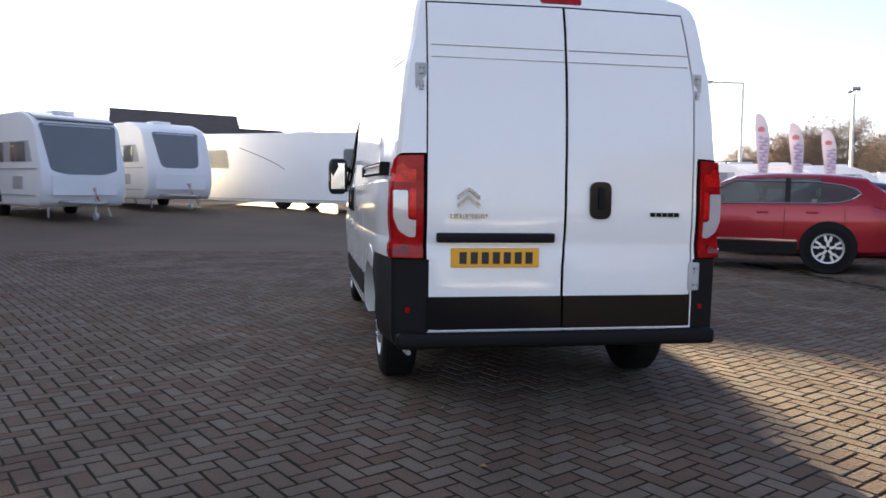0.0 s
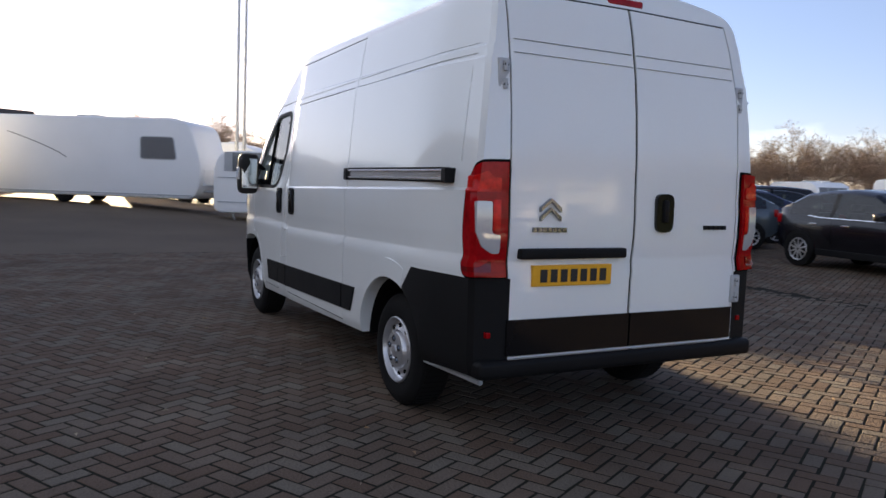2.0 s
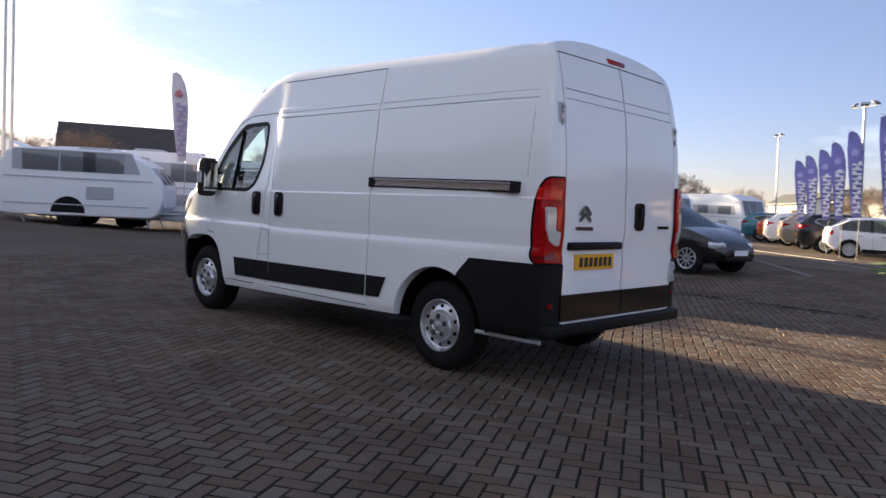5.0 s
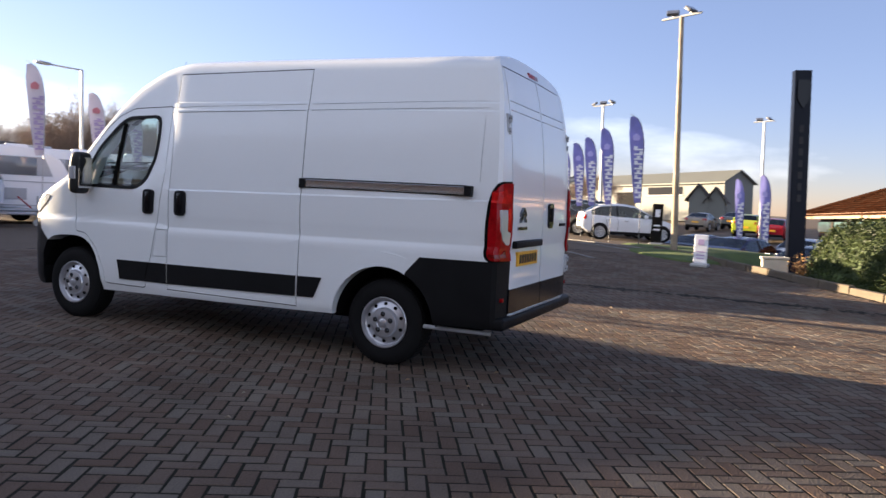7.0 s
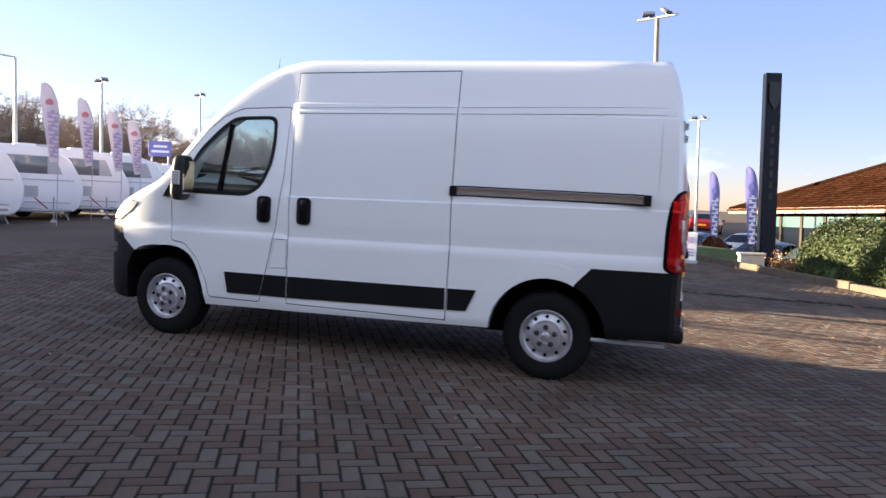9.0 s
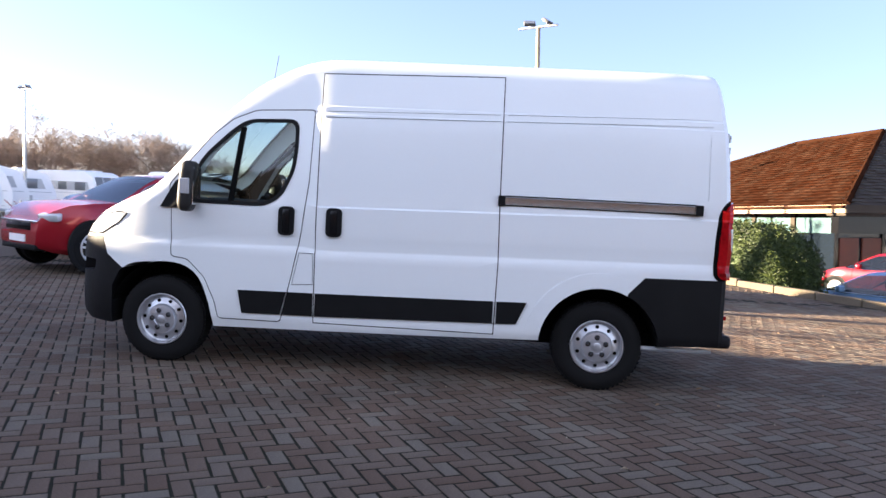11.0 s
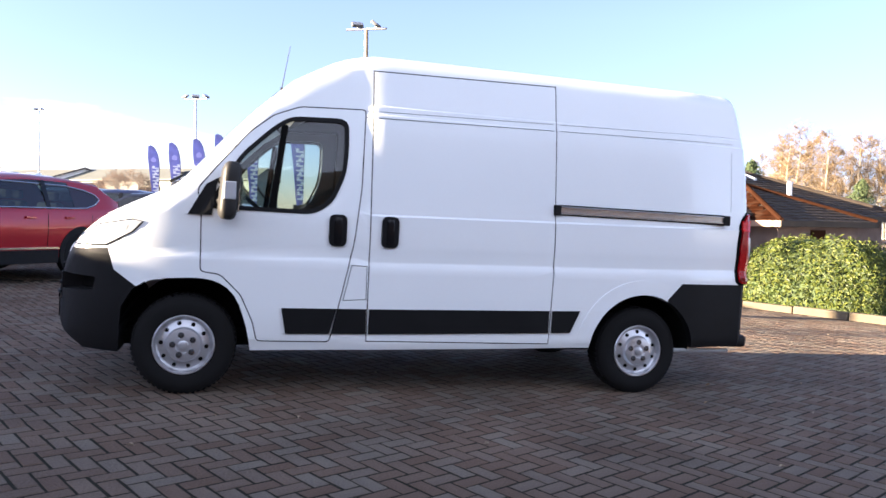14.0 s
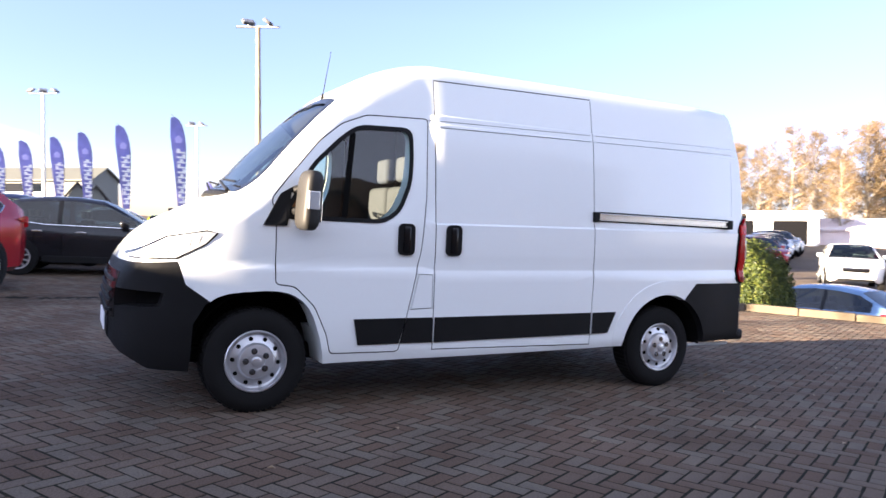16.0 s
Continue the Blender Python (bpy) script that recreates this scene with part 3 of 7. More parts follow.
def make_van():
    van = thing("panel_van", pose(0, 0, 0), "clean white high-roof panel van with black bumpers", "van")
    whole = van_solid()
    shell = whole.copy()
    cab = bool_prism([(1.75, 0.55), (1.75, 2.22), (2.45, 2.22), (2.66, 2.10), (2.95, 1.90), (3.5, 1.35), (3.5, 0.95), (3.15, 0.55)], "x", CX - 0.86, CX + 0.86)
    shell = carve(shell, cab, "DIFFERENCE")
    shell = carve(shell, bool_prism(WINDOW, "x", -2, 2), "DIFFERENCE")
    # the windscreen's opening, cut square to the glass
    n_ = Vector((0, 0.715, 0.699))
    up_ = Vector((0, -0.699, 0.715))
    mid = Vector((CX, 3.17, 1.935))
    scr = [(-0.82, -0.44), (-0.70, -0.60), (0.70, -0.60), (0.82, -0.44), (0.70, 0.34), (0.30, 0.40), (-0.30, 0.40), (-0.70, 0.34)]
    def screen_cut(pts, a, b):
        bm = B()
        lo = [bm.verts.new(mid + Vector((p[0], 0, 0)) + up_ * p[1] + n_ * a) for p in pts]
        hi = [bm.verts.new(mid + Vector((p[0], 0, 0)) + up_ * p[1] + n_ * b) for p in pts]
        bm.faces.new(lo[::-1])
        bm.faces.new(hi)
        for i in range(len(pts)):
            j = (i + 1) % len(pts)
            bm.faces.new((lo[i], lo[j], hi[j], hi[i]))
        bmesh.ops.recalc_face_normals(bm, faces=bm.faces[:])
        return mesh_of(bm)
    shell = carve(shell, screen_cut(rounded(scr, 0.08), -0.32, 0.4), "DIFFERENCE")
    # wheel housings
    for cy, r in ((0.0, 0.455), (3.42, 0.468)):
        for a, b in ((-2, CX - 0.62), (CX + 0.62, 2)):
            shell = carve(shell, bool_prism(ARCH_FRONT if cy else arc(cy, 0.345, r, -30, 210, 26) + [(cy - r, 0.1), (cy + r, 0.1)], "x", a, b), "DIFFERENCE")
    parts = []
    joint = 0.004

    def seal(poly, axis, a, b, out, parent):
        ring = carve(carve(whole, bool_prism(grown(poly, joint + 0.002), axis, a, b), "INTERSECT"), bool_prism(grown(poly, -joint - 0.002), axis, a - 1, b + 1), "DIFFERENCE")
        part_mesh("door_seal", shifted(ring, *out), M_LINER, parent, "black rubber door seal")

    def split(name, cutters, material, label="", parent=van, gap=None, out=(0, 0, 0), keep=False, smooth=30):
        nonlocal shell
        me = carve(shell, cutters, "INTERSECT")
        if not keep:
            shell = carve(shell, gap if gap else cutters, "DIFFERENCE")
        return part_mesh(name, shifted(me, *out), material, parent, label, smooth)

    # bumpers
    nose = [(4.7, 0.955), (4.12, 0.975), (3.957, 0.99), (3.911, 0.847), (3.762, 0.741), (3.735, 0.70), (3.70, 0.1), (4.7, 0.1)]
    front_bumper = split("front_bumper", bool_prism(nose, "x", -2, 2), M_BLACK, "unpainted dark grey plastic front bumper")
    for s in (-1, 1):
        a, b = (CX - 1.2, CX - 0.60) if s < 0 else (CX + 0.60, CX + 1.2)
        inner = whole.copy()
        inner.transform(Matrix.Translation((-s * 0.085, -0.09, 0)))
        vent = carve(inner, bool_prism(rounded([(4.5, 0.80), (4.03, 0.79), (4.05, 0.70), (4.5, 0.66)], 0.02), "x", a, b), "INTERSECT")
        front_bumper.data = carve(front_bumper.data, bool_prism(rounded([(4.5, 0.80), (4.03, 0.79), (4.05, 0.70), (4.5, 0.66)], 0.02), "x", a, b), "DIFFERENCE")
        part_mesh("intake", vent, M_LINER, front_bumper, "dark sunk air intake")
    tail = [(-1.3, 0.905), (-0.87, 0.905), (-0.32, 0.90), (-0.20, 0.77), (-0.20, 0.1), (-1.3, 0.1)]
    for s in (-1, 1):
        a, b = (CX - 2, CX - 0.80) if s < 0 else (CX + 0.83, CX + 2)
        split("bumper_corner", bool_prism(tail, "x", a, b), M_BLACK, "black plastic bumper corner")
    for s in (-1, 1):
        lens = rounded([(-1.3, 1.505), (-0.915, 1.50), (-0.858, 1.41), (-0.838, 1.22), (-0.836, 0.915), (-1.3, 0.915)], 0.06)
        edge = grown(lens, 0.014)
        a, b = (CX - 2, CX - 0.82) if s < 0 else (CX + 0.84, CX + 2)
        lamp = split("tail_lamp", bool_prism(lens, "x", a, b), M_RED, "tall red tail lamp", out=(0.018 * s, -0.020, 0))
        rim = carve(carve(whole, bool_prism(edge, "x", a, b), "INTERSECT"), bool_box(-3, 3, -1.2, -0.80, 0.905, 1.52), "INTERSECT")
        part_mesh("lamp_seal", shifted(rim, 0.002 * s, -0.003, 0), M_LINER, lamp, "black lamp surround", 30)
        # lamp chambers, as seen from behind: x is the distance from the middle
        for name, pts, material, label in (("reverse_lens", [(0.905, 1.30), (0.905, 1.15), (0.895, 1.135), (0.855, 1.13), (0.862, 1.035), (0.90, 1.035), (0.955, 1.07), (0.985, 1.14), (0.99, 1.30)], M_REVERSE, "clear reversing lens"),
                                           ("lamp_chamber", [(0.898, 1.31), (0.855, 1.31), (0.855, 1.145), (0.888, 1.148), (0.898, 1.16)], M_REDLIT, "bright red stop lamp column"),
                                           ("lamp_chamber", [(0.93, 1.455), (0.90, 1.42), (0.86, 1.42), (0.86, 1.345), (1.02, 1.345), (1.0, 1.42)], M_REDLIT, "bright red upper lamp chamber"),
                                           ("lamp_chamber", [(1.10, 0.965), (0.96, 0.965), (0.90, 1.0), (0.90, 0.94), (1.10, 0.94)], M_REDDEEP, "deep red fog lamp chamber")):
            poly = rounded([(CX + s * x, z) for x, z in (pts if s < 0 else pts[::-1])], 0.012)
            me = carve(carve(whole, bool_prism(poly, "y", -1.2, -0.845), "INTERSECT"), bool_box(*((CX - 2, CX - 0.86) if s < 0 else (CX + 0.86, CX + 2)), -1.2, -0.835, 0.5, 2), "INTERSECT")
            part_mesh(name, shifted(me, 0.021 * s, -0.025, 0), material, lamp, label, 30)
    # doors, set in with open joints
    # pressed lines along the upper side and across the tail
    for y0, y1 in ((-0.78, -0.72), (-0.72, -0.66), (-0.66, -0.58), (-0.58, -0.48), (-0.48, -0.36), (-0.36, 0.775), (0.83, 2.18), (2.235, 2.28)):
        for za, zb, xx, hh in ((2.006, 2.054, -0.909, 0.0035), (2.055, 2.109, -0.896, 0.002)):
            f = lambda y: zb + (za - zb) * (y + 0.7) / 2.76
            shell = carve(shell, bool_prism([(y0, f(y0) - hh), (y1, f(y1) - hh), (y1, f(y1) + hh), (y0, f(y0) + hh)], "x", -2, CX + (xx + 0.004 - CX) * van_width((y0 + y1) / 2) / HALF), "DIFFERENCE")
    for k in range(5):
        z = 1.50 + 0.102 * k
        shell = carve(shell, bool_prism([(-0.764, z), (-0.757, z), (-0.757, z + 0.102), (-0.764, z + 0.102)], "x", -2, CX + (lerp_table(SIDE, z + 0.05) * HALF * -0.962) + 0.004), "DIFFERENCE")
    for z, yy in ((2.06, -0.888), (2.13, -0.869)):
        for x0, x1 in ((-0.74, 0.045), (0.075, 0.83)):
            shell = carve(shell, bool_box(x0, x1, -1.5, yy + 0.004, z - 0.004, z + 0.004), "DIFFERENCE")
    for s in (-1, 1):
        a, b = (-2, CX - 0.80) if s < 0 else (CX + 0.80, 2)
        door = split("front_door", bool_prism(grown(FRONT_DOOR, -joint), "x", a, b), M_WHITE, gap=bool_prism(grown(FRONT_DOOR, joint), "x", a, b))
        parts.append((s, door))
        seal(FRONT_DOOR, "x", a + 0.001, b - 0.001, (-0.006 * s, 0, 0), door)
    slide = split("sliding_door", bool_prism(grown(SLIDE_DOOR, -joint), "x", -2, CX - 0.84), M_WHITE, gap=bool_prism(grown(SLIDE_DOOR, joint), "x", -2, CX - 0.84))
    seal(SLIDE_DOOR, "x", -2, CX - 0.845, (0.006, 0, 0), slide)
    left_leaf = [(-0.77, 0.50), (0.045, 0.50), (0.045, 0.86), (0.056, 1.02), (0.058, 1.3), (0.058, 2.395), (-0.765, 2.385)]
    right_leaf = [(0.051, 0.50), (0.868, 0.50), (0.868, 1.9), (0.81, 2.385), (0.064, 2.395), (0.064, 1.3), (0.062, 1.02), (0.051, 0.86)]
    leaves = []
    for poly in (left_leaf, right_leaf):
        leaves.append(split("rear_door", bool_prism(grown(poly, -joint - 0.002), "y", -1.5, -0.55), M_WHITE, gap=bool_prism(grown(poly, joint), "y", -1.5, -0.55)))
    for poly, leaf in zip((left_leaf, right_leaf), leaves):
        seal(poly, "y", -1.5, -0.56, (0, 0.010, 0), leaf)
    flap = [(2.335, 0.94), (2.225, 0.94), (2.22, 0.70), (2.385, 0.69)]
    split("fuel_flap", bool_prism(grown(flap, -0.003), "x", -2, CX - 0.93), M_WHITE, gap=bool_prism(grown(flap, 0.003), "x", -2, CX - 0.93))
    split("headlamp_hole", bool_prism(rounded([(4.22, 0.995), (3.97, 1.005), (3.80, 1.10), (3.73, 1.175), (3.80, 1.19), (4.02, 1.145), (4.25, 1.01)], 0.02), "x", -2, CX - 0.42), M_CLEAR, "clear headlamp", out=(-0.002, 0.002, 0)).name = "headlamp"
    split("headlamp", bool_prism(rounded([(4.22, 0.995), (3.97, 1.005), (3.80, 1.10), (3.73, 1.175), (3.80, 1.19), (4.02, 1.145), (4.25, 1.01)], 0.02), "x", CX + 0.42, 2), M_CLEAR, "clear headlamp", out=(0.002, 0.002, 0))
    for s in (-1, 1):
        a, b = (-2, CX - 0.40) if s < 0 else (CX + 0.40, 2)
        def inlay(name, pts, material, label, d=0.003):
            me = carve(whole, bool_prism(pts, "x", a, b), "INTERSECT")
            part_mesh(name, shifted(me, d * s, d, d), material, van, label, 30)
        inlay("headlamp_border", [(3.735, 1.178), (3.80, 1.192), (4.02, 1.147), (4.24, 1.014), (4.23, 1.008), (4.018, 1.139), (3.80, 1.184)], M_GLOSSBLACK, "black headlamp border")
        inlay("headlamp_reflector", rounded([(4.13, 1.012), (3.99, 1.018), (3.955, 1.085), (4.02, 1.105), (4.10, 1.06)], 0.015), M_CVNPALE, "grey headlamp reflector")
        inlay("headlamp_border", [(4.22, 0.991), (3.965, 1.0), (3.795, 1.097), (3.727, 1.172), (3.736, 1.178), (3.803, 1.104), (3.97, 1.009), (4.22, 1.0)], M_GLOSSBLACK, "black headlamp border")
        inlay("headlamp_bulb", rounded([(4.085, 1.022), (4.02, 1.026), (4.005, 1.066), (4.035, 1.075), (4.075, 1.052)], 0.012), M_CVNPALE, "grey headlamp bowl", 0.005)
        inlay("headlamp_louvre", [(3.968, 1.03), (3.955, 1.04), (3.935, 1.135), (3.948, 1.14)], M_CVNPALE, "grey headlamp divider")
        for k in range(2):
            y = 3.91 - 0.055 * k
            inlay("headlamp_louvre", [(y, 1.052 + 0.034 * k), (y - 0.008, 1.058 + 0.034 * k), (y - 0.028, 1.135 + 0.014 * k), (y - 0.020, 1.138 + 0.014 * k)], M_CVNPALE, "grey headlamp louvre")
    part_mesh("body", shell, M_WHITE, van, "glossy white painted steel body", 30)
    # black rubbing strips, proud of the side
    def strip(pts, parent, s=-1):
        a, b = (-2, CX - 0.95) if s < 0 else (CX + 0.95, 2)
        me = carve(whole, bool_prism(pts, "x", a, b), "INTERSECT")
        bm = kept(me, lambda c, n: n.x * s > 0.5)
        r = bmesh.ops.extrude_face_region(bm, geom=bm.faces[:])
        bmesh.ops.translate(bm, verts=[v for v in r["geom"] if isinstance(v, bmesh.types.BMVert)], vec=(0.011 * s, 0, 0))
        part("rubbing_strip", bm, M_BLACK, parent, "black plastic rubbing strip")
    for s, door in parts:
        strip([(2.81, 0.625), (2.425, 0.63), (2.47, 0.45), (2.775, 0.445)], door, s)
    strip([(2.415, 0.63), (2.215, 0.632), (2.212, 0.452), (2.46, 0.45)], van)
    strip([(2.195, 0.632), (0.81, 0.655), (0.81, 0.485), (2.195, 0.452)], slide)
    strip([(0.785, 0.655), (0.555, 0.66), (0.63, 0.49), (0.785, 0.485)], van)
    strip([(2.2, 0.632), (0.56, 0.66), (0.63, 0.49), (2.2, 0.452)], van, 1)
    # flared lips over the wheels
    for s in (-1, 1):
        a, b = (-2, CX - 0.90) if s < 0 else (CX + 0.90, 2)
        for cy, r, a0, a1 in ((0.0, 0.457, 6, 112),):
            ring = arc(cy, 0.345, r, a0, a1, 22) + arc(cy, 0.345, r + 0.115, a1, a0, 22)
            bm = kept(carve(whole, bool_prism(ring, "x", a, b), "INTERSECT"), lambda c, n: n.x * s > 0.5)
            r2 = bmesh.ops.extrude_face_region(bm, geom=bm.faces[:])
            vs = [v for v in r2["geom"] if isinstance(v, bmesh.types.BMVert)]
            for v in vs:
                k = (math.hypot(v.co.y - cy, v.co.z - 0.345) - r) / 0.115
                turn = math.degrees(math.atan2(v.co.z - 0.345, v.co.y - cy))
                v.co.x += s * (0.010 * (1 - 0.4 * k) * smooth_step(a0, a0 + 25, turn) * (1 - smooth_step(a1 - 14, a1, turn)) + 0.0015)
            part("arch_flare", bm, M_WHITE, van, "", 40)
    # dark lower panels of the rear doors
    for leaf, (a, b) in zip(leaves, ((-0.765, 0.042), (0.056, 0.862))):
        me = carve(carve(whole, bool_box(a, b, -1.2, -0.89, 0.503, 0.69), "INTERSECT"), bool_box(-2, 2, -1.2, -0.93, 0, 1), "INTERSECT")
        part_mesh("lower_panel", shifted(me, 0, -0.012, 0), M_GLOSSBLACK, leaf, "black lower door panel", 30)
    bm = B()
    box(bm, CX - 0.985, CX + 0.985, -1.008, -0.70, 0.385, 0.485, 0.03, 3)
    part("bumper_step", bm, M_BLACK, van, "black plastic rear step", smooth=True)
    for x0, x1 in ((-0.76, 0.04), (0.075, 0.72)):
        part("step_trim", box(B(), x0, x1, -0.996, -0.985, 0.4855, 0.4895), M_GALV, van, "thin bright step edge")
    # a pale rod added for the strip of sunlit ground showing under the bumper
    part("exhaust_pipe", rod(B(), (CX - 0.955, -0.34, 0.352), (CX - 0.90, -0.88, 0.345), 0.016, 0.016, 10), M_CVNPALE, van, "pale rod standing in for lit ground under the tail", smooth=True)
    for x in (-0.87, 0.94):
        part("reflector", box(B(), x - 0.014, x + 0.014, -0.972, -0.92, 0.60, 0.63, 0.004), M_RED, van, "small red reflector")
    # glass and its black surround
    for s, door in parts:
        a, b = (-2, CX) if s < 0 else (CX, 2)
        me = carve(whole, bool_prism(grown(WINDOW, 0.012), "x", a, b), "INTERSECT")
        me2 = carve(me.copy(), bool_prism(WINDOW_IN, "x", -3, 3), "DIFFERENCE")
        ring = kept(me2, lambda c, n: n.x * s > 0.6 and abs(c.x - CX) > 0.7)
        r = bmesh.ops.extrude_face_region(ring, geom=ring.faces[:])
        bmesh.ops.translate(ring, verts=[v for v in r["geom"] if isinstance(v, bmesh.types.BMVert)], vec=(0.006 * s, 0, 0))
        part("window_seal", ring, M_BLACK, door, "black window surround")
        pane = kept(me, lambda c, n: n.x * s > 0.6 and abs(c.x - CX) > 0.7)
        bmesh.ops.translate(pane, verts=pane.verts[:], vec=(-0.010 * s, 0, 0))
        part("window_pane", pane, M_GLASS, door, "clear cab door glass", smooth=True).visible_shadow = False
        bar = B()
        rod(bar, (CX + 1.030 * s, 2.905, 1.30), (CX + 0.953 * s, 2.84, 1.90), 0.025, 0.025, 8)
        part("window_bar", bar, M_LINER, door, "black quarter light bar")
        # mirror foot fills the front corner
        bm = kept(carve(whole, bool_prism([(3.455, 1.245), (3.30, 1.245), (3.27, 1.50), (3.345, 1.455)], "x", a, b), "INTERSECT"), lambda c, n: n.x * s > 0.5)
        r = bmesh.ops.extrude_face_region(bm, geom=bm.faces[:])
        bmesh.ops.translate(bm, verts=[v for v in r["geom"] if isinstance(v, bmesh.types.BMVert)], vec=(0.016 * s, 0, 0))
        part("mirror_foot", bm, M_BLACK, door, "black mirror base plate")
    me = carve(whole, screen_cut(rounded(grown(scr, 0.02), 0.08), -0.32, 0.4), "INTERSECT")
    pane = kept(me.copy(), lambda c, n: n.dot(n_) > 0.6 and c.z > 1.4 and (c - mid).dot(n_) > -0.15)
    bmesh.ops.translate(pane, verts=pane.verts[:], vec=tuple(-0.008 * n_))
    part("windscreen", pane, M_GLASS, van, "clear laminated windscreen", smooth=True).visible_shadow = False
    ring = kept(carve(me, screen_cut(rounded(grown(scr, -0.045), 0.08), -0.5, 0.6), "DIFFERENCE"), lambda c, n: n.dot(n_) > 0.6 and (c - mid).dot(n_) > -0.15)
    bmesh.ops.translate(ring, verts=ring.verts[:], vec=tuple(0.004 * n_))
    part("windscreen_seal", ring, M_GLOSSBLACK, van, "black windscreen border")
    # scuttle, wipers, aerial
    bm = B()
    rings = []
    for k in range(17):
        x = -0.80 + 0.1 * k
        c = Vector((CX + x, 3.61 - 0.15 * (x / 0.8) ** 2, 1.455 - 0.10 * x * x))
        rings.append([bm.verts.new(c + Vector((0, 0.055 * math.cos(a * math.pi / 4), 0.035 * math.sin(a * math.pi / 4)))) for a in range(8)])
    for p, q in zip(rings, rings[1:]):
        for a in range(8):
            bm.faces.new((p[a], p[(a + 1) % 8], q[(a + 1) % 8], q[a]))
    bm.faces.new(rings[0][::-1])
    bm.faces.new(rings[-1])
    part("scuttle", bm, M_BLACK, van, "black plastic scuttle panel", smooth=True)
    for x0, x1 in ((-0.60, 0.02), (0.06, 0.64)):
        bm = B()
        rod(bm, (CX + x0, 3.61, 1.47), (CX + x1, 3.55, 1.56), 0.012, 0.009, 6)
        rod(bm, (CX + x0 + 0.05, 3.545, 1.535), (CX + x1 + 0.02, 3.525, 1.575), 0.008, 0.008, 6)
        part("wiper", bm, M_BLACK, van, "black wiper arm")
    bm = B()
    rod(bm, (CX - 0.25, 2.86, 2.19), (CX - 0.25, 2.85, 2.27), 0.014, 0.010, 8)
    rod(bm, (CX - 0.25, 2.85, 2.27), (CX - 0.25, 2.80, 2.60), 0.004, 0.0025, 6)
    part("aerial", bm, M_BLACK, van, "thin black roof aerial")
    # mirrors
    for s, door in parts:
        housing = B()
        bmesh.ops.create_uvsphere(housing, u_segments=20, v_segments=14, radius=1.0)
        for v in housing.verts:
            q = v.co
            v.co = Vector((math.copysign(abs(q.x) ** 0.4, q.x) * 0.10, math.copysign(abs(q.y) ** 0.6, q.y) * 0.062, math.copysign(abs(q.z) ** 0.42, q.z) * 0.195))
        bmesh.ops.transform(housing, matrix=pose(CX + s * 1.165, 3.19, 1.415, 4, 0, -s * 8), verts=housing.verts[:])
        mirror = part("door_mirror", housing, M_MIRROR, door, "large black door mirror", smooth=60)
        arm = B()
        rod(arm, (CX + s * 0.95, 3.33, 1.34), (CX + s * 1.08, 3.22, 1.34), 0.035, 0.03, 10)
        part("mirror_arm", arm, M_BLACK, mirror, smooth=True)
        part("mirror_arm", rod(B(), (CX + s * 0.94, 3.29, 1.46), (CX + s * 1.08, 3.21, 1.50), 0.03, 0.028, 10), M_BLACK, mirror, smooth=True)
        part("mirror_glass", box(B(), CX + s * 1.165 - 0.075, CX + s * 1.165 + 0.075, 3.122, 3.132, 1.275, 1.56, 0.004), M_CHROME, mirror, "mirror glass")
        part("indicator", box(B(), CX + s * 1.258 - 0.012, CX + s * 1.258 + 0.012, 3.145, 3.225, 1.355, 1.475, 0.008), M_REVERSE, mirror, "clear indicator lens")
    # handles
    def pull(parent, y, z, s, h=0.225, w=0.125):
        bm = prism(B(), rounded([(y - w / 2, z - h / 2), (y + w / 2, z - h / 2), (y + w / 2, z + h / 2), (y - w / 2, z + h / 2)], 0.045), "x", CX + s * 0.99, CX + s * (HALF + 0.012))
        hd = part("handle", bm, M_BLACK, parent, "black recessed door handle")
        part("grip", box(B(), CX + s * (HALF + 0.012) - 0.012, CX + s * (HALF + 0.012) + 0.016, y - 0.028, y + 0.028, z - h * 0.42, z + h * 0.42, 0.01), M_GLOSSBLACK, hd, smooth=True)
    for s, door in parts:
        pull(door, 2.445, 1.185, s)
    pull(slide, 2.07, 1.19, -1)
    bm = prism(B(), rounded([(0.205, 1.145), (0.335, 1.145), (0.335, 1.365), (0.205, 1.365)], 0.05), "y", -0.99, -0.92)
    hd = part("handle", bm, M_GLOSSBLACK, leaves[1], "black recessed rear door handle")
    part("grip", box(B(), 0.25, 0.29, -1.005, -0.98, 1.20, 1.33, 0.012), M_BLACK, hd, smooth=True)
    # sliding door's rail
    bm = B()
    xr = CX - 1.034
    box(bm, xr - 0.022, xr + 0.06, -0.66, 0.76, 1.398, 1.412, 0.003, 1)
    box(bm, xr - 0.022, xr + 0.06, -0.66, 0.76, 1.442, 1.456, 0.003, 1)
    box(bm, xr - 0.012, xr + 0.06, -0.66, 0.76, 1.412, 1.442)
    rail = part("slide_rail", bm, M_RAIL, van, "bare metal sliding door rail")
    for z in (1.388, 1.460):
        part("rail_seal", box(B(), xr - 0.014, xr + 0.06, -0.66, 0.76, z, z + 0.008), M_LINER, rail, "black rail seal")
    part("rail_end", box(B(), xr - 0.03, xr + 0.06, -0.715, -0.66, 1.385, 1.465, 0.006), M_BLACK, rail, "black rail end cap")
    part("rail_end", box(B(), xr - 0.03, xr + 0.06, 0.76, 0.815, 1.385, 1.465, 0.006), M_BLACK, rail, "black rail end cap")
    # rear furniture
    bar = part("plate_lamp_bar", box(B(), -0.71, -0.01, -1.005, -0.945, 1.005, 1.06, 0.01), M_BLACK, leaves[0], "dark grey plate lamp bar", smooth=True)
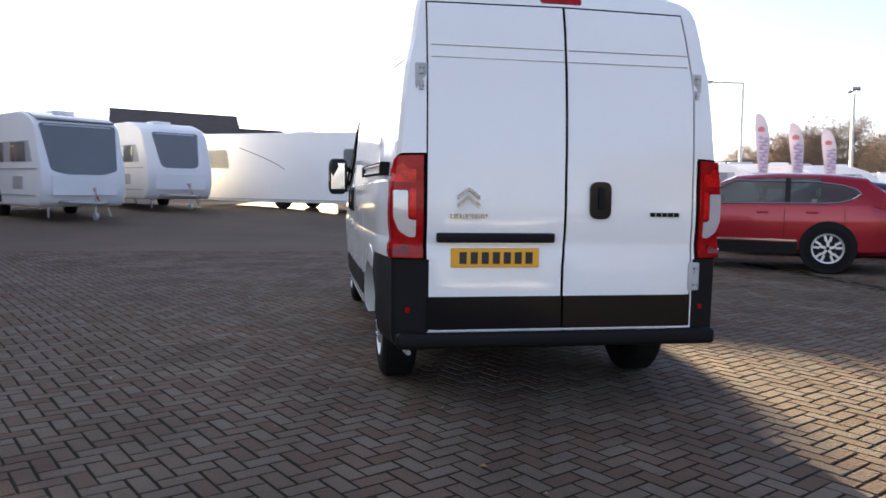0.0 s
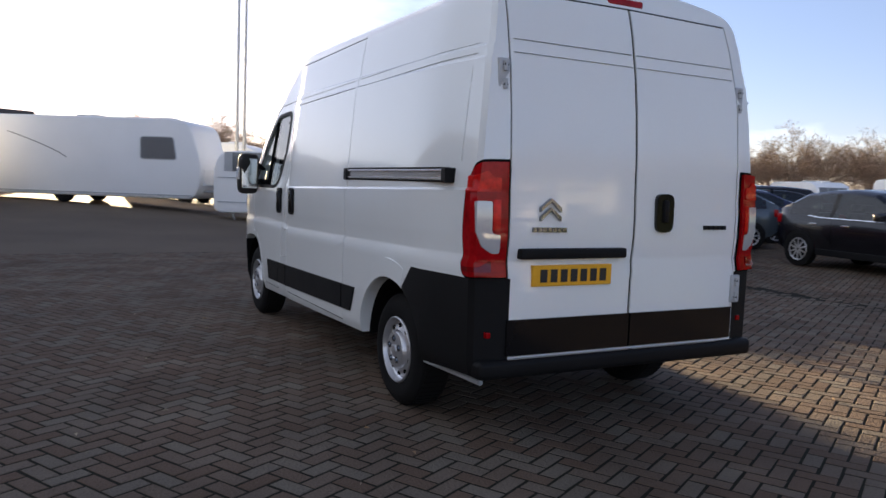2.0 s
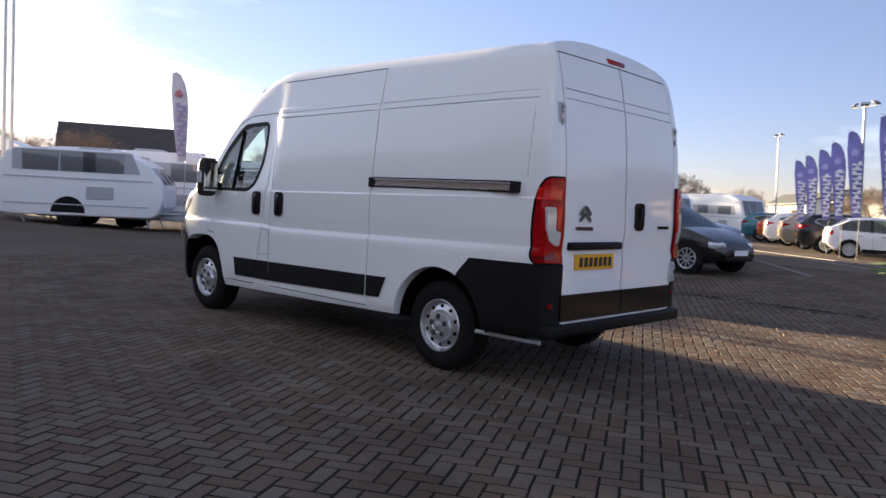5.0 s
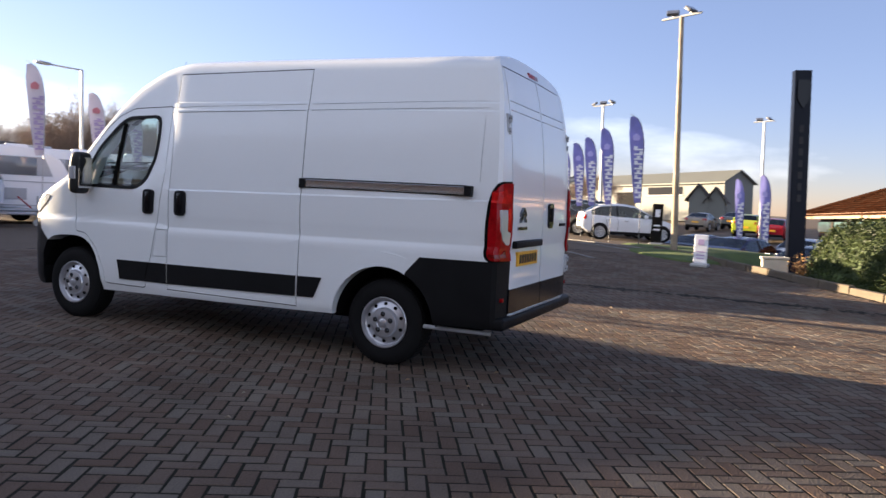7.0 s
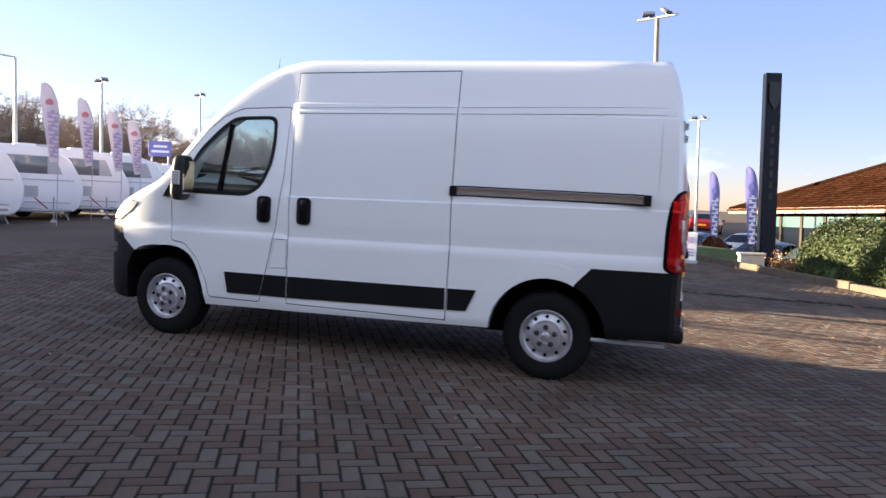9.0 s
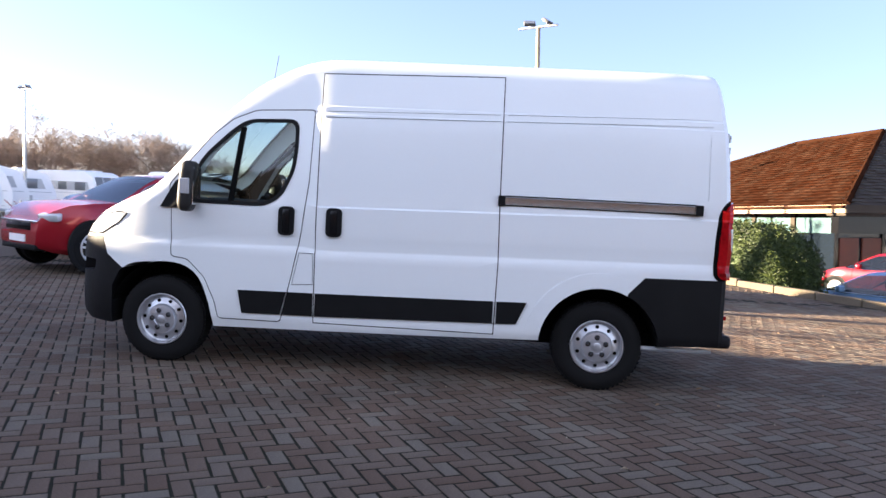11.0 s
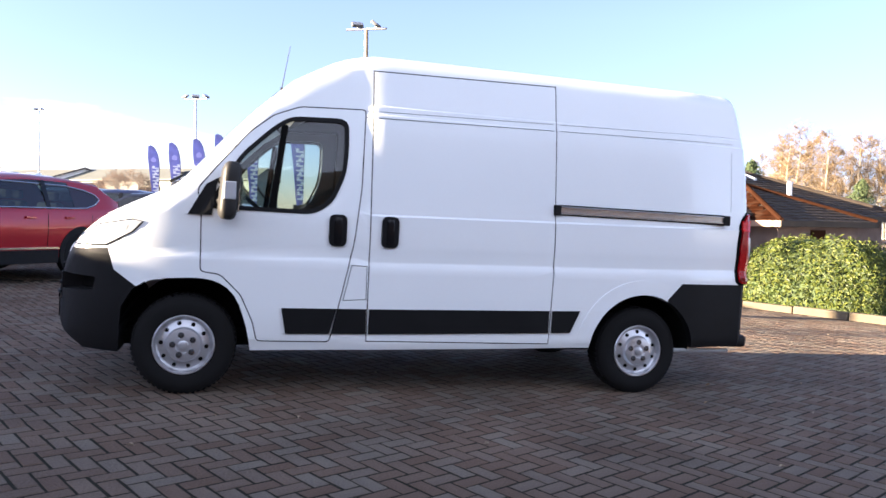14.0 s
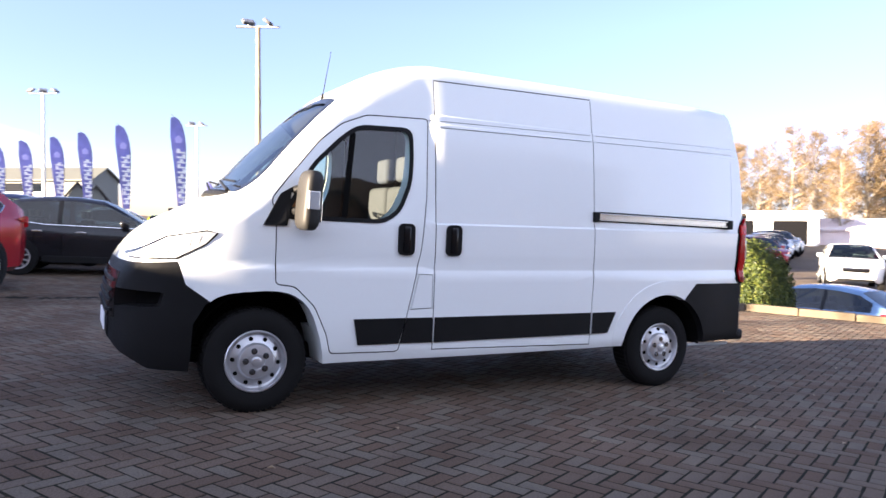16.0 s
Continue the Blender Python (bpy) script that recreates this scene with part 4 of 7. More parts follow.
    plate = part("plate", box(B(), -0.625, -0.10, -0.988, -0.955, 0.86, 0.972, 0.004), M_YELLOW, leaves[0], "yellow plate with dark lettering bars")
    for k in range(7):
        x = -0.555 + 0.0655 * k
        part("lettering_bar", box(B(), x - 0.021, x + 0.021, -0.992, -0.986, 0.882, 0.950), M_INK, plate)
    badge = B()
    for z in (1.225, 1.272):
        prism(badge, [(-0.59, z - 0.022), (-0.525, z + 0.035), (-0.46, z - 0.022), (-0.46, z + 0.002), (-0.525, z + 0.058 - 0.008), (-0.59, z + 0.002)], "y", -0.992, -0.955)
    part("badge", badge, M_DARKCHROME, leaves[0], "smoked chrome badge of two bent bars")
    for k in range(7):
        x = -0.62 + 0.032 * k
        part("badge_bar", box(B(), x - 0.012, x + 0.012, -0.985, -0.955, 1.145, 1.170), M_DARKCHROME, leaves[0])
    for k in range(5):
        x = 0.605 + 0.038 * k
        part("badge_bar", box(B(), x - 0.014, x + 0.014, -0.985, -0.955, 1.162, 1.186), M_BLACK, leaves[1])
    for leaf, x in ((leaves[0], -0.80), (leaves[1], 0.885)):
        for z in (1.94,) if x < 0 else (1.94, 0.80):
            bm = B()
            box(bm, x - 0.035, x + 0.035, -0.985 + 0.07 * (z > 1.5), -0.82, z - 0.085, z + 0.085, 0.008)
            rod(bm, (x, -0.995 + 0.07 * (z > 1.5), z - 0.07), (x, -0.995 + 0.07 * (z > 1.5), z - 0.02), 0.013, 0.013, 8)
            rod(bm, (x, -0.995 + 0.07 * (z > 1.5), z + 0.02), (x, -0.995 + 0.07 * (z > 1.5), z + 0.07), 0.013, 0.013, 8)
            hinge = part("hinge", bm, M_CVNPALE, leaf, "pale grey door hinge", smooth=True)
            for dz in (-0.05, 0.05):
                part("hinge_bolt", rod(B(), (x, -1.005 + 0.07 * (z > 1.5), z + dz), (x, -0.98 + 0.07 * (z > 1.5), z + dz), 0.012, 0.012, 8), M_BLACK, hinge)
    part("brake_lamp", box(B(), CX - 0.13, CX + 0.13, -0.812, -0.66, 2.395, 2.455, 0.012), M_RED, van, "red high-level brake lamp", smooth=True)
    # front face
    grille = part_mesh("grille", shifted(carve(whole, bool_box(CX - 0.62, CX + 0.62, 3.9, 5, 0.60, 0.90), "INTERSECT"), 0, 0.004, 0), M_GLOSSBLACK, van, "black slatted grille", 30)
    for k in range(4):
        part_mesh("grille_slat", shifted(carve(whole, bool_box(CX - 0.58, CX + 0.58, 4.0, 5, 0.635 + 0.065 * k, 0.655 + 0.065 * k), "INTERSECT"), 0, 0.014, 0), M_BLACK, grille, "", 30)
    bm = B()
    for z in (0.985, 1.035):
        rod(bm, (CX - 0.60, 4.05, z), (CX, 4.19, z + 0.01), 0.014, 0.014, 8)
        rod(bm, (CX, 4.19, z + 0.01), (CX + 0.60, 4.05, z), 0.014, 0.014, 8)
    part("badge", bm, M_CHROME, van, "chrome bonnet bars", smooth=True)
    part("plate", box(B(), CX - 0.26, CX + 0.26, 4.325, 4.345, 0.47, 0.585, 0.004), M_LETTERWHITE, van, "white front plate")
    for s in (-1, 1):
        part("fog_lamp", turned(B(), [(0.0, 0.02), (0.045, 0.016), (0.05, 0.0)], 16, pose(CX + s * 0.80, 4.05, 0.44, 0, 0, 55 if s < 0 else 125) @ Matrix.Diagonal((1, 1, 1, 1))), M_GLOSSBLACK, van)
    # underside, cab fittings
    part("underbody", box(B(), CX - 0.72, CX + 0.72, -0.60, 3.9, 0.30, 0.42, 0.03), M_LINER, van, "dark underbody")
    for cy, r in ((0.0, 0.455), (3.42, 0.468)):
        for s in (-1, 1):
            bm = B()
            pts = arc(cy, 0.345, r - 0.004, 2, 178, 26)
            for (y0, z0), (y1, z1) in zip(pts, pts[1:]):
                x0, x1 = CX + s * 0.63, CX + s * 0.985
                bm.faces.new([bm.verts.new(p) for p in ((x0, y0, z0), (x1, y0, z0), (x1, y1, z1), (x0, y1, z1))])
            xi = CX + s * 0.632
            bm.faces.new([bm.verts.new((xi, y, z)) for y, z in pts])
            part("arch_liner", bm, M_LINER, van, "black wheel arch liner")
    for s in (-1, 1):
        for wy in W_Y:
            make_wheel(van, CX + s * 0.99, wy, s, 17 * wy)
    for k, x in enumerate((-0.42, 0.10, 0.55)):
        seat = part("seat", box(B(), CX + x - 0.22, CX + x + 0.22, 2.05, 2.62, 0.75, 1.05, 0.06, 3), M_SEATGREY, van, "dark grey cab seat", smooth=True)
        part("seat_back", box(B(), CX + x - 0.21, CX + x + 0.21, 1.92, 2.07, 1.0, 1.62, 0.05, 3), M_SEATGREY, seat, smooth=True)
        part("headrest", box(B(), CX + x - 0.12, CX + x + 0.12, 1.93, 2.03, 1.66, 1.88, 0.04, 3), M_SEATGREY, seat, smooth=True)
    part("bulkhead", box(B(), CX - 0.85, CX + 0.85, 1.752, 1.772, 0.56, 2.21), M_LINER, van, "black cab bulkhead")
    for s, door in parts:
        part("door_panel", box(B(), CX + s * 0.852 - 0.012, CX + s * 0.852 + 0.012, 2.33, 3.28, 0.86, 1.27, 0.008), M_CABTRIM, door, "dark inner door panel")
    part("dashboard", box(B(), CX - 0.85, CX + 0.85, 3.05, 3.48, 0.9, 1.33, 0.08, 3), M_CABTRIM, van, "dark grey dashboard", smooth=True)
    wheel = B()
    for i in range(24):
        a, b = 2 * math.pi * i / 24, 2 * math.pi * (i + 1) / 24
        rod(wheel, (0.19 * math.cos(a), 0.19 * math.sin(a), 0), (0.19 * math.cos(b), 0.19 * math.sin(b), 0), 0.016, 0.016, 6, False)
    for a in (0, 2.2, 4.1):
        rod(wheel, (0, 0, 0), (0.19 * math.cos(a), 0.19 * math.sin(a), 0), 0.018, 0.014, 6)
    bmesh.ops.transform(wheel, matrix=pose(CX + 0.45, 2.93, 1.27, 40, 0, 0), verts=wheel.verts[:])
    part("steering_wheel", wheel, M_BLACK, van, "black steering wheel", smooth=True)
    return van


panel_van = make_van()


def line_cab(van):
    """Dark trim on the inner faces of the cab."""
    for ob in van.children:
        if ob.name.split(".")[0] not in ("body", "front_door"):
            continue
        ob.data.materials.append(M_CABTRIM)
        for f in ob.data.polygons:
            x, y, z = f.center
            side = abs(abs(x - CX) - 0.86) < 0.006 and abs(f.normal.x) > 0.9 and 1.7 < y < 3.6
            back = abs(y - 1.75) < 0.006 and f.normal.y > 0.9
            over = abs(x - CX) < 0.861 and 1.74 < y < 3.6 and z > 1.9 and f.normal.z < -0.3
            if side or back or over:
                f.material_index = len(ob.data.materials) - 1


line_cab(panel_van)

# ---- other vehicles ----
def heading(x, y, h, z=None):
    """Stands at (x, y) on the land, its front to the compass heading h (0 is +y, 90 is +x)."""
    return pose(x, y, land(x, y) if z is None else z, 0, 0, -h)


def paint(name, color, metal=0.3):
    return mat(name, color, 0.25, metal, vary=0.03, scale=1, coat=0.4)


P_RED, P_BLACK, P_GREY = paint("red_car_paint", (0.30, 0.008, 0.018)), paint("black_car_paint", (0.012, 0.012, 0.015)), paint("grey_car_paint", (0.07, 0.085, 0.10))
P_WHITE, P_TAUPE, P_ORANGE = paint("white_car_paint", (0.72, 0.73, 0.74), 0.0), paint("taupe_car_paint", (0.30, 0.26, 0.21)), paint("orange_car_paint", (0.42, 0.10, 0.03))
P_TEAL, P_BLUE, P_SILVER, P_NAVY, P_LIME = paint("teal_car_paint", (0.04, 0.16, 0.20)), paint("light_blue_car_paint", (0.20, 0.33, 0.52)), paint("silver_car_paint", (0.42, 0.43, 0.44), 0.6), paint("navy_car_paint", (0.015, 0.02, 0.06)), paint("lime_car_paint", (0.35, 0.42, 0.03), 0.0)


def road_wheel(parent, x, y, r, side, spokes, material):
    m = pose(x, y, r) @ Matrix.Diagonal((side, 1, 1, 1))
    tyre = part("tyre", turned(B(), [(r * 0.66, -0.19), (r * 0.9, -0.2), (r, -0.17), (r, -0.03), (r * 0.93, 0.0), (r * 0.7, 0.0), (r * 0.66, -0.02)], 30, m), M_RUBBER, parent, smooth=True)
    bm = turned(B(), [(r * 0.68, -0.005), (r * 0.64, 0.002), (r * 0.60, -0.02), (r * 0.58, -0.06), (0, -0.07)], 30, m)
    part("wheel_dish", bm, M_GLOSSBLACK, tyre, smooth=30)
    bm = turned(B(), [(r * 0.685, -0.004), (r * 0.66, 0.008), (r * 0.61, 0.004), (r * 0.59, -0.02)], 30, m)
    for i in range(spokes):
        a = 360 * i / spokes
        thin = 0.05 if spokes >= 8 else 0.06
        box(bm, -0.03, 0.004, -r * thin, r * thin, r * 0.08, r * 0.36, m=m @ pose(0, 0, 0, a))
        for turn in (-13, 13) if spokes < 8 else (0,):
            box(bm, -0.03, 0.002, -r * thin * 0.85, r * thin * 0.85, r * 0.33, r * 0.63, m=m @ pose(0, 0, 0, a + turn))
    part("alloy_rim", bm, material, tyre, "alloy wheel")
    return tyre


CARS = {
    # length, width, height, wheel radius, axle places, belt, hood, cowl y, roof front y, roof rear y, tail y
    "suv": dict(L=4.44, W=1.86, H=1.57, r=0.36, ax=(1.47, -1.18), belt=1.06, hood=1.04, cowl=1.02, rf=0.25, rr=-1.72, tail=-2.10, nose=0.90, deck=1.12, glass=-1.07),
    "hatch": dict(L=3.92, W=1.74, H=1.47, r=0.32, ax=(1.27, -1.24), belt=0.94, hood=0.92, cowl=1.02, rf=0.18, rr=-1.30, tail=-1.88, nose=0.70, deck=1.0),
    "saloon": dict(L=4.5, W=1.8, H=1.46, r=0.33, ax=(1.36, -1.3), belt=0.93, hood=0.93, cowl=0.92, rf=0.10, rr=-1.15, tail=-1.80, nose=0.70, deck=1.02),
}


def build_car(kind, paint_mat, label, m, group="", spokes=5, cladding=False, rimmat=None, roof_mat=None):
    c = CARS[kind]
    L2, W2, H = c["L"] / 2, c["W"] / 2, c["H"]
    car = thing("parked_car", m, label, "car", group)
    belt = [(-L2, c["deck"] - 0.14), (-L2 + 0.1, c["deck"]), (c["tail"] + 0.3, c["belt"] + 0.05), (c["cowl"] - 0.2, c["belt"] - 0.02), (c["cowl"] + 0.1, c["hood"]), (L2 - 0.45, c["nose"] + 0.1), (L2 - 0.12, c["nose"] - 0.05), (L2, c["nose"] - 0.22)]
    top = [(-L2, c["deck"] - 0.12), (c["tail"] - 0.12, c["deck"] + 0.04), (c["tail"], c["deck"] + 0.08), (c["rr"], H - 0.07), (c["rr"] + 0.5, H - 0.01), (-0.3, H), (c["rf"], H - 0.05), (c["rf"] + 0.25, H - 0.16), (c["cowl"], c["hood"] + 0.03), (L2 - 0.45, c["nose"] + 0.13), (L2 - 0.12, c["nose"] - 0.02), (L2, c["nose"] - 0.20)]
    low = [(-L2, 0.42), (-L2 + 0.25, 0.26), (L2 - 0.3, 0.24), (L2, 0.36)]
    ys = sorted({-L2, -L2 + 0.05, -L2 + 0.14, -L2 + 0.3, L2, L2 - 0.04, L2 - 0.1, L2 - 0.2, L2 - 0.4, L2 - 0.7, c["tail"], c["rr"], c["cowl"], c["rf"], *[c["tail"] + (c["rr"] - c["tail"]) * k / 4 for k in range(1, 4)], *[c["rf"] + (c["cowl"] - c["rf"]) * k / 4 for k in range(1, 4)], *[c["rr"] + (c["rf"] - c["rr"]) * k / 6 for k in range(1, 6)], L2 - 1.0})
    rows = []
    for y in ys:
        b, t, z0 = lerp_table(belt, y), lerp_table(top, y), lerp_table(low, y)
        e = max(0.0, (y - (L2 - 0.75)) / 0.75)
        g = max(0.0, (-L2 + 0.5 - y) / 0.5)
        w = W2 * (1 - 0.36 * e ** 2.2) * (1 - 0.16 * g ** 2.2)
        over = max(0.0, t - b - 0.06)
        wt = w * (0.93 - 0.24 * min(1, over / (H - c["belt"])))
        t = max(t, b + 0.03)
        zs = z0 + 0.35 * (b - z0)
        rows.append([(w * 0.86, z0), (w * 0.975, z0 + 0.07), (w * 0.985, zs), (w, zs + 0.4 * (b - zs)), (w * 0.985, b - 0.06), (w * 0.955, b), (wt + 0.012, t - 0.075 * min(1, over * 4)), (wt - 0.07, t - 0.018 * min(1, over * 4)), (wt * 0.5, t + 0.012), (0, t + 0.02)])
    names = {("body", 0): B(), ("windscreen", 0): B(), ("rear_window", 0): B(), **{(k, q): B() for k in ("side_window", "front_pillar", "rear_pillar") for q in (-1, 1)}}
    n = len(rows[0])
    for i in range(len(ys) - 1):
        ya, yb = ys[i], ys[i + 1]
        for j in range(n - 1):
            where = "body"
            if j == 5 and ya >= c.get("glass", c["tail"] + 0.49 * (c["rr"] - c["tail"])) and yb <= c["cowl"] + 0.01:
                where = "side_window"
            elif j >= 6 and ya >= c["rf"] - 0.01 and yb <= c["cowl"] + 0.01:
                where = "windscreen" if j >= 7 else "front_pillar"
            elif j >= 6 and ya >= c["tail"] - 0.01 and yb <= c["rr"] + 0.01:
                where = "rear_window" if j >= 7 else "rear_pillar"
            for s in (-1, 1):
                q = [(s * rows[i][j][0], ya, rows[i][j][1]), (s * rows[i + 1][j][0], yb, rows[i + 1][j][1]), (s * rows[i + 1][j + 1][0], yb, rows[i + 1][j + 1][1]), (s * rows[i][j + 1][0], ya, rows[i][j + 1][1])]
                bm = names[(where, s if (where, s) in names else 0)]
                bm.faces.new([bm.verts.new(p) for p in (q if s < 0 else q[::-1])])
    for y, row in ((ys[0], rows[0]), (ys[-1], rows[-1])):
        bm = names[("body", 0)]
        for j in range(n - 1):
            q = [(row[j][0], y, row[j][1]), (row[j + 1][0], y, row[j + 1][1]), (-row[j + 1][0], y, row[j + 1][1]), (-row[j][0], y, row[j][1])]
            bm.faces.new([bm.verts.new(p) for p in (q if y > 0 else q[::-1])])
    for bm in names.values():
        bmesh.ops.remove_doubles(bm, verts=bm.verts[:], dist=0.0005)
        bmesh.ops.recalc_face_normals(bm, faces=bm.faces[:])
    for (k, q), bm in names.items():
        glass = "window" in k or k == "windscreen"
        part(k, bm, M_CARGLASS if glass else paint_mat, car, "dark tinted glass" if glass else "", smooth=40 if k == "body" else True)
    for s in (-1, 1):
        for ay in c["ax"]:
            ring = turned(B(), [(0, 0.0), (c["r"] + (0.06 if cladding else 0.028), 0.0), (c["r"] + (0.07 if cladding else 0.034), -0.03)], 32, pose(s * (W2 + 0.004), ay, c["r"] + 0.02) @ Matrix.Diagonal((s, 1, 1, 1)))
            part("wheel_arch", ring, M_BLACK, car)
            road_wheel(car, s * (W2 + 0.012), ay, c["r"], s, spokes, rimmat or M_STEEL)
        part("sill", box(B(), s * W2 * 0.97 - 0.02, s * W2 * 0.97 + 0.03, c["ax"][1] + c["r"] + 0.08, c["ax"][0] - c["r"] - 0.08, 0.24, 0.44 if cladding else 0.36, 0.01), M_BLACK, car)
        if cladding:
            part("chrome_strip", box(B(), s * (W2 + 0.0) - 0.012, s * (W2 + 0.0) + 0.012, c["ax"][1] + c["r"] + 0.1, c["ax"][0] - c["r"] - 0.1, 0.455, 0.485), M_CHROME, car, "thin chrome sill strip")
        rail = B()
        def skin(y, z):
            """The flank's x at the height of the side windows."""
            b, t = lerp_table(belt, y), lerp_table(top, y)
            over = max(0.0, t - b - 0.06)
            wt = W2 * (0.93 - 0.24 * min(1, over / (H - c["belt"])))
            z1 = t - 0.075 * min(1, over * 4)
            return s * (W2 * 0.955 + (wt + 0.012 - W2 * 0.955) * (z - b) / max(0.05, z1 - b))
        if kind == "suv":
            b0 = c["belt"]
            quarter = rounded([(-1.05, b0 + 0.025), (-1.30, b0 + 0.04), (-1.50, b0 + 0.10), (-1.62, b0 + 0.18), (-1.56, b0 + 0.25), (-1.35, b0 + 0.315), (-1.05, b0 + 0.365)], 0.03, 3)
            pane = B()
            pane.faces.new([pane.verts.new((skin(y, z) + 0.005 * s, y, z)) for y, z in (quarter if s < 0 else quarter[::-1])])
            part("quarter_window", pane, M_CARGLASS, car, "dark tinted glass")
            line = [(c["cowl"] - 0.10, b0), (-1.05, b0 + 0.022), (-1.30, b0 + 0.036), (-1.50, b0 + 0.095), (-1.625, b0 + 0.18), (-1.56, b0 + 0.255), (-1.35, b0 + 0.32), (-1.0, b0 + 0.37), (c["rf"], b0 + 0.385), (c["rf"] + 0.28, b0 + 0.28), (c["cowl"] - 0.10, b0 + 0.01)]
        else:
            line = [(c["rr"] + 0.22, c["belt"] + 0.03), (c["rr"] + 0.5, c["belt"]), (c["cowl"] - 0.12, c["belt"] - 0.02)]
        for (ya, za), (yb, zb) in zip(line, line[1:]):
            rod(rail, (skin(ya, za) + 0.008 * s, ya, za), (skin(yb, zb) + 0.008 * s, yb, zb), 0.012, 0.012, 6)
        part("window_trim", rail, M_CHROME, car, "chrome window strip")
        for gy in (c["cowl"] - 0.22, -0.52, c["rr"] + 0.32):
            gap = B()
            z0, zb = 0.36, c["belt"] - 0.02
            zs = 0.27 + 0.35 * (zb - 0.27)
            line = [(W2 * 0.982, z0), (W2 * 0.988, zs), (W2 * 1.001, zs + 0.4 * (zb - zs)), (W2 * 0.988, zb - 0.06), (W2 * 0.962, zb)]
            for (xa, za), (xb, zc) in zip(line, line[1:]):
                rod(gap, (s * xa, gy, za), (s * xb, gy, zc), 0.005, 0.005, 4, False)
            part("door_gap", gap, M_LINER, car)
        part("door_handle", box(B(), s * W2 - 0.02, s * W2 + 0.02, -0.28, -0.10, c["belt"] - 0.15, c["belt"] - 0.115, 0.008), M_CHROME if kind == "hatch" else paint_mat, car)
        part("door_handle", box(B(), s * W2 - 0.02, s * W2 + 0.02, -1.02, -0.84, c["belt"] - 0.14, c["belt"] - 0.105, 0.008), M_CHROME if kind == "hatch" else paint_mat, car)
        part("door_mirror", box(B(), s * (W2 + 0.10) - 0.10, s * (W2 + 0.10) + 0.10, c["cowl"] - 0.52, c["cowl"] - 0.38, c["belt"] - 0.01, c["belt"] + 0.14, 0.04, 3), paint_mat, car, smooth=True)
        part("headlamp", box(B(), -0.17, 0.17, -0.16, 0.10, -0.055, 0.065, 0.03, 2, pose(s * W2 * 0.70, L2 - 0.20, c["nose"] - 0.08, -12, 0, -s * 28)), M_CLEAR, car, "clear headlamp", smooth=True)
        part("tail_lamp", box(B(), -0.15, 0.15, -0.07, 0.18, -0.08, 0.10, 0.03, 2, pose(s * W2 * 0.78, -L2 + 0.10, c["deck"] - 0.12, 0, 0, s * 24)), M_RED, car, "red tail lamp", smooth=True)
        if kind == "suv":
            lens = [(-1.80, c["deck"] - 0.065), (-1.98, c["deck"] - 0.02), (-2.10, c["deck"] - 0.02), (-2.14, c["deck"] - 0.13), (-1.95, c["deck"] - 0.11)]
            wrap = prism(B(), lens, "x", s * W2 * 0.80, s * (W2 * 0.80 + 0.02))
            for v in wrap.verts:
                g = max(0.0, (-L2 + 0.5 - v.co.y) / 0.5)
                v.co.x += s * W2 * (0.992 * (1 - 0.16 * g ** 2.2) - 0.80)
            part("tail_lamp", wrap, M_RED, car, "red lamp wrapped onto the flank")
        for yy in (-0.56,):
            part("door_pillar", box(B(), -0.004, 0.004, -0.04, 0.04, 0, (H - c["belt"] - 0.05) * 1.02, m=pose(s * (W2 * 0.957 + 0.004), yy, c["belt"], 0, -s * 22.5, 0)), M_GLOSSBLACK, car)
    part("cabin_floor", box(B(), -W2 * 0.85, W2 * 0.85, c["tail"] + 0.25, c["cowl"] + 0.1, 0.5, c["belt"] - 0.22), M_SEATGREY, car, "dark cabin floor")
    for sx, sy in ((-0.37, 0.05), (0.37, 0.05), (-0.37, -0.85), (0.37, -0.85)):
        st = part("seat_back", box(B(), sx - 0.22, sx + 0.22, sy - 0.30, sy - 0.14, c["belt"] - 0.25, c["belt"] + 0.10, 0.05, 2), M_SEATGREY, car, "", True)
        part("headrest", box(B(), sx - 0.11, sx + 0.11, sy - 0.30, sy - 0.20, c["belt"] + 0.13, c["belt"] + 0.27, 0.03, 2), M_SEATGREY, st, "", True)
    part("dashboard", box(B(), -W2 * 0.8, W2 * 0.8, c["cowl"] - 0.55, c["cowl"] - 0.05, c["belt"] - 0.25, c["belt"] - 0.01, 0.04), M_CABTRIM, car)
    part("grille", box(B(), -W2 * 0.45, W2 * 0.45, L2 - 0.12, L2 + 0.012, c["nose"] - 0.30, c["nose"] - 0.16, 0.02), M_GLOSSBLACK, car, "black grille", smooth=True)
    if kind == "suv":
        part("grille_bar", box(B(), -W2 * 0.62, W2 * 0.62, L2 - 0.10, L2 + 0.018, c["nose"] - 0.17, c["nose"] - 0.14, 0.008), M_CHROME, car, "chrome bar over the grille", smooth=True)
    part("lower_grille", box(B(), -W2 * 0.6, W2 * 0.6, L2 - 0.15, L2 + 0.004, 0.30, 0.40, 0.02), M_BLACK, car, smooth=True)
    part("rear_bumper", box(B(), -W2 * 0.78, W2 * 0.78, -L2 - 0.01, -L2 + 0.2, 0.34, 0.50, 0.03), M_BLACK, car, smooth=True)
    part("plate", box(B(), -0.26, 0.26, L2 + 0.005, L2 + 0.02, 0.42, 0.53), M_LETTERWHITE, car, "pale front plate")
    part("plate", box(B(), -0.26, 0.26, -L2 - 0.02, -L2 - 0.005, 0.66, 0.77), M_YELLOW, car, "yellow rear plate")
    return car


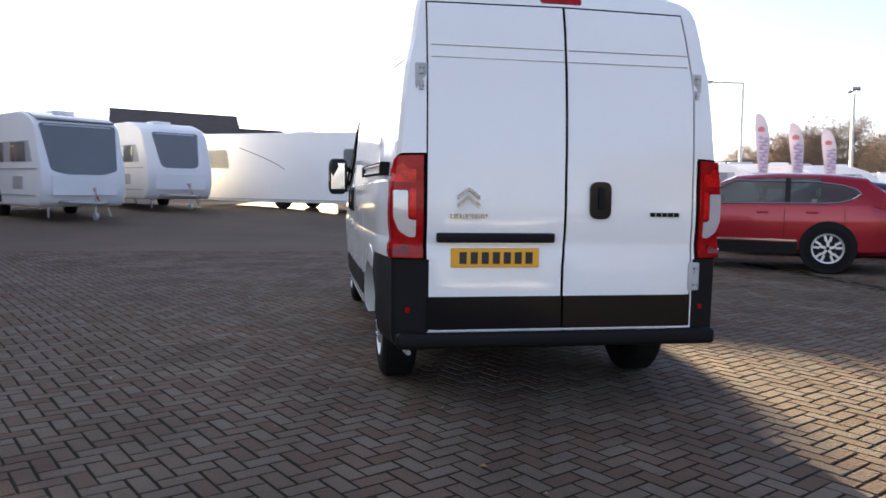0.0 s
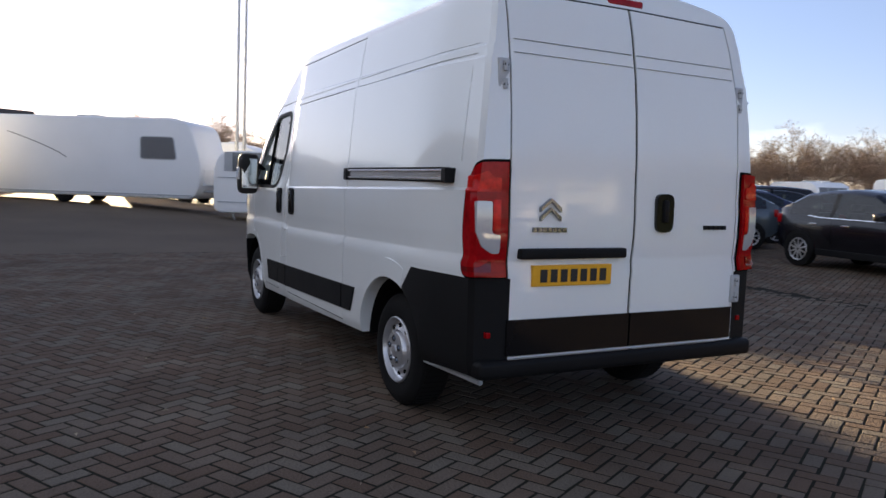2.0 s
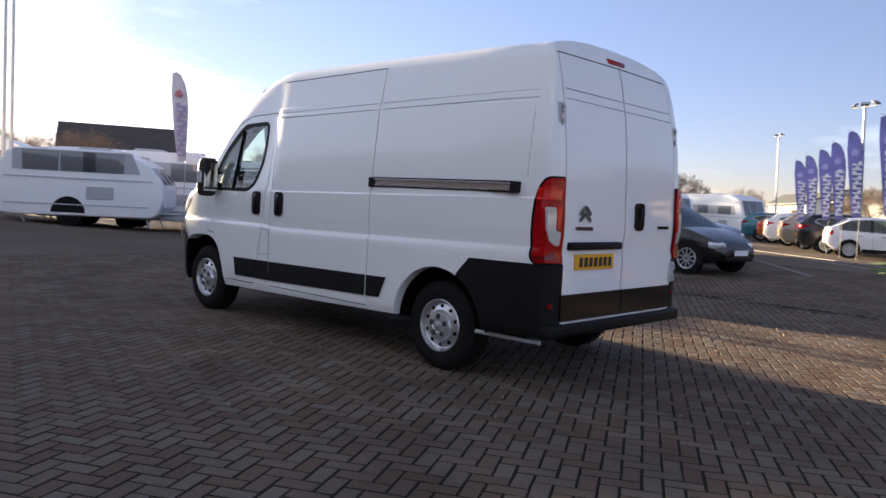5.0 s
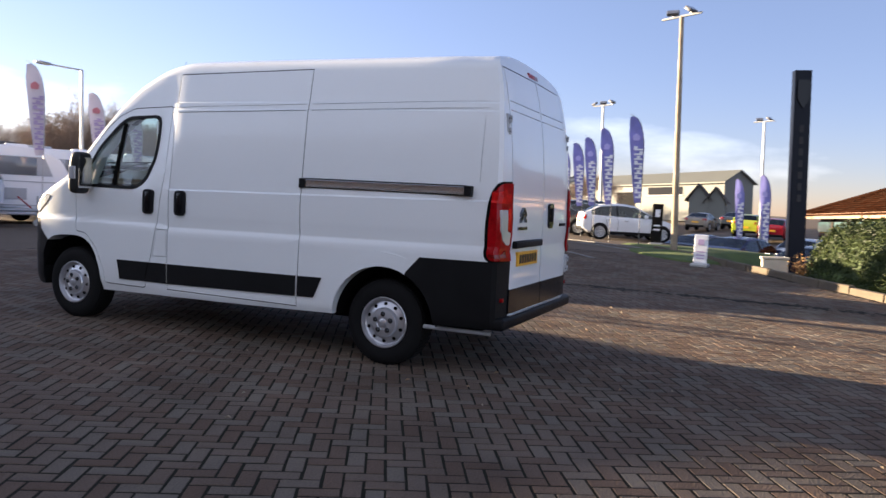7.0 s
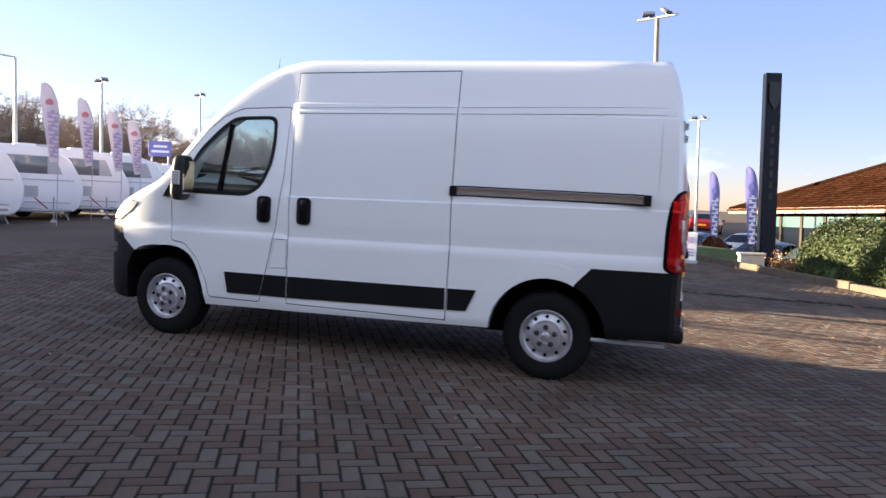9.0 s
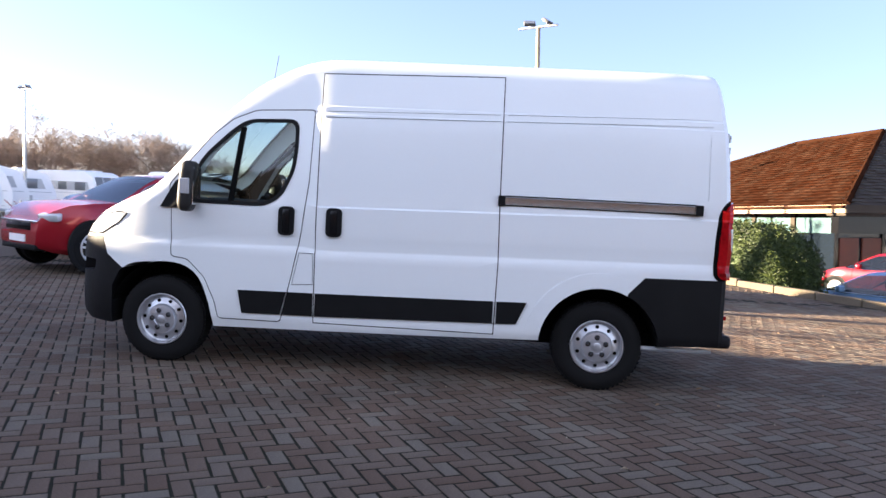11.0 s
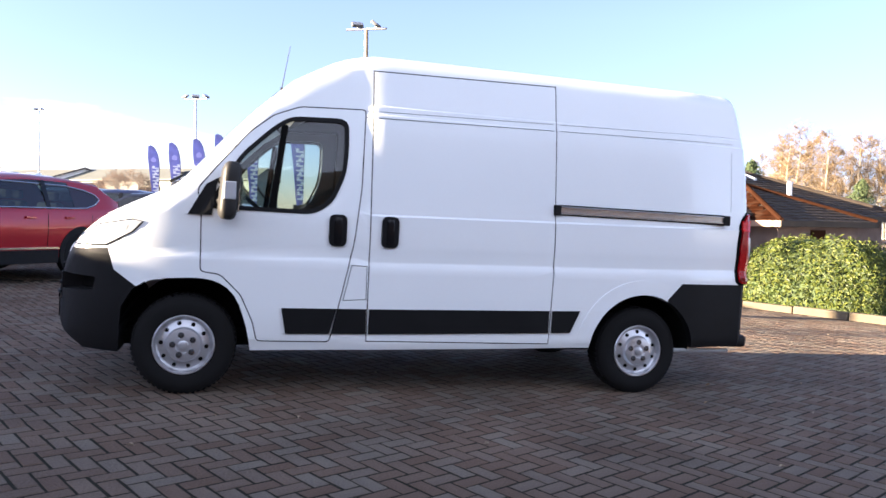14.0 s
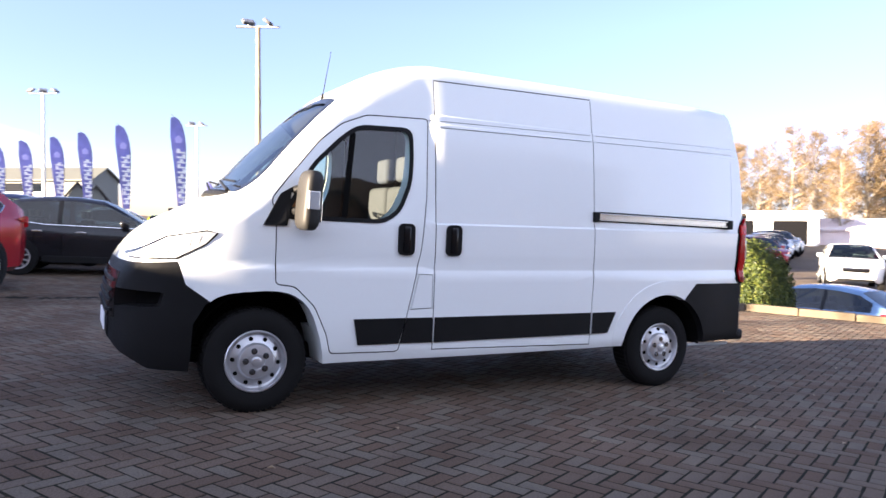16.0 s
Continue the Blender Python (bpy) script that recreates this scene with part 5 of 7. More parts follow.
build_car("suv", P_RED, "deep red estate-style off-roader with two-tone alloy wheels", heading(6.30, 7.03, -57, 0.06), "parked cars", 5, True)
build_car("hatch", P_NAVY, "blue-black hatchback parked beside the red off-roader", heading(9.0, 8.8, -57, 0.08), "parked cars", 9)
build_car("hatch", P_BLACK, "black hatchback with silver multi-spoke wheels", heading(10.63, 4.05, 188), "parked cars", 10)
for x, y, h, k, pm, lab in ((13.3, 5.3, 188, "hatch", P_NAVY, "navy hatchback in the parked row"), (16.0, 6.6, 188, "saloon", P_GREY, "grey saloon in the parked row"), (18.7, 7.9, 188, "hatch", P_BLUE, "pale blue hatchback in the parked row"), (11.35, 9.6, -58, "hatch", P_GREY, "blue-grey hatchback parked among others"), (13.6, 10.75, -58, "saloon", P_NAVY, "dark navy saloon parked among others"), (16.0, 11.95, -58, "suv", P_BLACK, "black off-roader parked among others")):
    build_car(k, pm, lab, heading(x, y, h), "parked cars", 9)
for i, (k, pm, lab) in enumerate((("hatch", P_WHITE, "white hatchback at the head of the display row"), ("suv", P_BLACK, "black off-roader in the display row"), ("suv", P_TAUPE, "taupe off-roader in the display row"), ("suv", P_WHITE, "white off-roader in the display row"), ("hatch", P_ORANGE, "orange hatchback in the display row"), ("suv", P_TEAL, "teal off-roader in the display row"))):
    build_car(k, pm, lab, heading(25.6 + 2.65 * i, 2.87 + 1.6 * i, 158), "display row of cars", 7)
for x, y, h, k, pm, lab in ((5.9, -11.0, 80, "hatch", P_BLUE, "light blue hatchback below the kerb"), (10.9, -8.1, 60, "hatch", P_BLUE, "pale blue hatchback below the hedges"), (12.0, -20.8, 320, "suv", P_WHITE, "white off-roader on the lower yard"), (3.0, -14.5, 70, "suv", P_WHITE, "white off-roader below the kerb"),
                            (20.8, -26.2, 300, "saloon", P_RED, "red saloon in the far row"), (22.4, -28.2, 300, "hatch", P_SILVER, "silver hatchback in the far row"), (24.0, -30.4, 300, "hatch", P_NAVY, "navy hatchback in the far row"), (25.6, -32.7, 300, "hatch", P_WHITE, "white hatchback in the far row"), (27.2, -35.0, 300, "suv", P_SILVER, "silver off-roader in the far row"), (28.8, -37.4, 300, "saloon", P_WHITE, "white saloon in the far row"),
                            (24.5, -1.9, 118, "saloon", P_NAVY, "navy saloon below the bank"), (22.5, -4.4, 118, "saloon", P_BLACK, "black saloon below the bank"), (28.3, -0.2, 118, "saloon", P_BLACK, "black saloon below the bank"), (28.5, -4.4, 118, "hatch", P_SILVER, "silver hatchback below the bank"), (58, 2.6, 100, "saloon", P_TAUPE, "pale gold saloon in the back yard"), (62, 0.2, 100, "saloon", P_GREY, "grey saloon in the back yard"), (50, -1.3, 100, "suv", P_LIME, "lime green van in the back yard"), (46, -2.9, 100, "hatch", P_RED, "red hatchback in the back yard"), (46, 12, 160, "suv", P_GREY, "grey off-roader in the back yard")):
    build_car(k, pm, lab, heading(x, y, h), "parked cars", 7)


# ---- caravans ----
def build_caravan(m, label, L=6.2, W=2.2, H=2.55, front="panes", group="caravans"):
    """Front to +y."""
    cv = thing("caravan", m, label, "caravan", group)
    a, b = -L / 2, L / 2
    prof = rounded([(a, 0.22), (a + 0.04, H - 0.12), (a + 0.25, H), (b - 0.9, H), (b - 0.38, H - 0.16), (b - 0.02, 1.25), (b - 0.02, 0.78), (b - 0.2, 0.22)] if front == "plain" else [(a, 0.30), (a, 1.6), (a + 0.22, H - 0.05), (a + 0.9, H), (b - 1.3, H), (b - 0.45, H - 0.28), (b - 0.02, 1.25), (b - 0.02, 0.78), (b - 0.22, 0.32)], 0.26, 5)
    bm = prism(B(), prof, "x", -W / 2, W / 2)
    es = [e for e in bm.edges if abs(abs(e.verts[0].co.x) - W / 2) < 1e-4 and abs(e.verts[0].co.x - e.verts[1].co.x) < 1e-4]
    bmesh.ops.bevel(bm, geom=es, offset=0.06, segments=3, affect="EDGES", profile=0.5)
    side_on = front == "plain"
    part("body", bm, M_CVNWHITE, cv, "white panelled caravan body", smooth=30)
    slope = math.degrees(math.atan2(0.43, (H - 0.28) - 1.25))
    tilt = pose(0, b - 0.035, 1.25, slope, 0, 0)
    rise = H - 1.53
    if front == "panes":
        fw = part("front_window", box(B(), -W / 2 + 0.2, W / 2 - 0.2, -0.02, 0.02, 0.02, rise, 0.015, 2, tilt), M_CVNGREY, cv, "broad tinted front window", smooth=True)
        for x in (-0.33, 0.33):
            part("mullion", box(B(), x - 0.025, x + 0.025, -0.03, 0.03, 0.02, rise, m=pose(0, b - 0.03, 1.25, slope, 0, 0)), M_CVNPALE, fw)
    elif front != "plain":
        low = -0.02 if front == "tall" else 0.12
        half = W / 2 - (0.10 if front == "tall" else 0.32)
        pane = prism(B(), rounded([(-half, rise), (-half + 0.14, low + 0.05), (-0.5, low - 0.05), (0.5, low - 0.05), (half - 0.14, low + 0.05), (half, rise)], 0.10, 4), "y", -0.02, 0.02)
        bmesh.ops.transform(pane, matrix=tilt, verts=pane.verts[:])
        fw = part("front_window", pane, M_CVNGREY, cv, "one broad curved tinted front window")
        part("window_blind", box(B(), -half + 0.12, half - 0.12, -0.026, 0.024, rise - 0.07, rise - 0.03, 0.004, 1, tilt), M_CVNPALE, fw, "pale strip over the window")
        if front == "tall":
            up = math.degrees(math.atan2(0.20, 0.62))
            part("sunroof", box(B(), -half, half, -0.62, 0.02, -0.02, 0.025, 0.012, 2, pose(0, b - 0.50, H - 0.255, -up, 0, 0)), M_CVNGREY, cv, "tinted sunroof over the front window", smooth=True)
    part("locker_lid", box(B(), -W / 2 + 0.25, W / 2 - 0.25, b - 0.06, b + 0.0, 0.62, 1.15, 0.02), M_CVNWHITE, cv)
    for s in (-1, 1):
        x = s * (W / 2 + 0.006)
        if side_on:
            for y0, y1 in ((b - 1.9, b - 0.9), (a + 0.5, a + 1.4)):
                w = part("side_window", prism(B(), rounded([(y0, 1.42), (y1 + 0.10, 1.42), (y1, 2.06), (y0, 2.06)], 0.09), "x", x - 0.012, x + 0.018), M_CVNGREY, cv, "tinted side window with rounded corners")
                part("window_seal", prism(B(), rounded(grown([(y0, 1.42), (y1 + 0.10, 1.42), (y1, 2.06), (y0, 2.06)], 0.03), 0.11), "x", x - 0.012, x + 0.010), M_CVNPALE, w)
            for k in range(8):
                t0, t1 = k / 8, (k + 1) / 8
                f = lambda t: (a + 3.9 - 1.9 * t, 1.38 + 0.75 * t ** 0.8)
                (ya, za), (yb, zb) = f(t0), f(t1)
                part("swoosh_line", prism(B(), [(ya, za - 0.012), (ya, za + 0.012), (yb, zb + 0.012), (yb, zb - 0.012)], "x", x - 0.004, x + 0.006), M_CVNGREY, cv, "grey swoosh graphic")
            part("floor_trim", box(B(), x - 0.006, x + 0.012, a + 0.1, b - 0.3, 0.30, 0.34), M_CVNPALE, cv)
            part("wheel", turned(B(), [(0.0, -0.02), (0.18, 0.0), (0.19, -0.03), (0.22, 0.0), (0.31, -0.01), (0.325, -0.05), (0.325, -0.2)], 26, pose(s * (W / 2 - 0.02), -0.35, 0.325) @ Matrix.Diagonal((s, 1, 1, 1))), M_RUBBER, cv, smooth=30)
            continue
        band = prism(B(), [(a + 0.35, 1.50), (b - 0.62, 1.50), (b - 0.85, 2.05), (a + 0.35, 2.05)], "x", x - 0.006, x + 0.006)
        part("window_band", band, M_CVNPALE, cv, "grey graphic band")
        for y0, y1 in ((a + 0.6, a + 1.5), (-0.55, 0.35), (b - 2.1, b - 1.05)):
            part("side_window", box(B(), x - 0.012, x + 0.02, y0, y1, 1.50, 2.03, 0.012), M_CVNGREY, cv, "tinted side window", smooth=True)
        part("trim_line", box(B(), x - 0.006, x + 0.012, a + 0.15, b - 0.3, 1.30, 1.33), M_CVNPALE, cv)
        part("trim_line", box(B(), x - 0.006, x + 0.012, a + 0.15, b - 0.4, 0.60, 0.63), M_CVNPALE, cv)
        part("service_hatch", box(B(), x - 0.006, x + 0.012, b - 2.0, b - 1.3, 0.78, 1.12, 0.008), M_CVNPALE, cv)
        part("wheel", turned(B(), [(0.0, -0.02), (0.18, 0.0), (0.19, -0.03), (0.22, 0.0), (0.31, -0.01), (0.325, -0.05), (0.325, -0.2)], 26, pose(s * (W / 2 - 0.06), -0.35, 0.325) @ Matrix.Diagonal((s, 1, 1, 1))), M_RUBBER, cv, smooth=30)
        part("wheel_spat", prism(B(), arc(-0.35, 0.40, 0.43, 0, 180, 14), "x", x - 0.01, x + 0.008), M_BLACK, cv)
        for y in (a + 0.4, b - 0.6):
            part("corner_steady", rod(B(), (s * 0.75, y, 0.5), (s * 0.82, y + 0.22, 0.04), 0.03, 0.025, 8), M_GALV, cv, "galvanised corner steady")
    fr = B()
    for s in (-1, 1):
        rod(fr, (s * 0.7, b - 0.4, 0.46), (0.03 * s, b + 1.15, 0.44), 0.045, 0.04, 8)
    rod(fr, (0, b + 1.0, 0.46), (0, b + 1.35, 0.46), 0.05, 0.035, 10)
    hitch = part("hitch", fr, M_GALV, cv, "galvanised drawbar frame")
    part("jockey_wheel", rod(rod(B(), (0.12, b + 0.85, 0.12), (0.12, b + 0.85, 0.85), 0.025, 0.025, 8), (0.08, b + 0.85, 0.1), (0.16, b + 0.85, 0.1), 0.1, 0.1, 14), M_GALV, hitch)
    part("brake_lever", rod(B(), (-0.03, b + 0.7, 0.5), (-0.05, b + 0.35, 0.82), 0.02, 0.02, 6), M_RED, hitch, "red brake lever")
    part("roof_light", box(B(), -0.4, 0.4, -0.3, 0.5, H - 0.01, H + 0.09, 0.03), M_CVNPALE, cv, smooth=True)
    part("roof_vent", box(B(), -0.3, 0.3, b - 1.9, b - 1.3, H - 0.01, H + 0.07, 0.03), M_CVNWHITE, cv, smooth=True)
    return cv


build_caravan(heading(-9.1, 18.6, 142), "white touring caravan with a tall tinted front window", L=6.0, H=2.85, front="tall")
build_caravan(heading(-7.2, 22.8, 145), "white touring caravan with a single rounded front window", L=6.0, H=2.8, front="single")
# added behind the others so that its shadow closes a sunlit gap
build_caravan(heading(3.0, 28.6, 123), "white touring caravan added behind to block a streak of sun", group="caravans", L=6.2)
build_caravan(heading(-1.5, 22.7, 123), "plain white touring caravan with a grey swoosh on its flank", L=8.2, H=2.65, front="plain")
build_caravan(heading(5.45 - 2.2 * math.sin(radians(128)), 16.4 - 2.2 * math.cos(radians(128)), 128), "short low white touring caravan at the end of a row", L=4.2, W=2.02, H=2.1)
for k in range(1, 6):
    fx, fy = 5.45 + 2.75 * k, 16.4 + 0.49 * k
    build_caravan(heading(fx - 3.1 * math.sin(radians(128)), fy - 3.1 * math.cos(radians(128)), 128), "white touring caravan with grey window band in a row", L=6.0, W=2.02, H=2.36)
for fx, fy in ((28.0, 24.4), (30.6, 25.3), (35.2, 26.7)):
    build_caravan(heading(fx - 3.3 * math.sin(radians(128)), fy - 3.3 * math.cos(radians(128)), 128), "white touring caravan with grey window band in a row", group="caravans", L=6.4)
for x, y, h in ((40, 20, 200), (44, 17, 200), (48, 25, 200), (42, 29, 205), (27, 35, 205), (52, 20, 200), (36, 36, 200)):
    build_caravan(heading(x, y, h), "white motor caravan parked at the back of the yard", group="caravans", L=6.6, H=2.75)


# ---- masts, flags, signs ----
def build_mast(x, y, top, label, pole_mat, lamps=3, r=0.075, lean=(0, 0)):
    z0 = land(x, y)
    mast = thing("floodlight_mast", upright(pose(x, y, z0, lean[0], lean[1], 0)), label, "floodlight", "floodlight masts")
    h = top - z0
    bm = B()
    rod(bm, (0, 0, 0), (0, 0, h), r * 1.25, r * 0.75, 14)
    part("pole", bm, pole_mat, mast, smooth=True)
    part("base_plate", box(B(), -0.16, 0.16, -0.16, 0.16, 0, 0.03), M_GALV, mast)
    part("crossarm", rod(B(), (-0.25, -0.55, h + 0.02), (0.25, 0.55, h + 0.02), 0.035, 0.035, 8), M_GALV, mast)
    for k in range(lamps):
        t = (k - (lamps - 1) / 2) / max(1, (lamps - 1) / 2)
        lm = pose(0.23 * t, 0.5 * t, h + 0.15, 52, 0, (150, 95, 40)[k % 3])
        head = part("lamp_head", box(B(), -0.17, 0.17, -0.045, 0.045, -0.11, 0.11, 0.02, 2, lm), M_LAMPBODY, mast, "grey floodlight head", smooth=True)
        part("lamp_lens", box(B(), -0.145, 0.145, 0.043, 0.052, -0.09, 0.09, m=lm), M_LAMPGLASS, head)
        part("bracket", rod(B(), (0.23 * t, 0.5 * t, h + 0.02), (0.23 * t, 0.5 * t, h + 0.16), 0.02, 0.02, 6), M_GALV, head)
    return mast


build_mast(15.5, -0.28, 6.65, "tall weathered floodlight mast with two lamp heads", M_RUSTPOLE, 2)
build_mast(32.8, 5.5, 6.5, "pale floodlight mast behind the display row", M_GALV)
build_mast(64, 20, 8.5, "distant pale floodlight mast", M_GALV, 2)
build_mast(39, -2.1, 6.45, "thin pale floodlight mast in the back yard", M_GALV, 2)
build_mast(21.84, 24.21, 5.63, "floodlight mast among the caravans", M_GALV, 2)
build_mast(32.67, 26.58, 6.46, "floodlight mast at the caravan yard's end", M_GALV, 2)
build_mast(3.5, 24.6, 10.5, "slender steel lamp mast", M_GALV, 2, 0.06)
build_mast(3.85, 24.95, 10.5, "slender steel lamp mast", M_GALV, 2, 0.06)


def build_street_lamp(x, y, top):
    z0 = land(x, y)
    lamp = thing("street_lamp", upright(pose(x, y, z0)), "grey street lamp with a short arm", "lamp post")
    h = top - z0
    part("post", rod(B(), (0, 0, 0), (0, 0, h), 0.09, 0.05, 12), M_GALV, lamp, smooth=True)
    part("arm", rod(B(), (0, 0, h), (-1.1, 0.6, h + 0.08), 0.035, 0.03, 8), M_GALV, lamp)
    part("lantern", box(B(), -1.55, -1.0, 0.45, 0.72, h + 0.03, h + 0.13, 0.03), M_GALV, lamp, smooth=True)
    return lamp


build_street_lamp(15.5, 22.5, 5.6)


def build_flag(x, y, top, cloth, print_mat, label, h, group, accent=None, low=0.24, size=1.0, pole_mat=M_LAMPBODY):
    """A feather flag on a bent pole; the cloth stands off to local +x."""
    z0 = land(x, y)
    flag = thing("feather_flag", upright(pose(x, y, z0, 0, 1.5, -h)) @ Matrix.Diagonal((size, size, 1, 1)), label, "flag", group)
    H = top - z0
    pole, cloth_bm = B(), B()
    pts = []
    for i in range(33):
        t = i / 32
        bend = max(0.0, (t - 0.70) / 0.30)
        pts.append((0.52 * (1 - math.sqrt(max(0, 1 - bend ** 2.4))), H * t))
    rings = [[pole.verts.new((0.31 - xa + 0.012 * math.cos(1.0472 * k), 0.012 * math.sin(1.0472 * k), za)) for k in range(6)] for xa, za in pts]
    for a, b in zip(rings, rings[1:]):
        for k in range(6):
            pole.faces.new((a[k], a[(k + 1) % 6], b[(k + 1) % 6], b[k]))
    part("pole", pole, pole_mat, flag)
    z_lo = low * H
    grid = []
    for i in range(31):
        t = i / 30
        z = z_lo + (H * 0.985 - z_lo) * t
        xp = np.interp(z, [p[1] for p in pts], [p[0] for p in pts])
        right = 0.31 - xp
        left = min(right - 0.004, 0.10 - 0.31 * min(1, t / 0.80) ** 0.8)
        row = []
        for j in range(6):
            u = j / 5
            xx = right + (left - right) * u
            row.append(cloth_bm.verts.new((xx, 0.05 * math.sin(2.5 * u + 6 * t) * u, z - 0.03 * u)))
        grid.append(row)
    for a, b in zip(grid, grid[1:]):
        for j in range(5):
            cloth_bm.faces.new((a[j], a[j + 1], b[j + 1], b[j]))
    c = part("cloth", cloth_bm, cloth, flag, smooth=True)
    span = H - z_lo
    for side in (-1, 1):
        for k in range(11):
            z, tall = z_lo + span * (0.05 + 0.054 * k), span * 0.045
            mid = 0.20 - 0.135 * (z - z_lo) / span
            wide = 0.105 + 0.075 * (z - z_lo) / span
            bm = box(B(), mid - wide, mid + wide, side * 0.062 - 0.002, side * 0.062 + 0.002, z, z + tall * 0.42)
            u = mid + (-0.6, 0.6, 0.0)[(k * 5 + int(7 * x)) % 3] * wide
            box(bm, u - 0.4 * wide, u + 0.4 * wide, side * 0.062 - 0.002, side * 0.062 + 0.002, z + tall * 0.42, z + tall)
            part("lettering_bar", bm, print_mat, c)
        part("emblem", prism(B(), rounded([(-0.07, z_lo + span * 0.70), (0.13, z_lo + span * 0.70), (0.15, z_lo + span * 0.75), (0.03, z_lo + span * 0.785), (-0.09, z_lo + span * 0.75)], 0.03), "y", side * 0.062 - 0.002, side * 0.062 + 0.002), accent or print_mat, c)
    return flag


for x, y, t in ((19.0, 1.7, 4.42), (21.4, 3.15, 4.26), (23.6, 4.25, 4.12), (25.3, 5.15, 4.02), (27.3, 6.25, 3.95), (29.3, 7.3, 3.9)):
    build_flag(x, y - 0.14, t, M_PURPLE, M_LETTERWHITE, "purple feather flag with white lettering bars", 75, "purple flags", M_PALEPURPLE, 0.33, 0.95)
for x, y, t in ((29.9, -1.25, 2.95), (26.0, -2.35, 2.98), (21.5, -3.35, 3.0)):
    build_flag(x, y, t, M_PURPLE, M_LETTERWHITE, "purple feather flag below the bank", 92, "purple flags", M_PALEPURPLE, size=0.82)
for x, y, t in ((4.9, 15.5, 4.45), (7.6, 15.2, 4.35), (9.99, 15.67, 3.93), (12.67, 16.92, 3.86), (13.77, 16.73, 3.58), (15.34, 17.25, 3.45)):
    build_flag(x, y, t, M_PALECLOTH, M_LETTERPURPLE, "pale pink feather flag with purple lettering bars", 40, "pale flags", M_LETTERRED, 0.45, 0.9, M_GALV)



def build_pylon():
    x, y = 15.6, -3.35
    z0 = -0.35
    sign = thing("totem_sign", upright(pose(x, y, z0, 0, 0, 20)), "tall dark navy totem sign with a raised shield", "sign")
    h = 5.15 - z0
    part("panel", box(B(), -0.12, 0.12, -0.21, 0.21, 0, h, 0.012), M_NAVY, sign, "dark navy metal cladding")
    part("plinth", box(B(), -0.32, 0.32, -0.55, 0.55, -0.6, 0.25, 0.02), M_BLACK, sign)
    shield = rounded([(-0.15, h - 0.25), (0.15, h - 0.25), (0.15, h - 0.75), (0.0, h - 1.0), (-0.15, h - 0.75)], 0.05)
    part("shield", prism(B(), shield, "x", -0.17, -0.115), M_GLOSSBLACK, sign, "raised black shield")
    for k in range(7):
        part("lettering_bar", box(B(), -0.135, -0.118, -0.05, 0.05, h - 1.6 - 0.3 * k, h - 1.42 - 0.3 * k), M_CABTRIM, sign)
    return sign


build_pylon()


def build_planter():
    """A stub of rendered retaining wall at the totem's foot and the shrub behind it."""
    wall = thing("retaining_wall", upright(pose(14.35, -2.86, 0, 0, 0, 8)), "low cream rendered retaining wall at the totem's foot", "wall")
    part("wall", box(B(), -0.13, 0.13, -0.30, 0.30, -0.75, 0.27, 0.015), M_CREAM, wall)
    part("coping", box(B(), -0.16, 0.16, -0.33, 0.33, 0.27, 0.33, 0.015), M_CREAM, wall)
    rng = random.Random(77)
    bush = thing("shrub", pose(13.95, -3.55, land(13.95, -3.55)), "russet autumn shrub beside the low wall", "shrub")
    stems, leaves = B(), B()
    for k in range(26):
        a, r = rng.uniform(0, 6.283), rng.uniform(0.1, 0.42)
        tip = Vector((r * math.cos(a), r * math.sin(a), rng.uniform(0.65, 1.05)))
        rod(stems, (0.12 * math.cos(a), 0.12 * math.sin(a), 0), tip, 0.008, 0.003, 5)
        for q in range(34):
            p = tip * rng.uniform(0.35, 1.02) + Vector((rng.gauss(0, 0.07), rng.gauss(0, 0.07), rng.gauss(0, 0.05)))
            rot = pose(p.x, p.y, p.z, rng.uniform(0, 360), rng.uniform(0, 360), rng.uniform(0, 360))
            w = rng.uniform(0.012, 0.022)
            leaves.faces.new([leaves.verts.new(rot @ Vector(c)) for c in ((-w, 0, 0), (0, -2 * w, 0.004), (w, 0, 0), (0, 2 * w, 0.004))])
    part("stems", stems, M_TWIG, bush)
    tagged(part("leaves", leaves, M_RUSSETLEAF, bush, "small orange-brown leaves"), kind="stuff")


M_CREAM = mat("cream_render", (0.62, 0.54, 0.42), 0.9, vary=0.2, scale=3, bump=0.3)
M_RUSSETLEAF = mat("russet_leaf", (0.26, 0.11, 0.035), 0.8, vary=0.3, scale=2, random_by="island", tint=(0.20, 0.13, 0.04))
build_planter()


def build_board(x, y, h, wide, high, material, label, m2=None, marks=None):
    b = thing("advertising_board", heading(x, y, h), label, "sign")
    part("panel", box(B(), -wide / 2, wide / 2, -0.03, 0.03, 0.08, high, 0.015), material, b)
    part("foot", box(B(), -wide / 2 - 0.04, wide / 2 + 0.04, -0.2, 0.2, 0.0, 0.08, 0.02), M_GALV, b)
    for k in range(marks or 0):
        part("lettering_bar", box(B(), -wide * 0.3, wide * 0.3, -0.036, -0.03, high * (0.45 - 0.1 * k), high * (0.49 - 0.1 * k)), m2, b)
    part("emblem", box(B(), -wide * 0.22, wide * 0.22, -0.037, -0.03, high * 0.68, high * 0.86, 0.002), m2, b)
    return b


build_board(12.0, -1.28, 95, 0.30, 0.74, M_LETTERWHITE, "small white pavement sign with purple print", M_LETTERPURPLE, 3)
build_board(22.6, 1.22, 80, 0.38, 1.52, M_GLOSSBLACK, "slim black advertising board beside the mast", M_LETTERWHITE, 2)


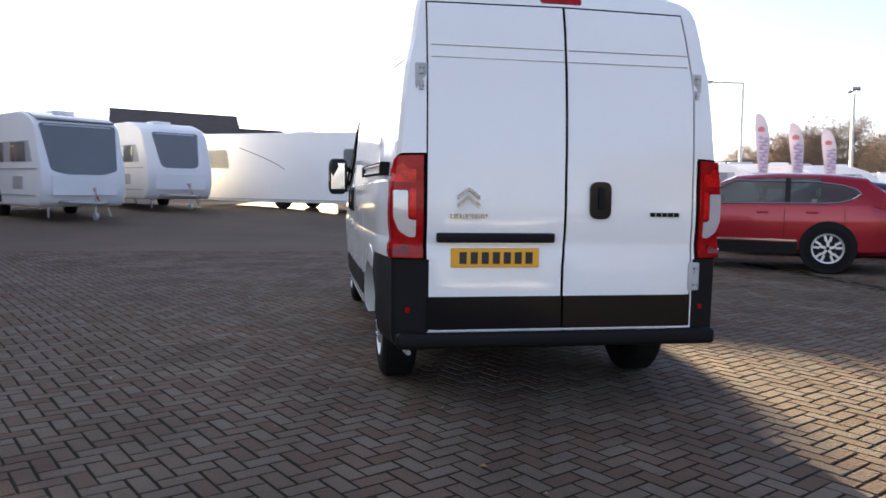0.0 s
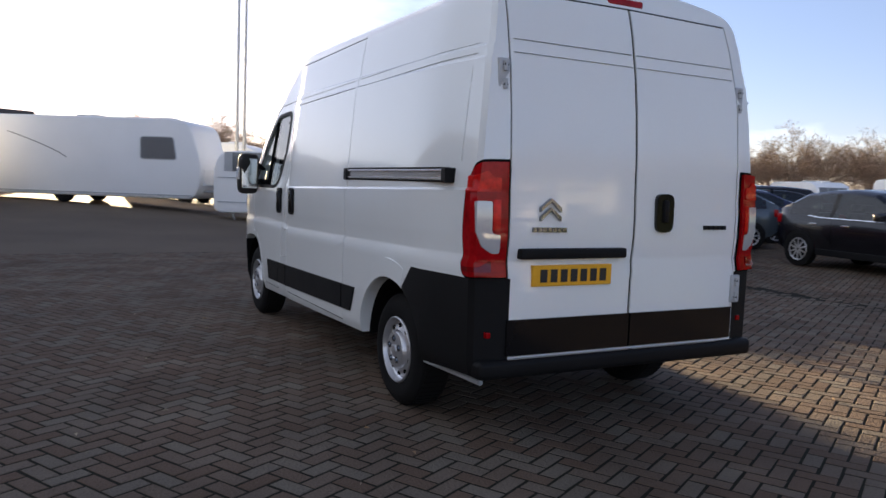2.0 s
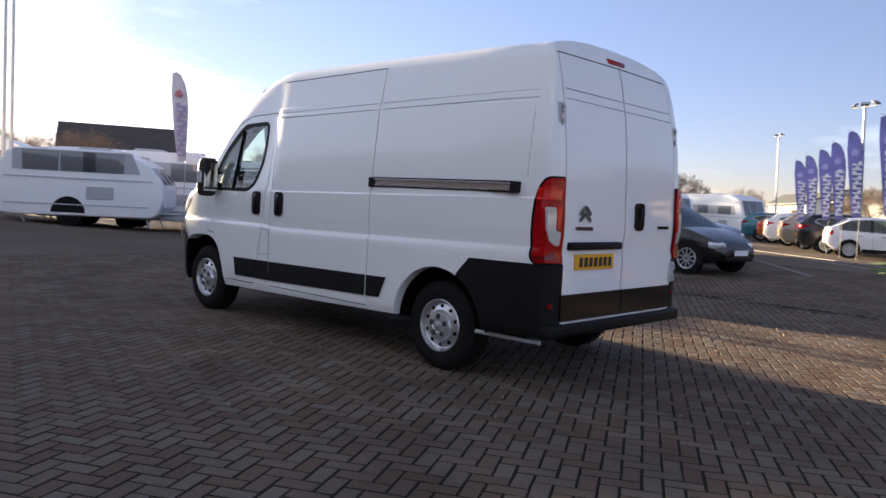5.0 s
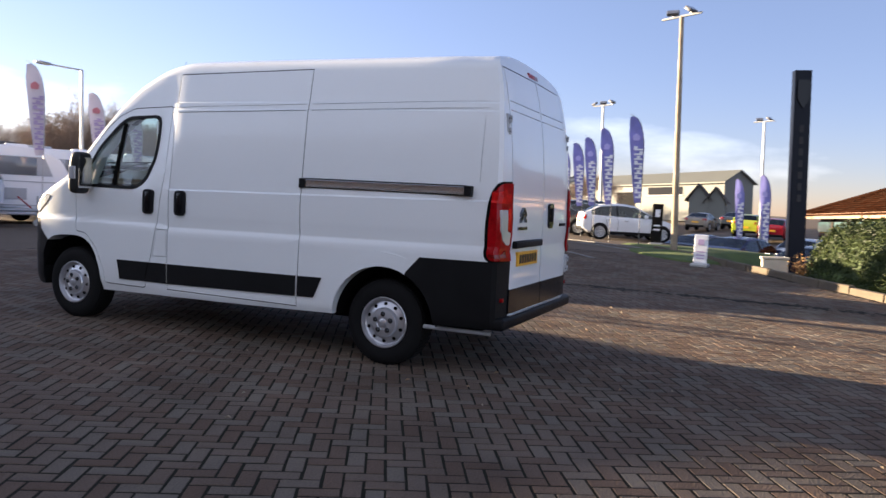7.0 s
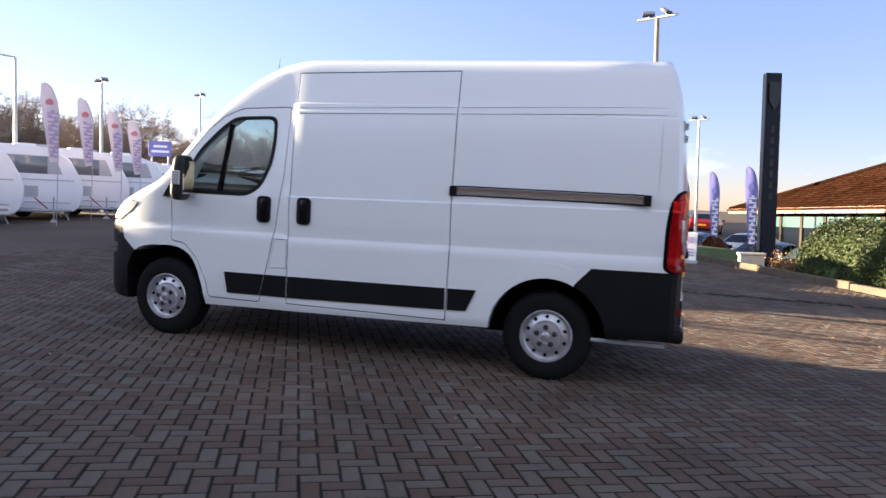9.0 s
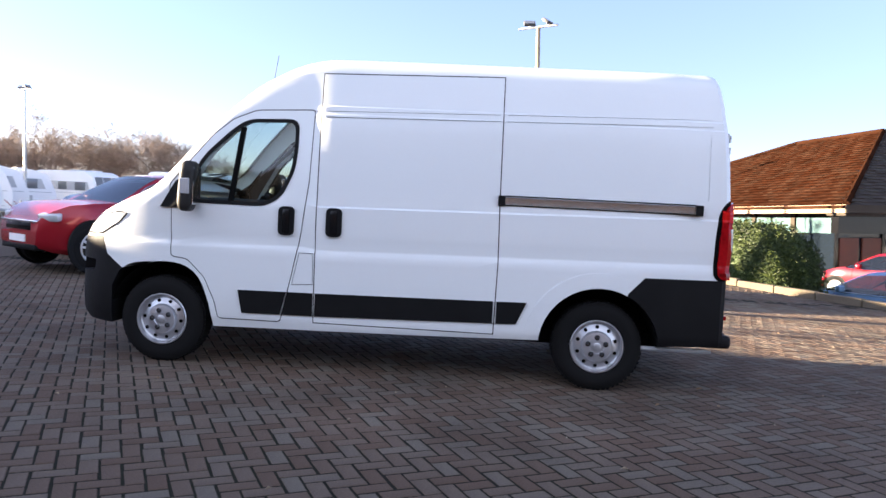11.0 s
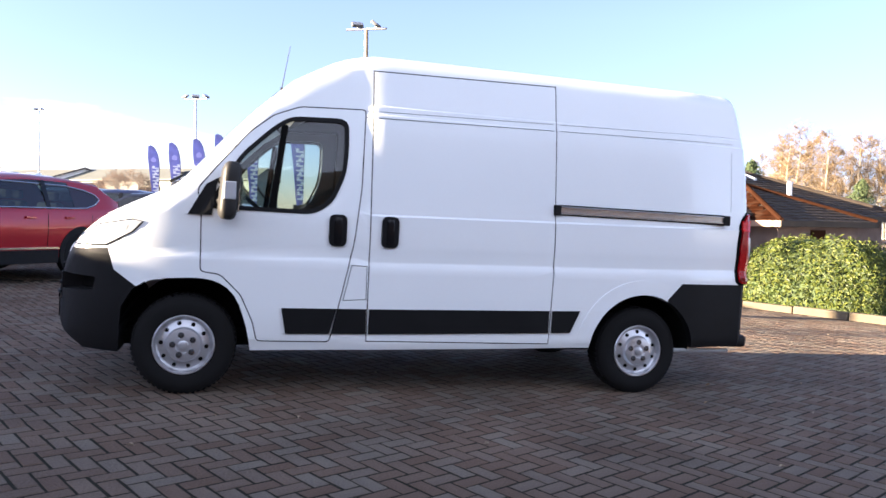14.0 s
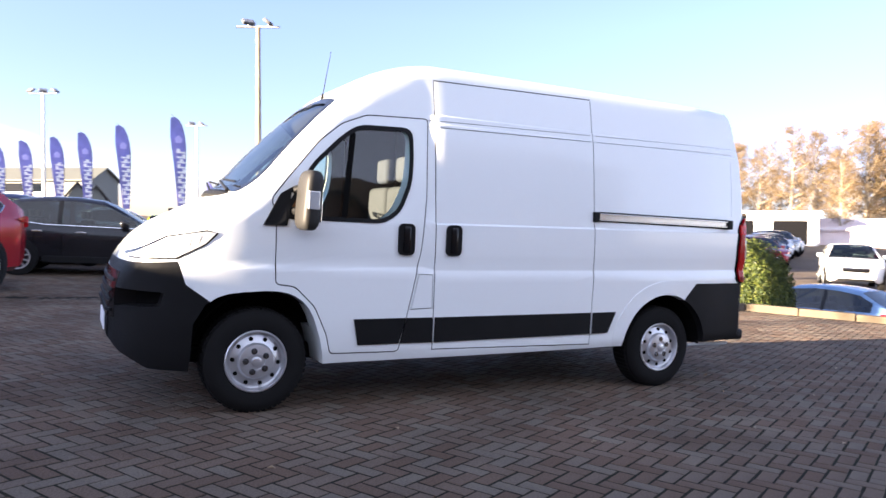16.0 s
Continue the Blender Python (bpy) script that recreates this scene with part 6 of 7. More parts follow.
def build_yard_sign(x, y, low, top):
    """A wide panel held up on two posts."""
    z0 = land(x, y)
    sign = thing("yard_sign", upright(pose(x, y, z0, 0, 0, -50)), "purple sign board on two posts at the caravan yard", "sign")
    for px in (-0.42, 0.42):
        part("post", box(B(), px - 0.05, px + 0.05, 0.03, 0.11, 0, low - z0 + 0.1, 0.008), M_GALV, sign)
    panel = part("panel", box(B(), -0.60, 0.60, -0.03, 0.03, low - z0, top - z0, 0.012), M_PURPLE, sign)
    for k in range(2):
        z = low - z0 + (top - low) * (0.25 + 0.33 * k)
        part("lettering_bar", box(B(), -0.45 + 0.1 * k, 0.45 - 0.1 * k, -0.036, -0.028, z, z + 0.12), M_LETTERWHITE, panel)
    return sign


build_yard_sign(28.19, 25.93, 2.66, 3.48)

# ---- kerb, bank and hedges ----
def make_bank():
    bm = B()
    rows = []
    for i in range(60):
        s = -22 + 0.72 * i
        rows.append([bm.verts.new((*along(s, d), (0.10 if d < 0.5 else land(*along(s, d)) + 0.06) - (0.0 if d > 0.2 else 0.03))) for d in (0.14, 0.5, 1.2, 2.2, 3.2, 4.2)])
    for a, b in zip(rows, rows[1:]):
        for j in range(5):
            bm.faces.new((a[j], b[j], b[j + 1], a[j + 1]))
    return solo("verge", bm, M_GRASS, "rough green grass bank behind the kerb", "grass", kind="structure", smooth=True)


make_bank()
bm = B()
# a low crowned island, rounded in plan
rings = []
for k in range(9):
    q = k / 8
    rings.append([bm.verts.new((*p, land(*p) + 0.02 + 0.10 * math.sin(1.5 * (1 - q)) - (0.12 if k == 8 else 0))) for p in (along(14.9 + 2.5 * q * math.copysign(abs(math.cos(a)) ** 0.8, math.cos(a)), -0.2 + 1.05 * q * math.sin(a)) for a in (2 * math.pi * u / 40 for u in range(40)))])
for a, b in zip(rings, rings[1:]):
    for u in range(40):
        bm.faces.new((a[u], b[u], b[(u + 1) % 40], a[(u + 1) % 40]))
bmesh.ops.remove_doubles(bm, verts=bm.verts[:], dist=0.001)
solo("verge", bm, M_GRASS, "bright green grass island round the mast", "grass", kind="structure")


def leaf_bm(bm, p, n, size, rnd):
    """A bent leaf of four triangles."""
    t = n.orthogonal().normalized()
    t = Matrix.Rotation(rnd.uniform(0, 6.28), 3, n) @ t
    b = n.cross(t)
    w = size * rnd.uniform(0.36, 0.5)
    tip, root = p + t * size, p - t * size * 0.2
    l, r = p + b * w * 0.5 + t * size * 0.35 + n * 0.012, p - b * w * 0.5 + t * size * 0.35 + n * 0.012
    vs = [bm.verts.new(q) for q in (root, r, tip, l)]
    bm.faces.new((vs[0], vs[1], vs[2]))
    bm.faces.new((vs[0], vs[2], vs[3]))


def build_hedge(s0, s1, d0, d1, high, seed, label, leaf=M_LEAF):
    rnd = random.Random(seed)
    hedge = thing("hedge", pose(*along((s0 + s1) / 2, (d0 + d1) / 2), 0.0, 0, 0, 30), label, "hedge")
    a, b = (s1 - s0) / 2, (d1 - d0) / 2
    def surf(u, w):
        # a loaf: boxy in plan, domed on top
        cu, su, cw, sw = math.cos(u), math.sin(u), math.cos(w), math.sin(w)
        r = 1.05 * cw ** 0.68
        wob = 1 + 0.045 * math.sin(5 * u + 2 * w + seed) + 0.03 * math.sin(11 * u + 3 + 5 * w)
        return Vector((math.copysign(abs(cu) ** 0.9, cu) * a * r, math.copysign(abs(su) ** 0.9, su) * b * r, -0.5 + (high + 0.5) * sw ** 0.8)) * wob
    core = B()
    grid = [[core.verts.new(surf(2 * math.pi * i / 48, 0.02 + 1.54 * j / 14) * 0.93) for i in range(48)] for j in range(15)]
    for j in range(14):
        for i in range(48):
            core.faces.new((grid[j][i], grid[j][(i + 1) % 48], grid[j + 1][(i + 1) % 48], grid[j + 1][i]))
    part("inner_growth", core, M_CONIFER, hedge, "dark inner growth", smooth=True)
    leaves = B()
    for _ in range(21000):
        u, w = rnd.uniform(0, 2 * math.pi), math.asin(rnd.uniform(0.05, 1) ** 1.1)
        p = surf(u, w)
        e = 0.02
        n = (surf(u + e, w) - surf(u - e, w)).cross(surf(u, min(1.55, w + e)) - surf(u, max(0.02, w - e)))
        if n.length < 1e-8:
            n = Vector((0, 0, 1))
        n = (n.normalized() + Vector((rnd.gauss(0, 0.36), rnd.gauss(0, 0.36), rnd.gauss(0.1, 0.36)))).normalized()
        leaf_bm(leaves, p * rnd.uniform(0.91, 1.015), n, rnd.uniform(0.045, 0.085), rnd)
    tagged(part("leaves", leaves, leaf, hedge, "glossy green laurel leaves"), kind="stuff")
    return hedge


build_hedge(1.75, 5.0, 0.45, 2.7, 1.36, 1, "clipped rounded laurel hedge with glossy leaves")
build_hedge(7.2, 10.6, 0.45, 2.4, 1.36, 2, "long clipped dark green laurel hedge with glossy leaves", M_LEAFDARK)

# ---- the showroom ----
def roof_tiles(parent, corners, material, name="roof", course=0.34, wide=0.33, label=""):
    """Lapped tiles on a flat roof face: corners are eave left, eave right, then the top going back."""
    e0, e1 = Vector(corners[0]), Vector(corners[1])
    u = (e1 - e0).normalized()
    n = u.cross(Vector(corners[2]) - e0).normalized()
    if n.z < 0:
        n = -n
    v = n.cross(u).normalized()
    if v.z < 0:
        v = -v
    poly = [((Vector(c) - e0).dot(u), (Vector(c) - e0).dot(v)) for c in corners]
    def inside(x, y):
        hit = False
        for (xa, ya), (xb, yb) in zip(poly, poly[1:] + poly[:1]):
            if (ya > y) != (yb > y) and x < (xb - xa) * (y - ya) / (yb - ya) + xa:
                hit = not hit
        return hit
    verts, faces = [], []
    vmax = max(p[1] for p in poly)
    umin, umax = min(p[0] for p in poly), max(p[0] for p in poly)
    j = 0
    while j * course < vmax:
        y0 = j * course
        k = 0
        while umin + k * wide < umax:
            x0 = umin + (k - 0.5 * (j % 2)) * wide
            if inside(x0 + wide / 2, y0 + course / 2):
                base = len(verts)
                lift = 0.035 + 0.006 * ((k * 7 + j * 13) % 5)
                for dx, dy, dz in ((0.004, -0.02, 0.0), (wide - 0.004, -0.02, 0.0), (wide - 0.004, -0.02, lift), (0.004, -0.02, lift), (wide - 0.004, course + 0.02, 0.012), (0.004, course + 0.02, 0.012)):
                    verts.append(tuple(e0 + u * (x0 + dx) + v * (y0 + dy) + n * dz))
                faces += [(base, base + 1, base + 2, base + 3), (base + 3, base + 2, base + 4, base + 5)]
            k += 1
        j += 1
    me = bpy.data.meshes.new(name)
    me.from_pydata(verts, [], faces)
    ob = part_mesh(name, me, material, parent, label)
    return tagged(ob, kind="stuff")


def build_showroom():
    u, w = Vector((0.9659, 0.2588, 0)), Vector((0.2588, -0.9659, 0))     # along the lit side, along the shaded side
    o = Vector((18.2, -10.2, 0))
    eye = Matrix.Translation((-6.5, 1.5, 1.33))
    house = thing("showroom", eye @ PLUMB @ eye.inverted(), "low brown-brick showroom with a tiled hipped roof", "building")
    EZ, RZ, GZ = 1.88, 5.5, -3.0
    def at(a, b, z):
        p = o + u * a + w * b
        return (p.x, p.y, z)
    A, Bl = 24.0, 18.0
    def slab(name, a0, a1, b0, b1, z0, z1, material, label="", parent=house):
        bm = B()
        vs = [bm.verts.new(at(a, b, z)) for a in (a0, a1) for b in (b0, b1) for z in (z0, z1)]
        for f in ((0, 1, 3, 2), (4, 6, 7, 5), (0, 4, 5, 1), (2, 3, 7, 6), (0, 2, 6, 4), (1, 5, 7, 3)):
            bm.faces.new([vs[i] for i in f])
        bmesh.ops.recalc_face_normals(bm, faces=bm.faces[:])
        return part(name, bm, material, parent, label)
    slab("wall", 0.9, A - 0.9, 0.9, Bl - 0.9, GZ, EZ + 0.05, M_BUFFBRICK, "brown brick wall")
    # hipped roof
    half = Bl / 2
    r0, r1 = at(half, half, RZ), at(A - half, half, RZ)
    c00, cA0, cAB, c0B = at(0, 0, EZ), at(A, 0, EZ), at(A, Bl, EZ), at(0, Bl, EZ)
    deck = B()
    vs = [deck.verts.new(p) for p in (c00, cA0, cAB, c0B, r0, r1)]
    for f in ((0, 1, 5, 4), (1, 2, 5), (2, 3, 4, 5), (3, 0, 4), (3, 2, 1, 0)):
        deck.faces.new([vs[i] for i in f])
    bmesh.ops.recalc_face_normals(deck, faces=deck.faces[:])
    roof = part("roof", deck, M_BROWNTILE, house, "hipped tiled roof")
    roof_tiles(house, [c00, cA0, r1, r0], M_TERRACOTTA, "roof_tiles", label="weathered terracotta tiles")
    # the same tile, its shade put into the colour along with the moss
    roof_tiles(house, [c0B, c00, r0], M_BROWNTILE, "roof_tiles", label="mossy tiles in a brown darkened for the shaded slope")
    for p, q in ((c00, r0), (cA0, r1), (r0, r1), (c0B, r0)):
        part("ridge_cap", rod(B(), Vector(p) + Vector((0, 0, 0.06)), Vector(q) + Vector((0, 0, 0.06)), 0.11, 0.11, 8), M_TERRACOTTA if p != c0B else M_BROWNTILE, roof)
    # one fascia: pinkish where the sun falls, painted dark on the shaded side
    slab("fascia", -0.03, A, -0.06, 0.0, EZ - 0.22, EZ + 0.05, M_FASCIA, "pinkish fascia board in its lit colour")
    slab("fascia", -0.06, 0.0, -0.03, Bl, EZ - 0.22, EZ + 0.05, M_BROWNTILE, "fascia board darkened for the shaded side")
    slab("gutter", -0.05, A, -0.16, -0.065, EZ - 0.06, EZ + 0.03, M_TERRACOTTA)
    # glazing of the lit side
    for k in range(9):
        a = 1.4 + 2.45 * k
        win = slab("window", a, a + 2.1, 0.82, 0.92, -0.6, EZ - 0.35, M_DARKGLASS, "showroom window")
        slab("frame", a, a + 2.1, 0.78, 0.86, EZ - 0.9, EZ - 0.35, M_TEALPANEL, "pale green glazing panel", win)
        slab("post", a - 0.3, a - 0.05, 0.74, 0.86, GZ, EZ - 0.2, M_BROWNTILE, "", house)
    # shaded side: white portal and openings
    slab("glazing", 0.74, 0.915, 0.2, 2.85, GZ, 1.0, M_DARKGLASS, "dark showroom glazing")
    for b in (0.35, 1.2):
        slab("door_panel", 0.66, 0.735, b, b + 0.7, GZ, 0.85, M_REDBROWN, "red-brown timber panel")
    for b in (0.2, 1.95, 2.75):
        slab("mullion", 0.66, 0.73, b, b + 0.09, GZ, 1.0, M_GLOSSBLACK, "black glazing post")
    slab("notice_board", 0.7, 0.91, 2.9, 4.35, GZ, 0.9, M_CREAM, "cream wall panel with notices")
    for b, z in ((3.05, 0.45), (3.42, 0.45), (3.05, 0.1), (3.42, 0.1), (3.2, -0.25)):
        slab("notice", 0.66, 0.695, b, b + 0.24, z, z + 0.24, M_INK, "dark notice")
    slab("portal", 0.55, 0.92, 4.4, 6.0, GZ, 1.0, M_WHITEWALL, "white rendered entrance surround")
    slab("doorway", 0.50, 0.60, 4.7, 5.75, GZ, 0.68, M_DARKGLASS, "dark glazed entrance")
    slab("fascia_sign", 0.45, 0.555, 2.6, 4.3, 1.02, EZ - 0.45, M_NAVY, "dark blue fascia sign")
    # black slab over the brick stands in for the shade under the eaves
    slab("fascia_band", 0.56, 0.92, 0.2, 6.0, 1.0, EZ - 0.31, M_GLOSSBLACK, "dark band standing in for shade under the eaves")
    slab("soffit", 0.0, 0.9, 0.0, 6.05, EZ - 0.30, EZ - 0.24, M_BROWNTILE, "dark timber soffit")
    # the projecting wing
    b0, b1, out, rz = 6.1, 12.3, -1.7, 3.2
    slab("wing_wall", out + 0.5, 0.95, b0 + 0.5, b1 - 0.5, GZ, EZ - 0.35, M_BUFFBRICK, "brown brick wing wall")
    slab("panel", out + 0.44, out + 0.5, b0 + 2.5, b0 + 3.4, GZ, EZ - 0.6, M_TERRACOTTA, "red-brown wall panel")
    slab("panel", out + 0.44, out + 0.5, b1 - 0.75, b1 - 0.55, -0.1, 0.35, M_LETTERWHITE, "small white notice")
    ze = 1.60
    w00, w01 = at(out, b0, ze), at(out, b1, ze)
    mid_b = (b0 + b1) / 2
    run = (b1 - b0) / 2
    tip = at(2.5, mid_b, rz)
    back = at(5.2, mid_b, rz)
    k0, k1 = at(0.4, b0, ze), at(0.4, b1, ze)
    deck = B()
    vs = [deck.verts.new(p) for p in (w00, w01, tip, back, k0, k1)]
    for f in ((0, 1, 2), (0, 2, 3, 4), (1, 5, 3, 2), (0, 4, 5, 1)):
        deck.faces.new([vs[i] for i in f])
    bmesh.ops.recalc_face_normals(deck, faces=deck.faces[:])
    wing = part("wing_roof", deck, M_BROWNTILE, house, "tiled roof of the wing")
    # the wing's tiles and fascias again: lit colour on the side, shaded in front
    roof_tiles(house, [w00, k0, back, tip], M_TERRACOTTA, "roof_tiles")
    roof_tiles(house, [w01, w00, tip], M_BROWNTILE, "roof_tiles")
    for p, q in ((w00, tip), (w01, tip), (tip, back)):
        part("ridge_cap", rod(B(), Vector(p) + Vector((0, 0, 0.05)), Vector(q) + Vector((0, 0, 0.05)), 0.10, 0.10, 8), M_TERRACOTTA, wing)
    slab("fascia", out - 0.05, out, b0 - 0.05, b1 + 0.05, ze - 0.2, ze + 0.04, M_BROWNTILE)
    slab("fascia", out, 1.0, b0 - 0.05, b0, ze - 0.2, ze + 0.04, M_FASCIA, "pinkish fascia board in its lit colour")
    # roof lights and vents on the shaded slope
    nrm = Vector((RZ - EZ, 0, half)).normalized()
    for bb in (7.8, 9.6, 11.4):
        for q in (0, 0.75):
            bm = B()
            vs = []
            for (da, db, dz) in ((4.3, 0, 0), (5.75, 0, 0), (5.75, 0.17, 0), (4.3, 0.17, 0)):
                z = EZ + (RZ - EZ) * da / half
                vs.append(Vector(at(da, bb + q + db, z)) + Vector((0, 0, 0.09)))
            lo = [bm.verts.new(p - Vector((0, 0, 0.1))) for p in vs]
            hi = [bm.verts.new(p + Vector((0, 0, 0.05))) for p in vs]
            bm.faces.new(hi)
            for i in range(4):
                bm.faces.new((lo[i], lo[(i + 1) % 4], hi[(i + 1) % 4], hi[i]))
            bmesh.ops.recalc_face_normals(bm, faces=bm.faces[:])
            part("roof_light", bm, M_CVNPALE, house, "pale framed roof light")
    for a, b in ((6.2, 8.6), (2.4, 12.2)):
        z = EZ + (RZ - EZ) * a / half
        part("vent_pipe", rod(B(), at(a, b, z - 0.1), at(a, b, z + 0.65), 0.12, 0.12, 10), M_CVNPALE, house, "pale vent pipe")
    return house


build_car("hatch", P_RED, "red hatchback beside the showroom", heading(16.4, -10.9, 50, -0.80), "parked cars", 7)
M_REDBROWN = mat("red_brown_timber", (0.10, 0.030, 0.014), 0.6, vary=0.3, scale=3)
M_TEALPANEL = mat("glazing_panel", (0.08, 0.14, 0.15), 0.2, vary=0.08, scale=1, coat=0.4)
build_showroom()


def build_block(name, label, category, x, y, h, wide, deep, eave, ridge, wall_mat, roof_mat, doors=(), windows=()):
    """A simple ridged house or shed; its long front faces local -y."""
    z0 = land(x, y) - 0.2
    b = thing(name, upright(pose(x, y, 0, 0, 0, -h)), label, category)
    part("wall", box(B(), -wide / 2, wide / 2, -deep / 2, deep / 2, z0, eave), wall_mat, b)
    o = 0.35
    pts = [(-deep / 2 - o, eave - 0.1), (0, ridge), (deep / 2 + o, eave - 0.1), (deep / 2 + o, eave - 0.25), (0, ridge - 0.18), (-deep / 2 - o, eave - 0.25)]
    part("roof", prism(B(), pts, "x", -wide / 2 - 0.3, wide / 2 + 0.3), roof_mat, b)
    gable = [(-deep / 2, eave - 0.02), (0, ridge - 0.2), (deep / 2, eave - 0.02)]
    part("gable", prism(B(), gable, "x", -wide / 2 + 0.01, wide / 2 - 0.01), wall_mat, b)
    for x0, x1, a, c in doors:
        d = part("door", box(B(), x0, x1, -deep / 2 - 0.05, -deep / 2 + 0.05, a, c), M_GLOSSBLACK, b, "dark opening")
    for x0, x1, a, c in windows:
        d = part("window", box(B(), x0, x1, -deep / 2 - 0.04, -deep / 2 + 0.04, a, c), M_DARKGLASS, b)
        part("sill", box(B(), x0 - 0.1, x1 + 0.1, -deep / 2 - 0.12, -deep / 2, a - 0.1, a), M_WHITEWALL, d)
    return b


M_OFFICEBRICK = mat("office_brick", (0.32, 0.17, 0.09), 0.9, vary=0.3, scale=2, bump=0.3, tint=(0.26, 0.13, 0.07))
M_SLATE = mat("slate_roof", (0.07, 0.06, 0.055), 0.85, vary=0.3, scale=1.5, bump=0.4)
M_SHED = mat("shed_cladding", (0.15, 0.155, 0.14), 0.6, 0.1, vary=0.08, scale=0.5)
M_SHEDROOF = mat("shed_roof", (0.13, 0.135, 0.12), 0.6, 0.1, vary=0.08, scale=0.5)
build_block("house", "brown two-storey house with a dark tiled roof", "house", -11.5, 55, -12, 8.5, 7, 4.4, 6.6, M_BUFFBRICK, M_SLATE, (), ((1.2, 1.9, 3.0, 4.0), (-2.6, -1.6, 2.8, 3.9), (2.6, 3.2, 3.0, 4.0)))
build_block("house", "lower brown house joined beside", "house", -5.6, 55.5, -12, 3.6, 5, 3.7, 5.5, M_BUFFBRICK, M_SLATE)
build_block("house", "distant house with a broad brown roof", "house", 26, 66, 25, 10, 8, 3.2, 6.6, M_BUFFBRICK, M_SLATE)
build_block("house", "low dark-roofed house beyond the caravans", "house", 40, 58, 40, 16, 8, 3.0, 4.2, M_BUFFBRICK, M_SLATE)
build_block("house", "white gabled house with a grey roof", "house", 102, 25, -20, 15, 9, 3.4, 5.0, M_WHITEWALL, M_SLATE)
build_block("warehouse", "long pale green-grey metal warehouse", "warehouse", 92.0, 16.5, 123, 37, 5, 4.0, 5.3, M_SHED, M_SHEDROOF, ((-14, -11, 0, 3.0), (3, 6, 0, 3.0)), ((-8, -2, 2.6, 3.5), (8, 13, 2.6, 3.5)))
build_block("workshop", "small pale workshop with a pointed gable", "building", 68.7, 3.8, 0, 3, 1.7, 2.5, 3.9, M_SHED, M_SLATE, (), ((-0.9, 0.9, 1.2, 2.1),))
build_block("workshop", "small pale workshop with a pointed gable", "building", 68.8, 2.3, 0, 3, 1.6, 2.3, 3.7, M_SHED, M_SLATE, (), ((-0.9, 0.9, 1.1, 1.9),))
# the sales office across the yard, which the van's glass and side mirror
office = build_block("sales_office", "long two-storey brown-brick sales office with wide windows", "building", -20.5, 8, 90 + 180, 40, 10, 5.6, 7.6, M_OFFICEBRICK, M_BROWNTILE, (), [(-18.5 + 4.2 * k, -15.8 + 4.2 * k, z, z + 1.3) for k in range(9) for z in (0.8, 3.7)])
build_block("garage", "white flat workshop with open bay doors", "garage", 37.6, -47.6, -40 + 180, 6.2, 4.5, 3.9, 4.05, M_WHITEWALL, M_WHITEWALL, ((-0.2, 2.3, 1.3, 3.2), (-3.0, -1.6, 1.3, 3.2)))
build_block("store_tent", "pale canvas store with a rounded roof", "tent", 34.6, -54.5, -35 + 180, 8.5, 6, 3.0, 3.75, M_PALECLOTH, M_PALECLOTH)

# ---- trees ----
def bare_tree(name, label, seed, high, spread, bark=M_BARK, twig=M_TWIG):
    rnd = random.Random(seed)
    tree = thing(name, pose(0, 0, -200), label, "tree", "trees")
    limbs, twigs, ends = B(), B(), []
    def grow(p, d, length, r, depth):
        steps = 3 if depth < 4 else 2
        for _ in range(steps):
            q = p + d * (length / steps)
            if depth < 4:
                rod(limbs if depth < 2 else twigs, p, q, r, r * 0.82, 6 if depth < 2 else 3, False)
            else:
                w = d.cross(Vector((rnd.gauss(0, 1), rnd.gauss(0, 1), 0.1))).normalized() * r
                twigs.faces.new([twigs.verts.new(v) for v in (p - w, p + w, q + w * 0.8, q - w * 0.8)])
            p, r = q, r * 0.82
            d = (d + Vector((rnd.gauss(0, 0.10), rnd.gauss(0, 0.10), rnd.gauss(0.04, 0.06)))).normalized()
            if depth >= 2:
                ends.append(p.copy())
        if depth >= 5:
            return
        n = (5, 5, 4, 4, 3)[depth]
        for k in range(n):
            a = 2 * math.pi * (k + rnd.random()) / n
            side = d.orthogonal().normalized()
            side = Matrix.Rotation(a, 3, d) @ side
            nd = (d * rnd.uniform(0.5, 0.95) + side * spread * rnd.uniform(0.5, 1.1)).normalized()
            start = p - d * (length * rnd.uniform(0, 0.55))
            grow(start, nd, length * rnd.uniform(0.55, 0.78), max(r * 0.62, 0.011), depth + 1)
    grow(Vector((0, 0, 0)), Vector((rnd.gauss(0, 0.03), rnd.gauss(0, 0.03), 1)).normalized(), high * 0.36, high * 0.020, 0)
    for p in ends[::2]:
        for _ in range(3):
            d = Vector((rnd.gauss(0, 0.6), rnd.gauss(0, 0.6), rnd.gauss(0.45, 0.4))).normalized() * rnd.uniform(0.25, 0.6)
            w = d.cross(Vector((rnd.gauss(0, 1), rnd.gauss(0, 1), 0.1))).normalized() * 0.009
            twigs.faces.new([twigs.verts.new(q) for q in (p - w, p + w, p + d)])
    part("trunk", limbs, bark, tree)
    tagged(part("twig_growth", twigs, twig, tree), kind="stuff")
    return tree


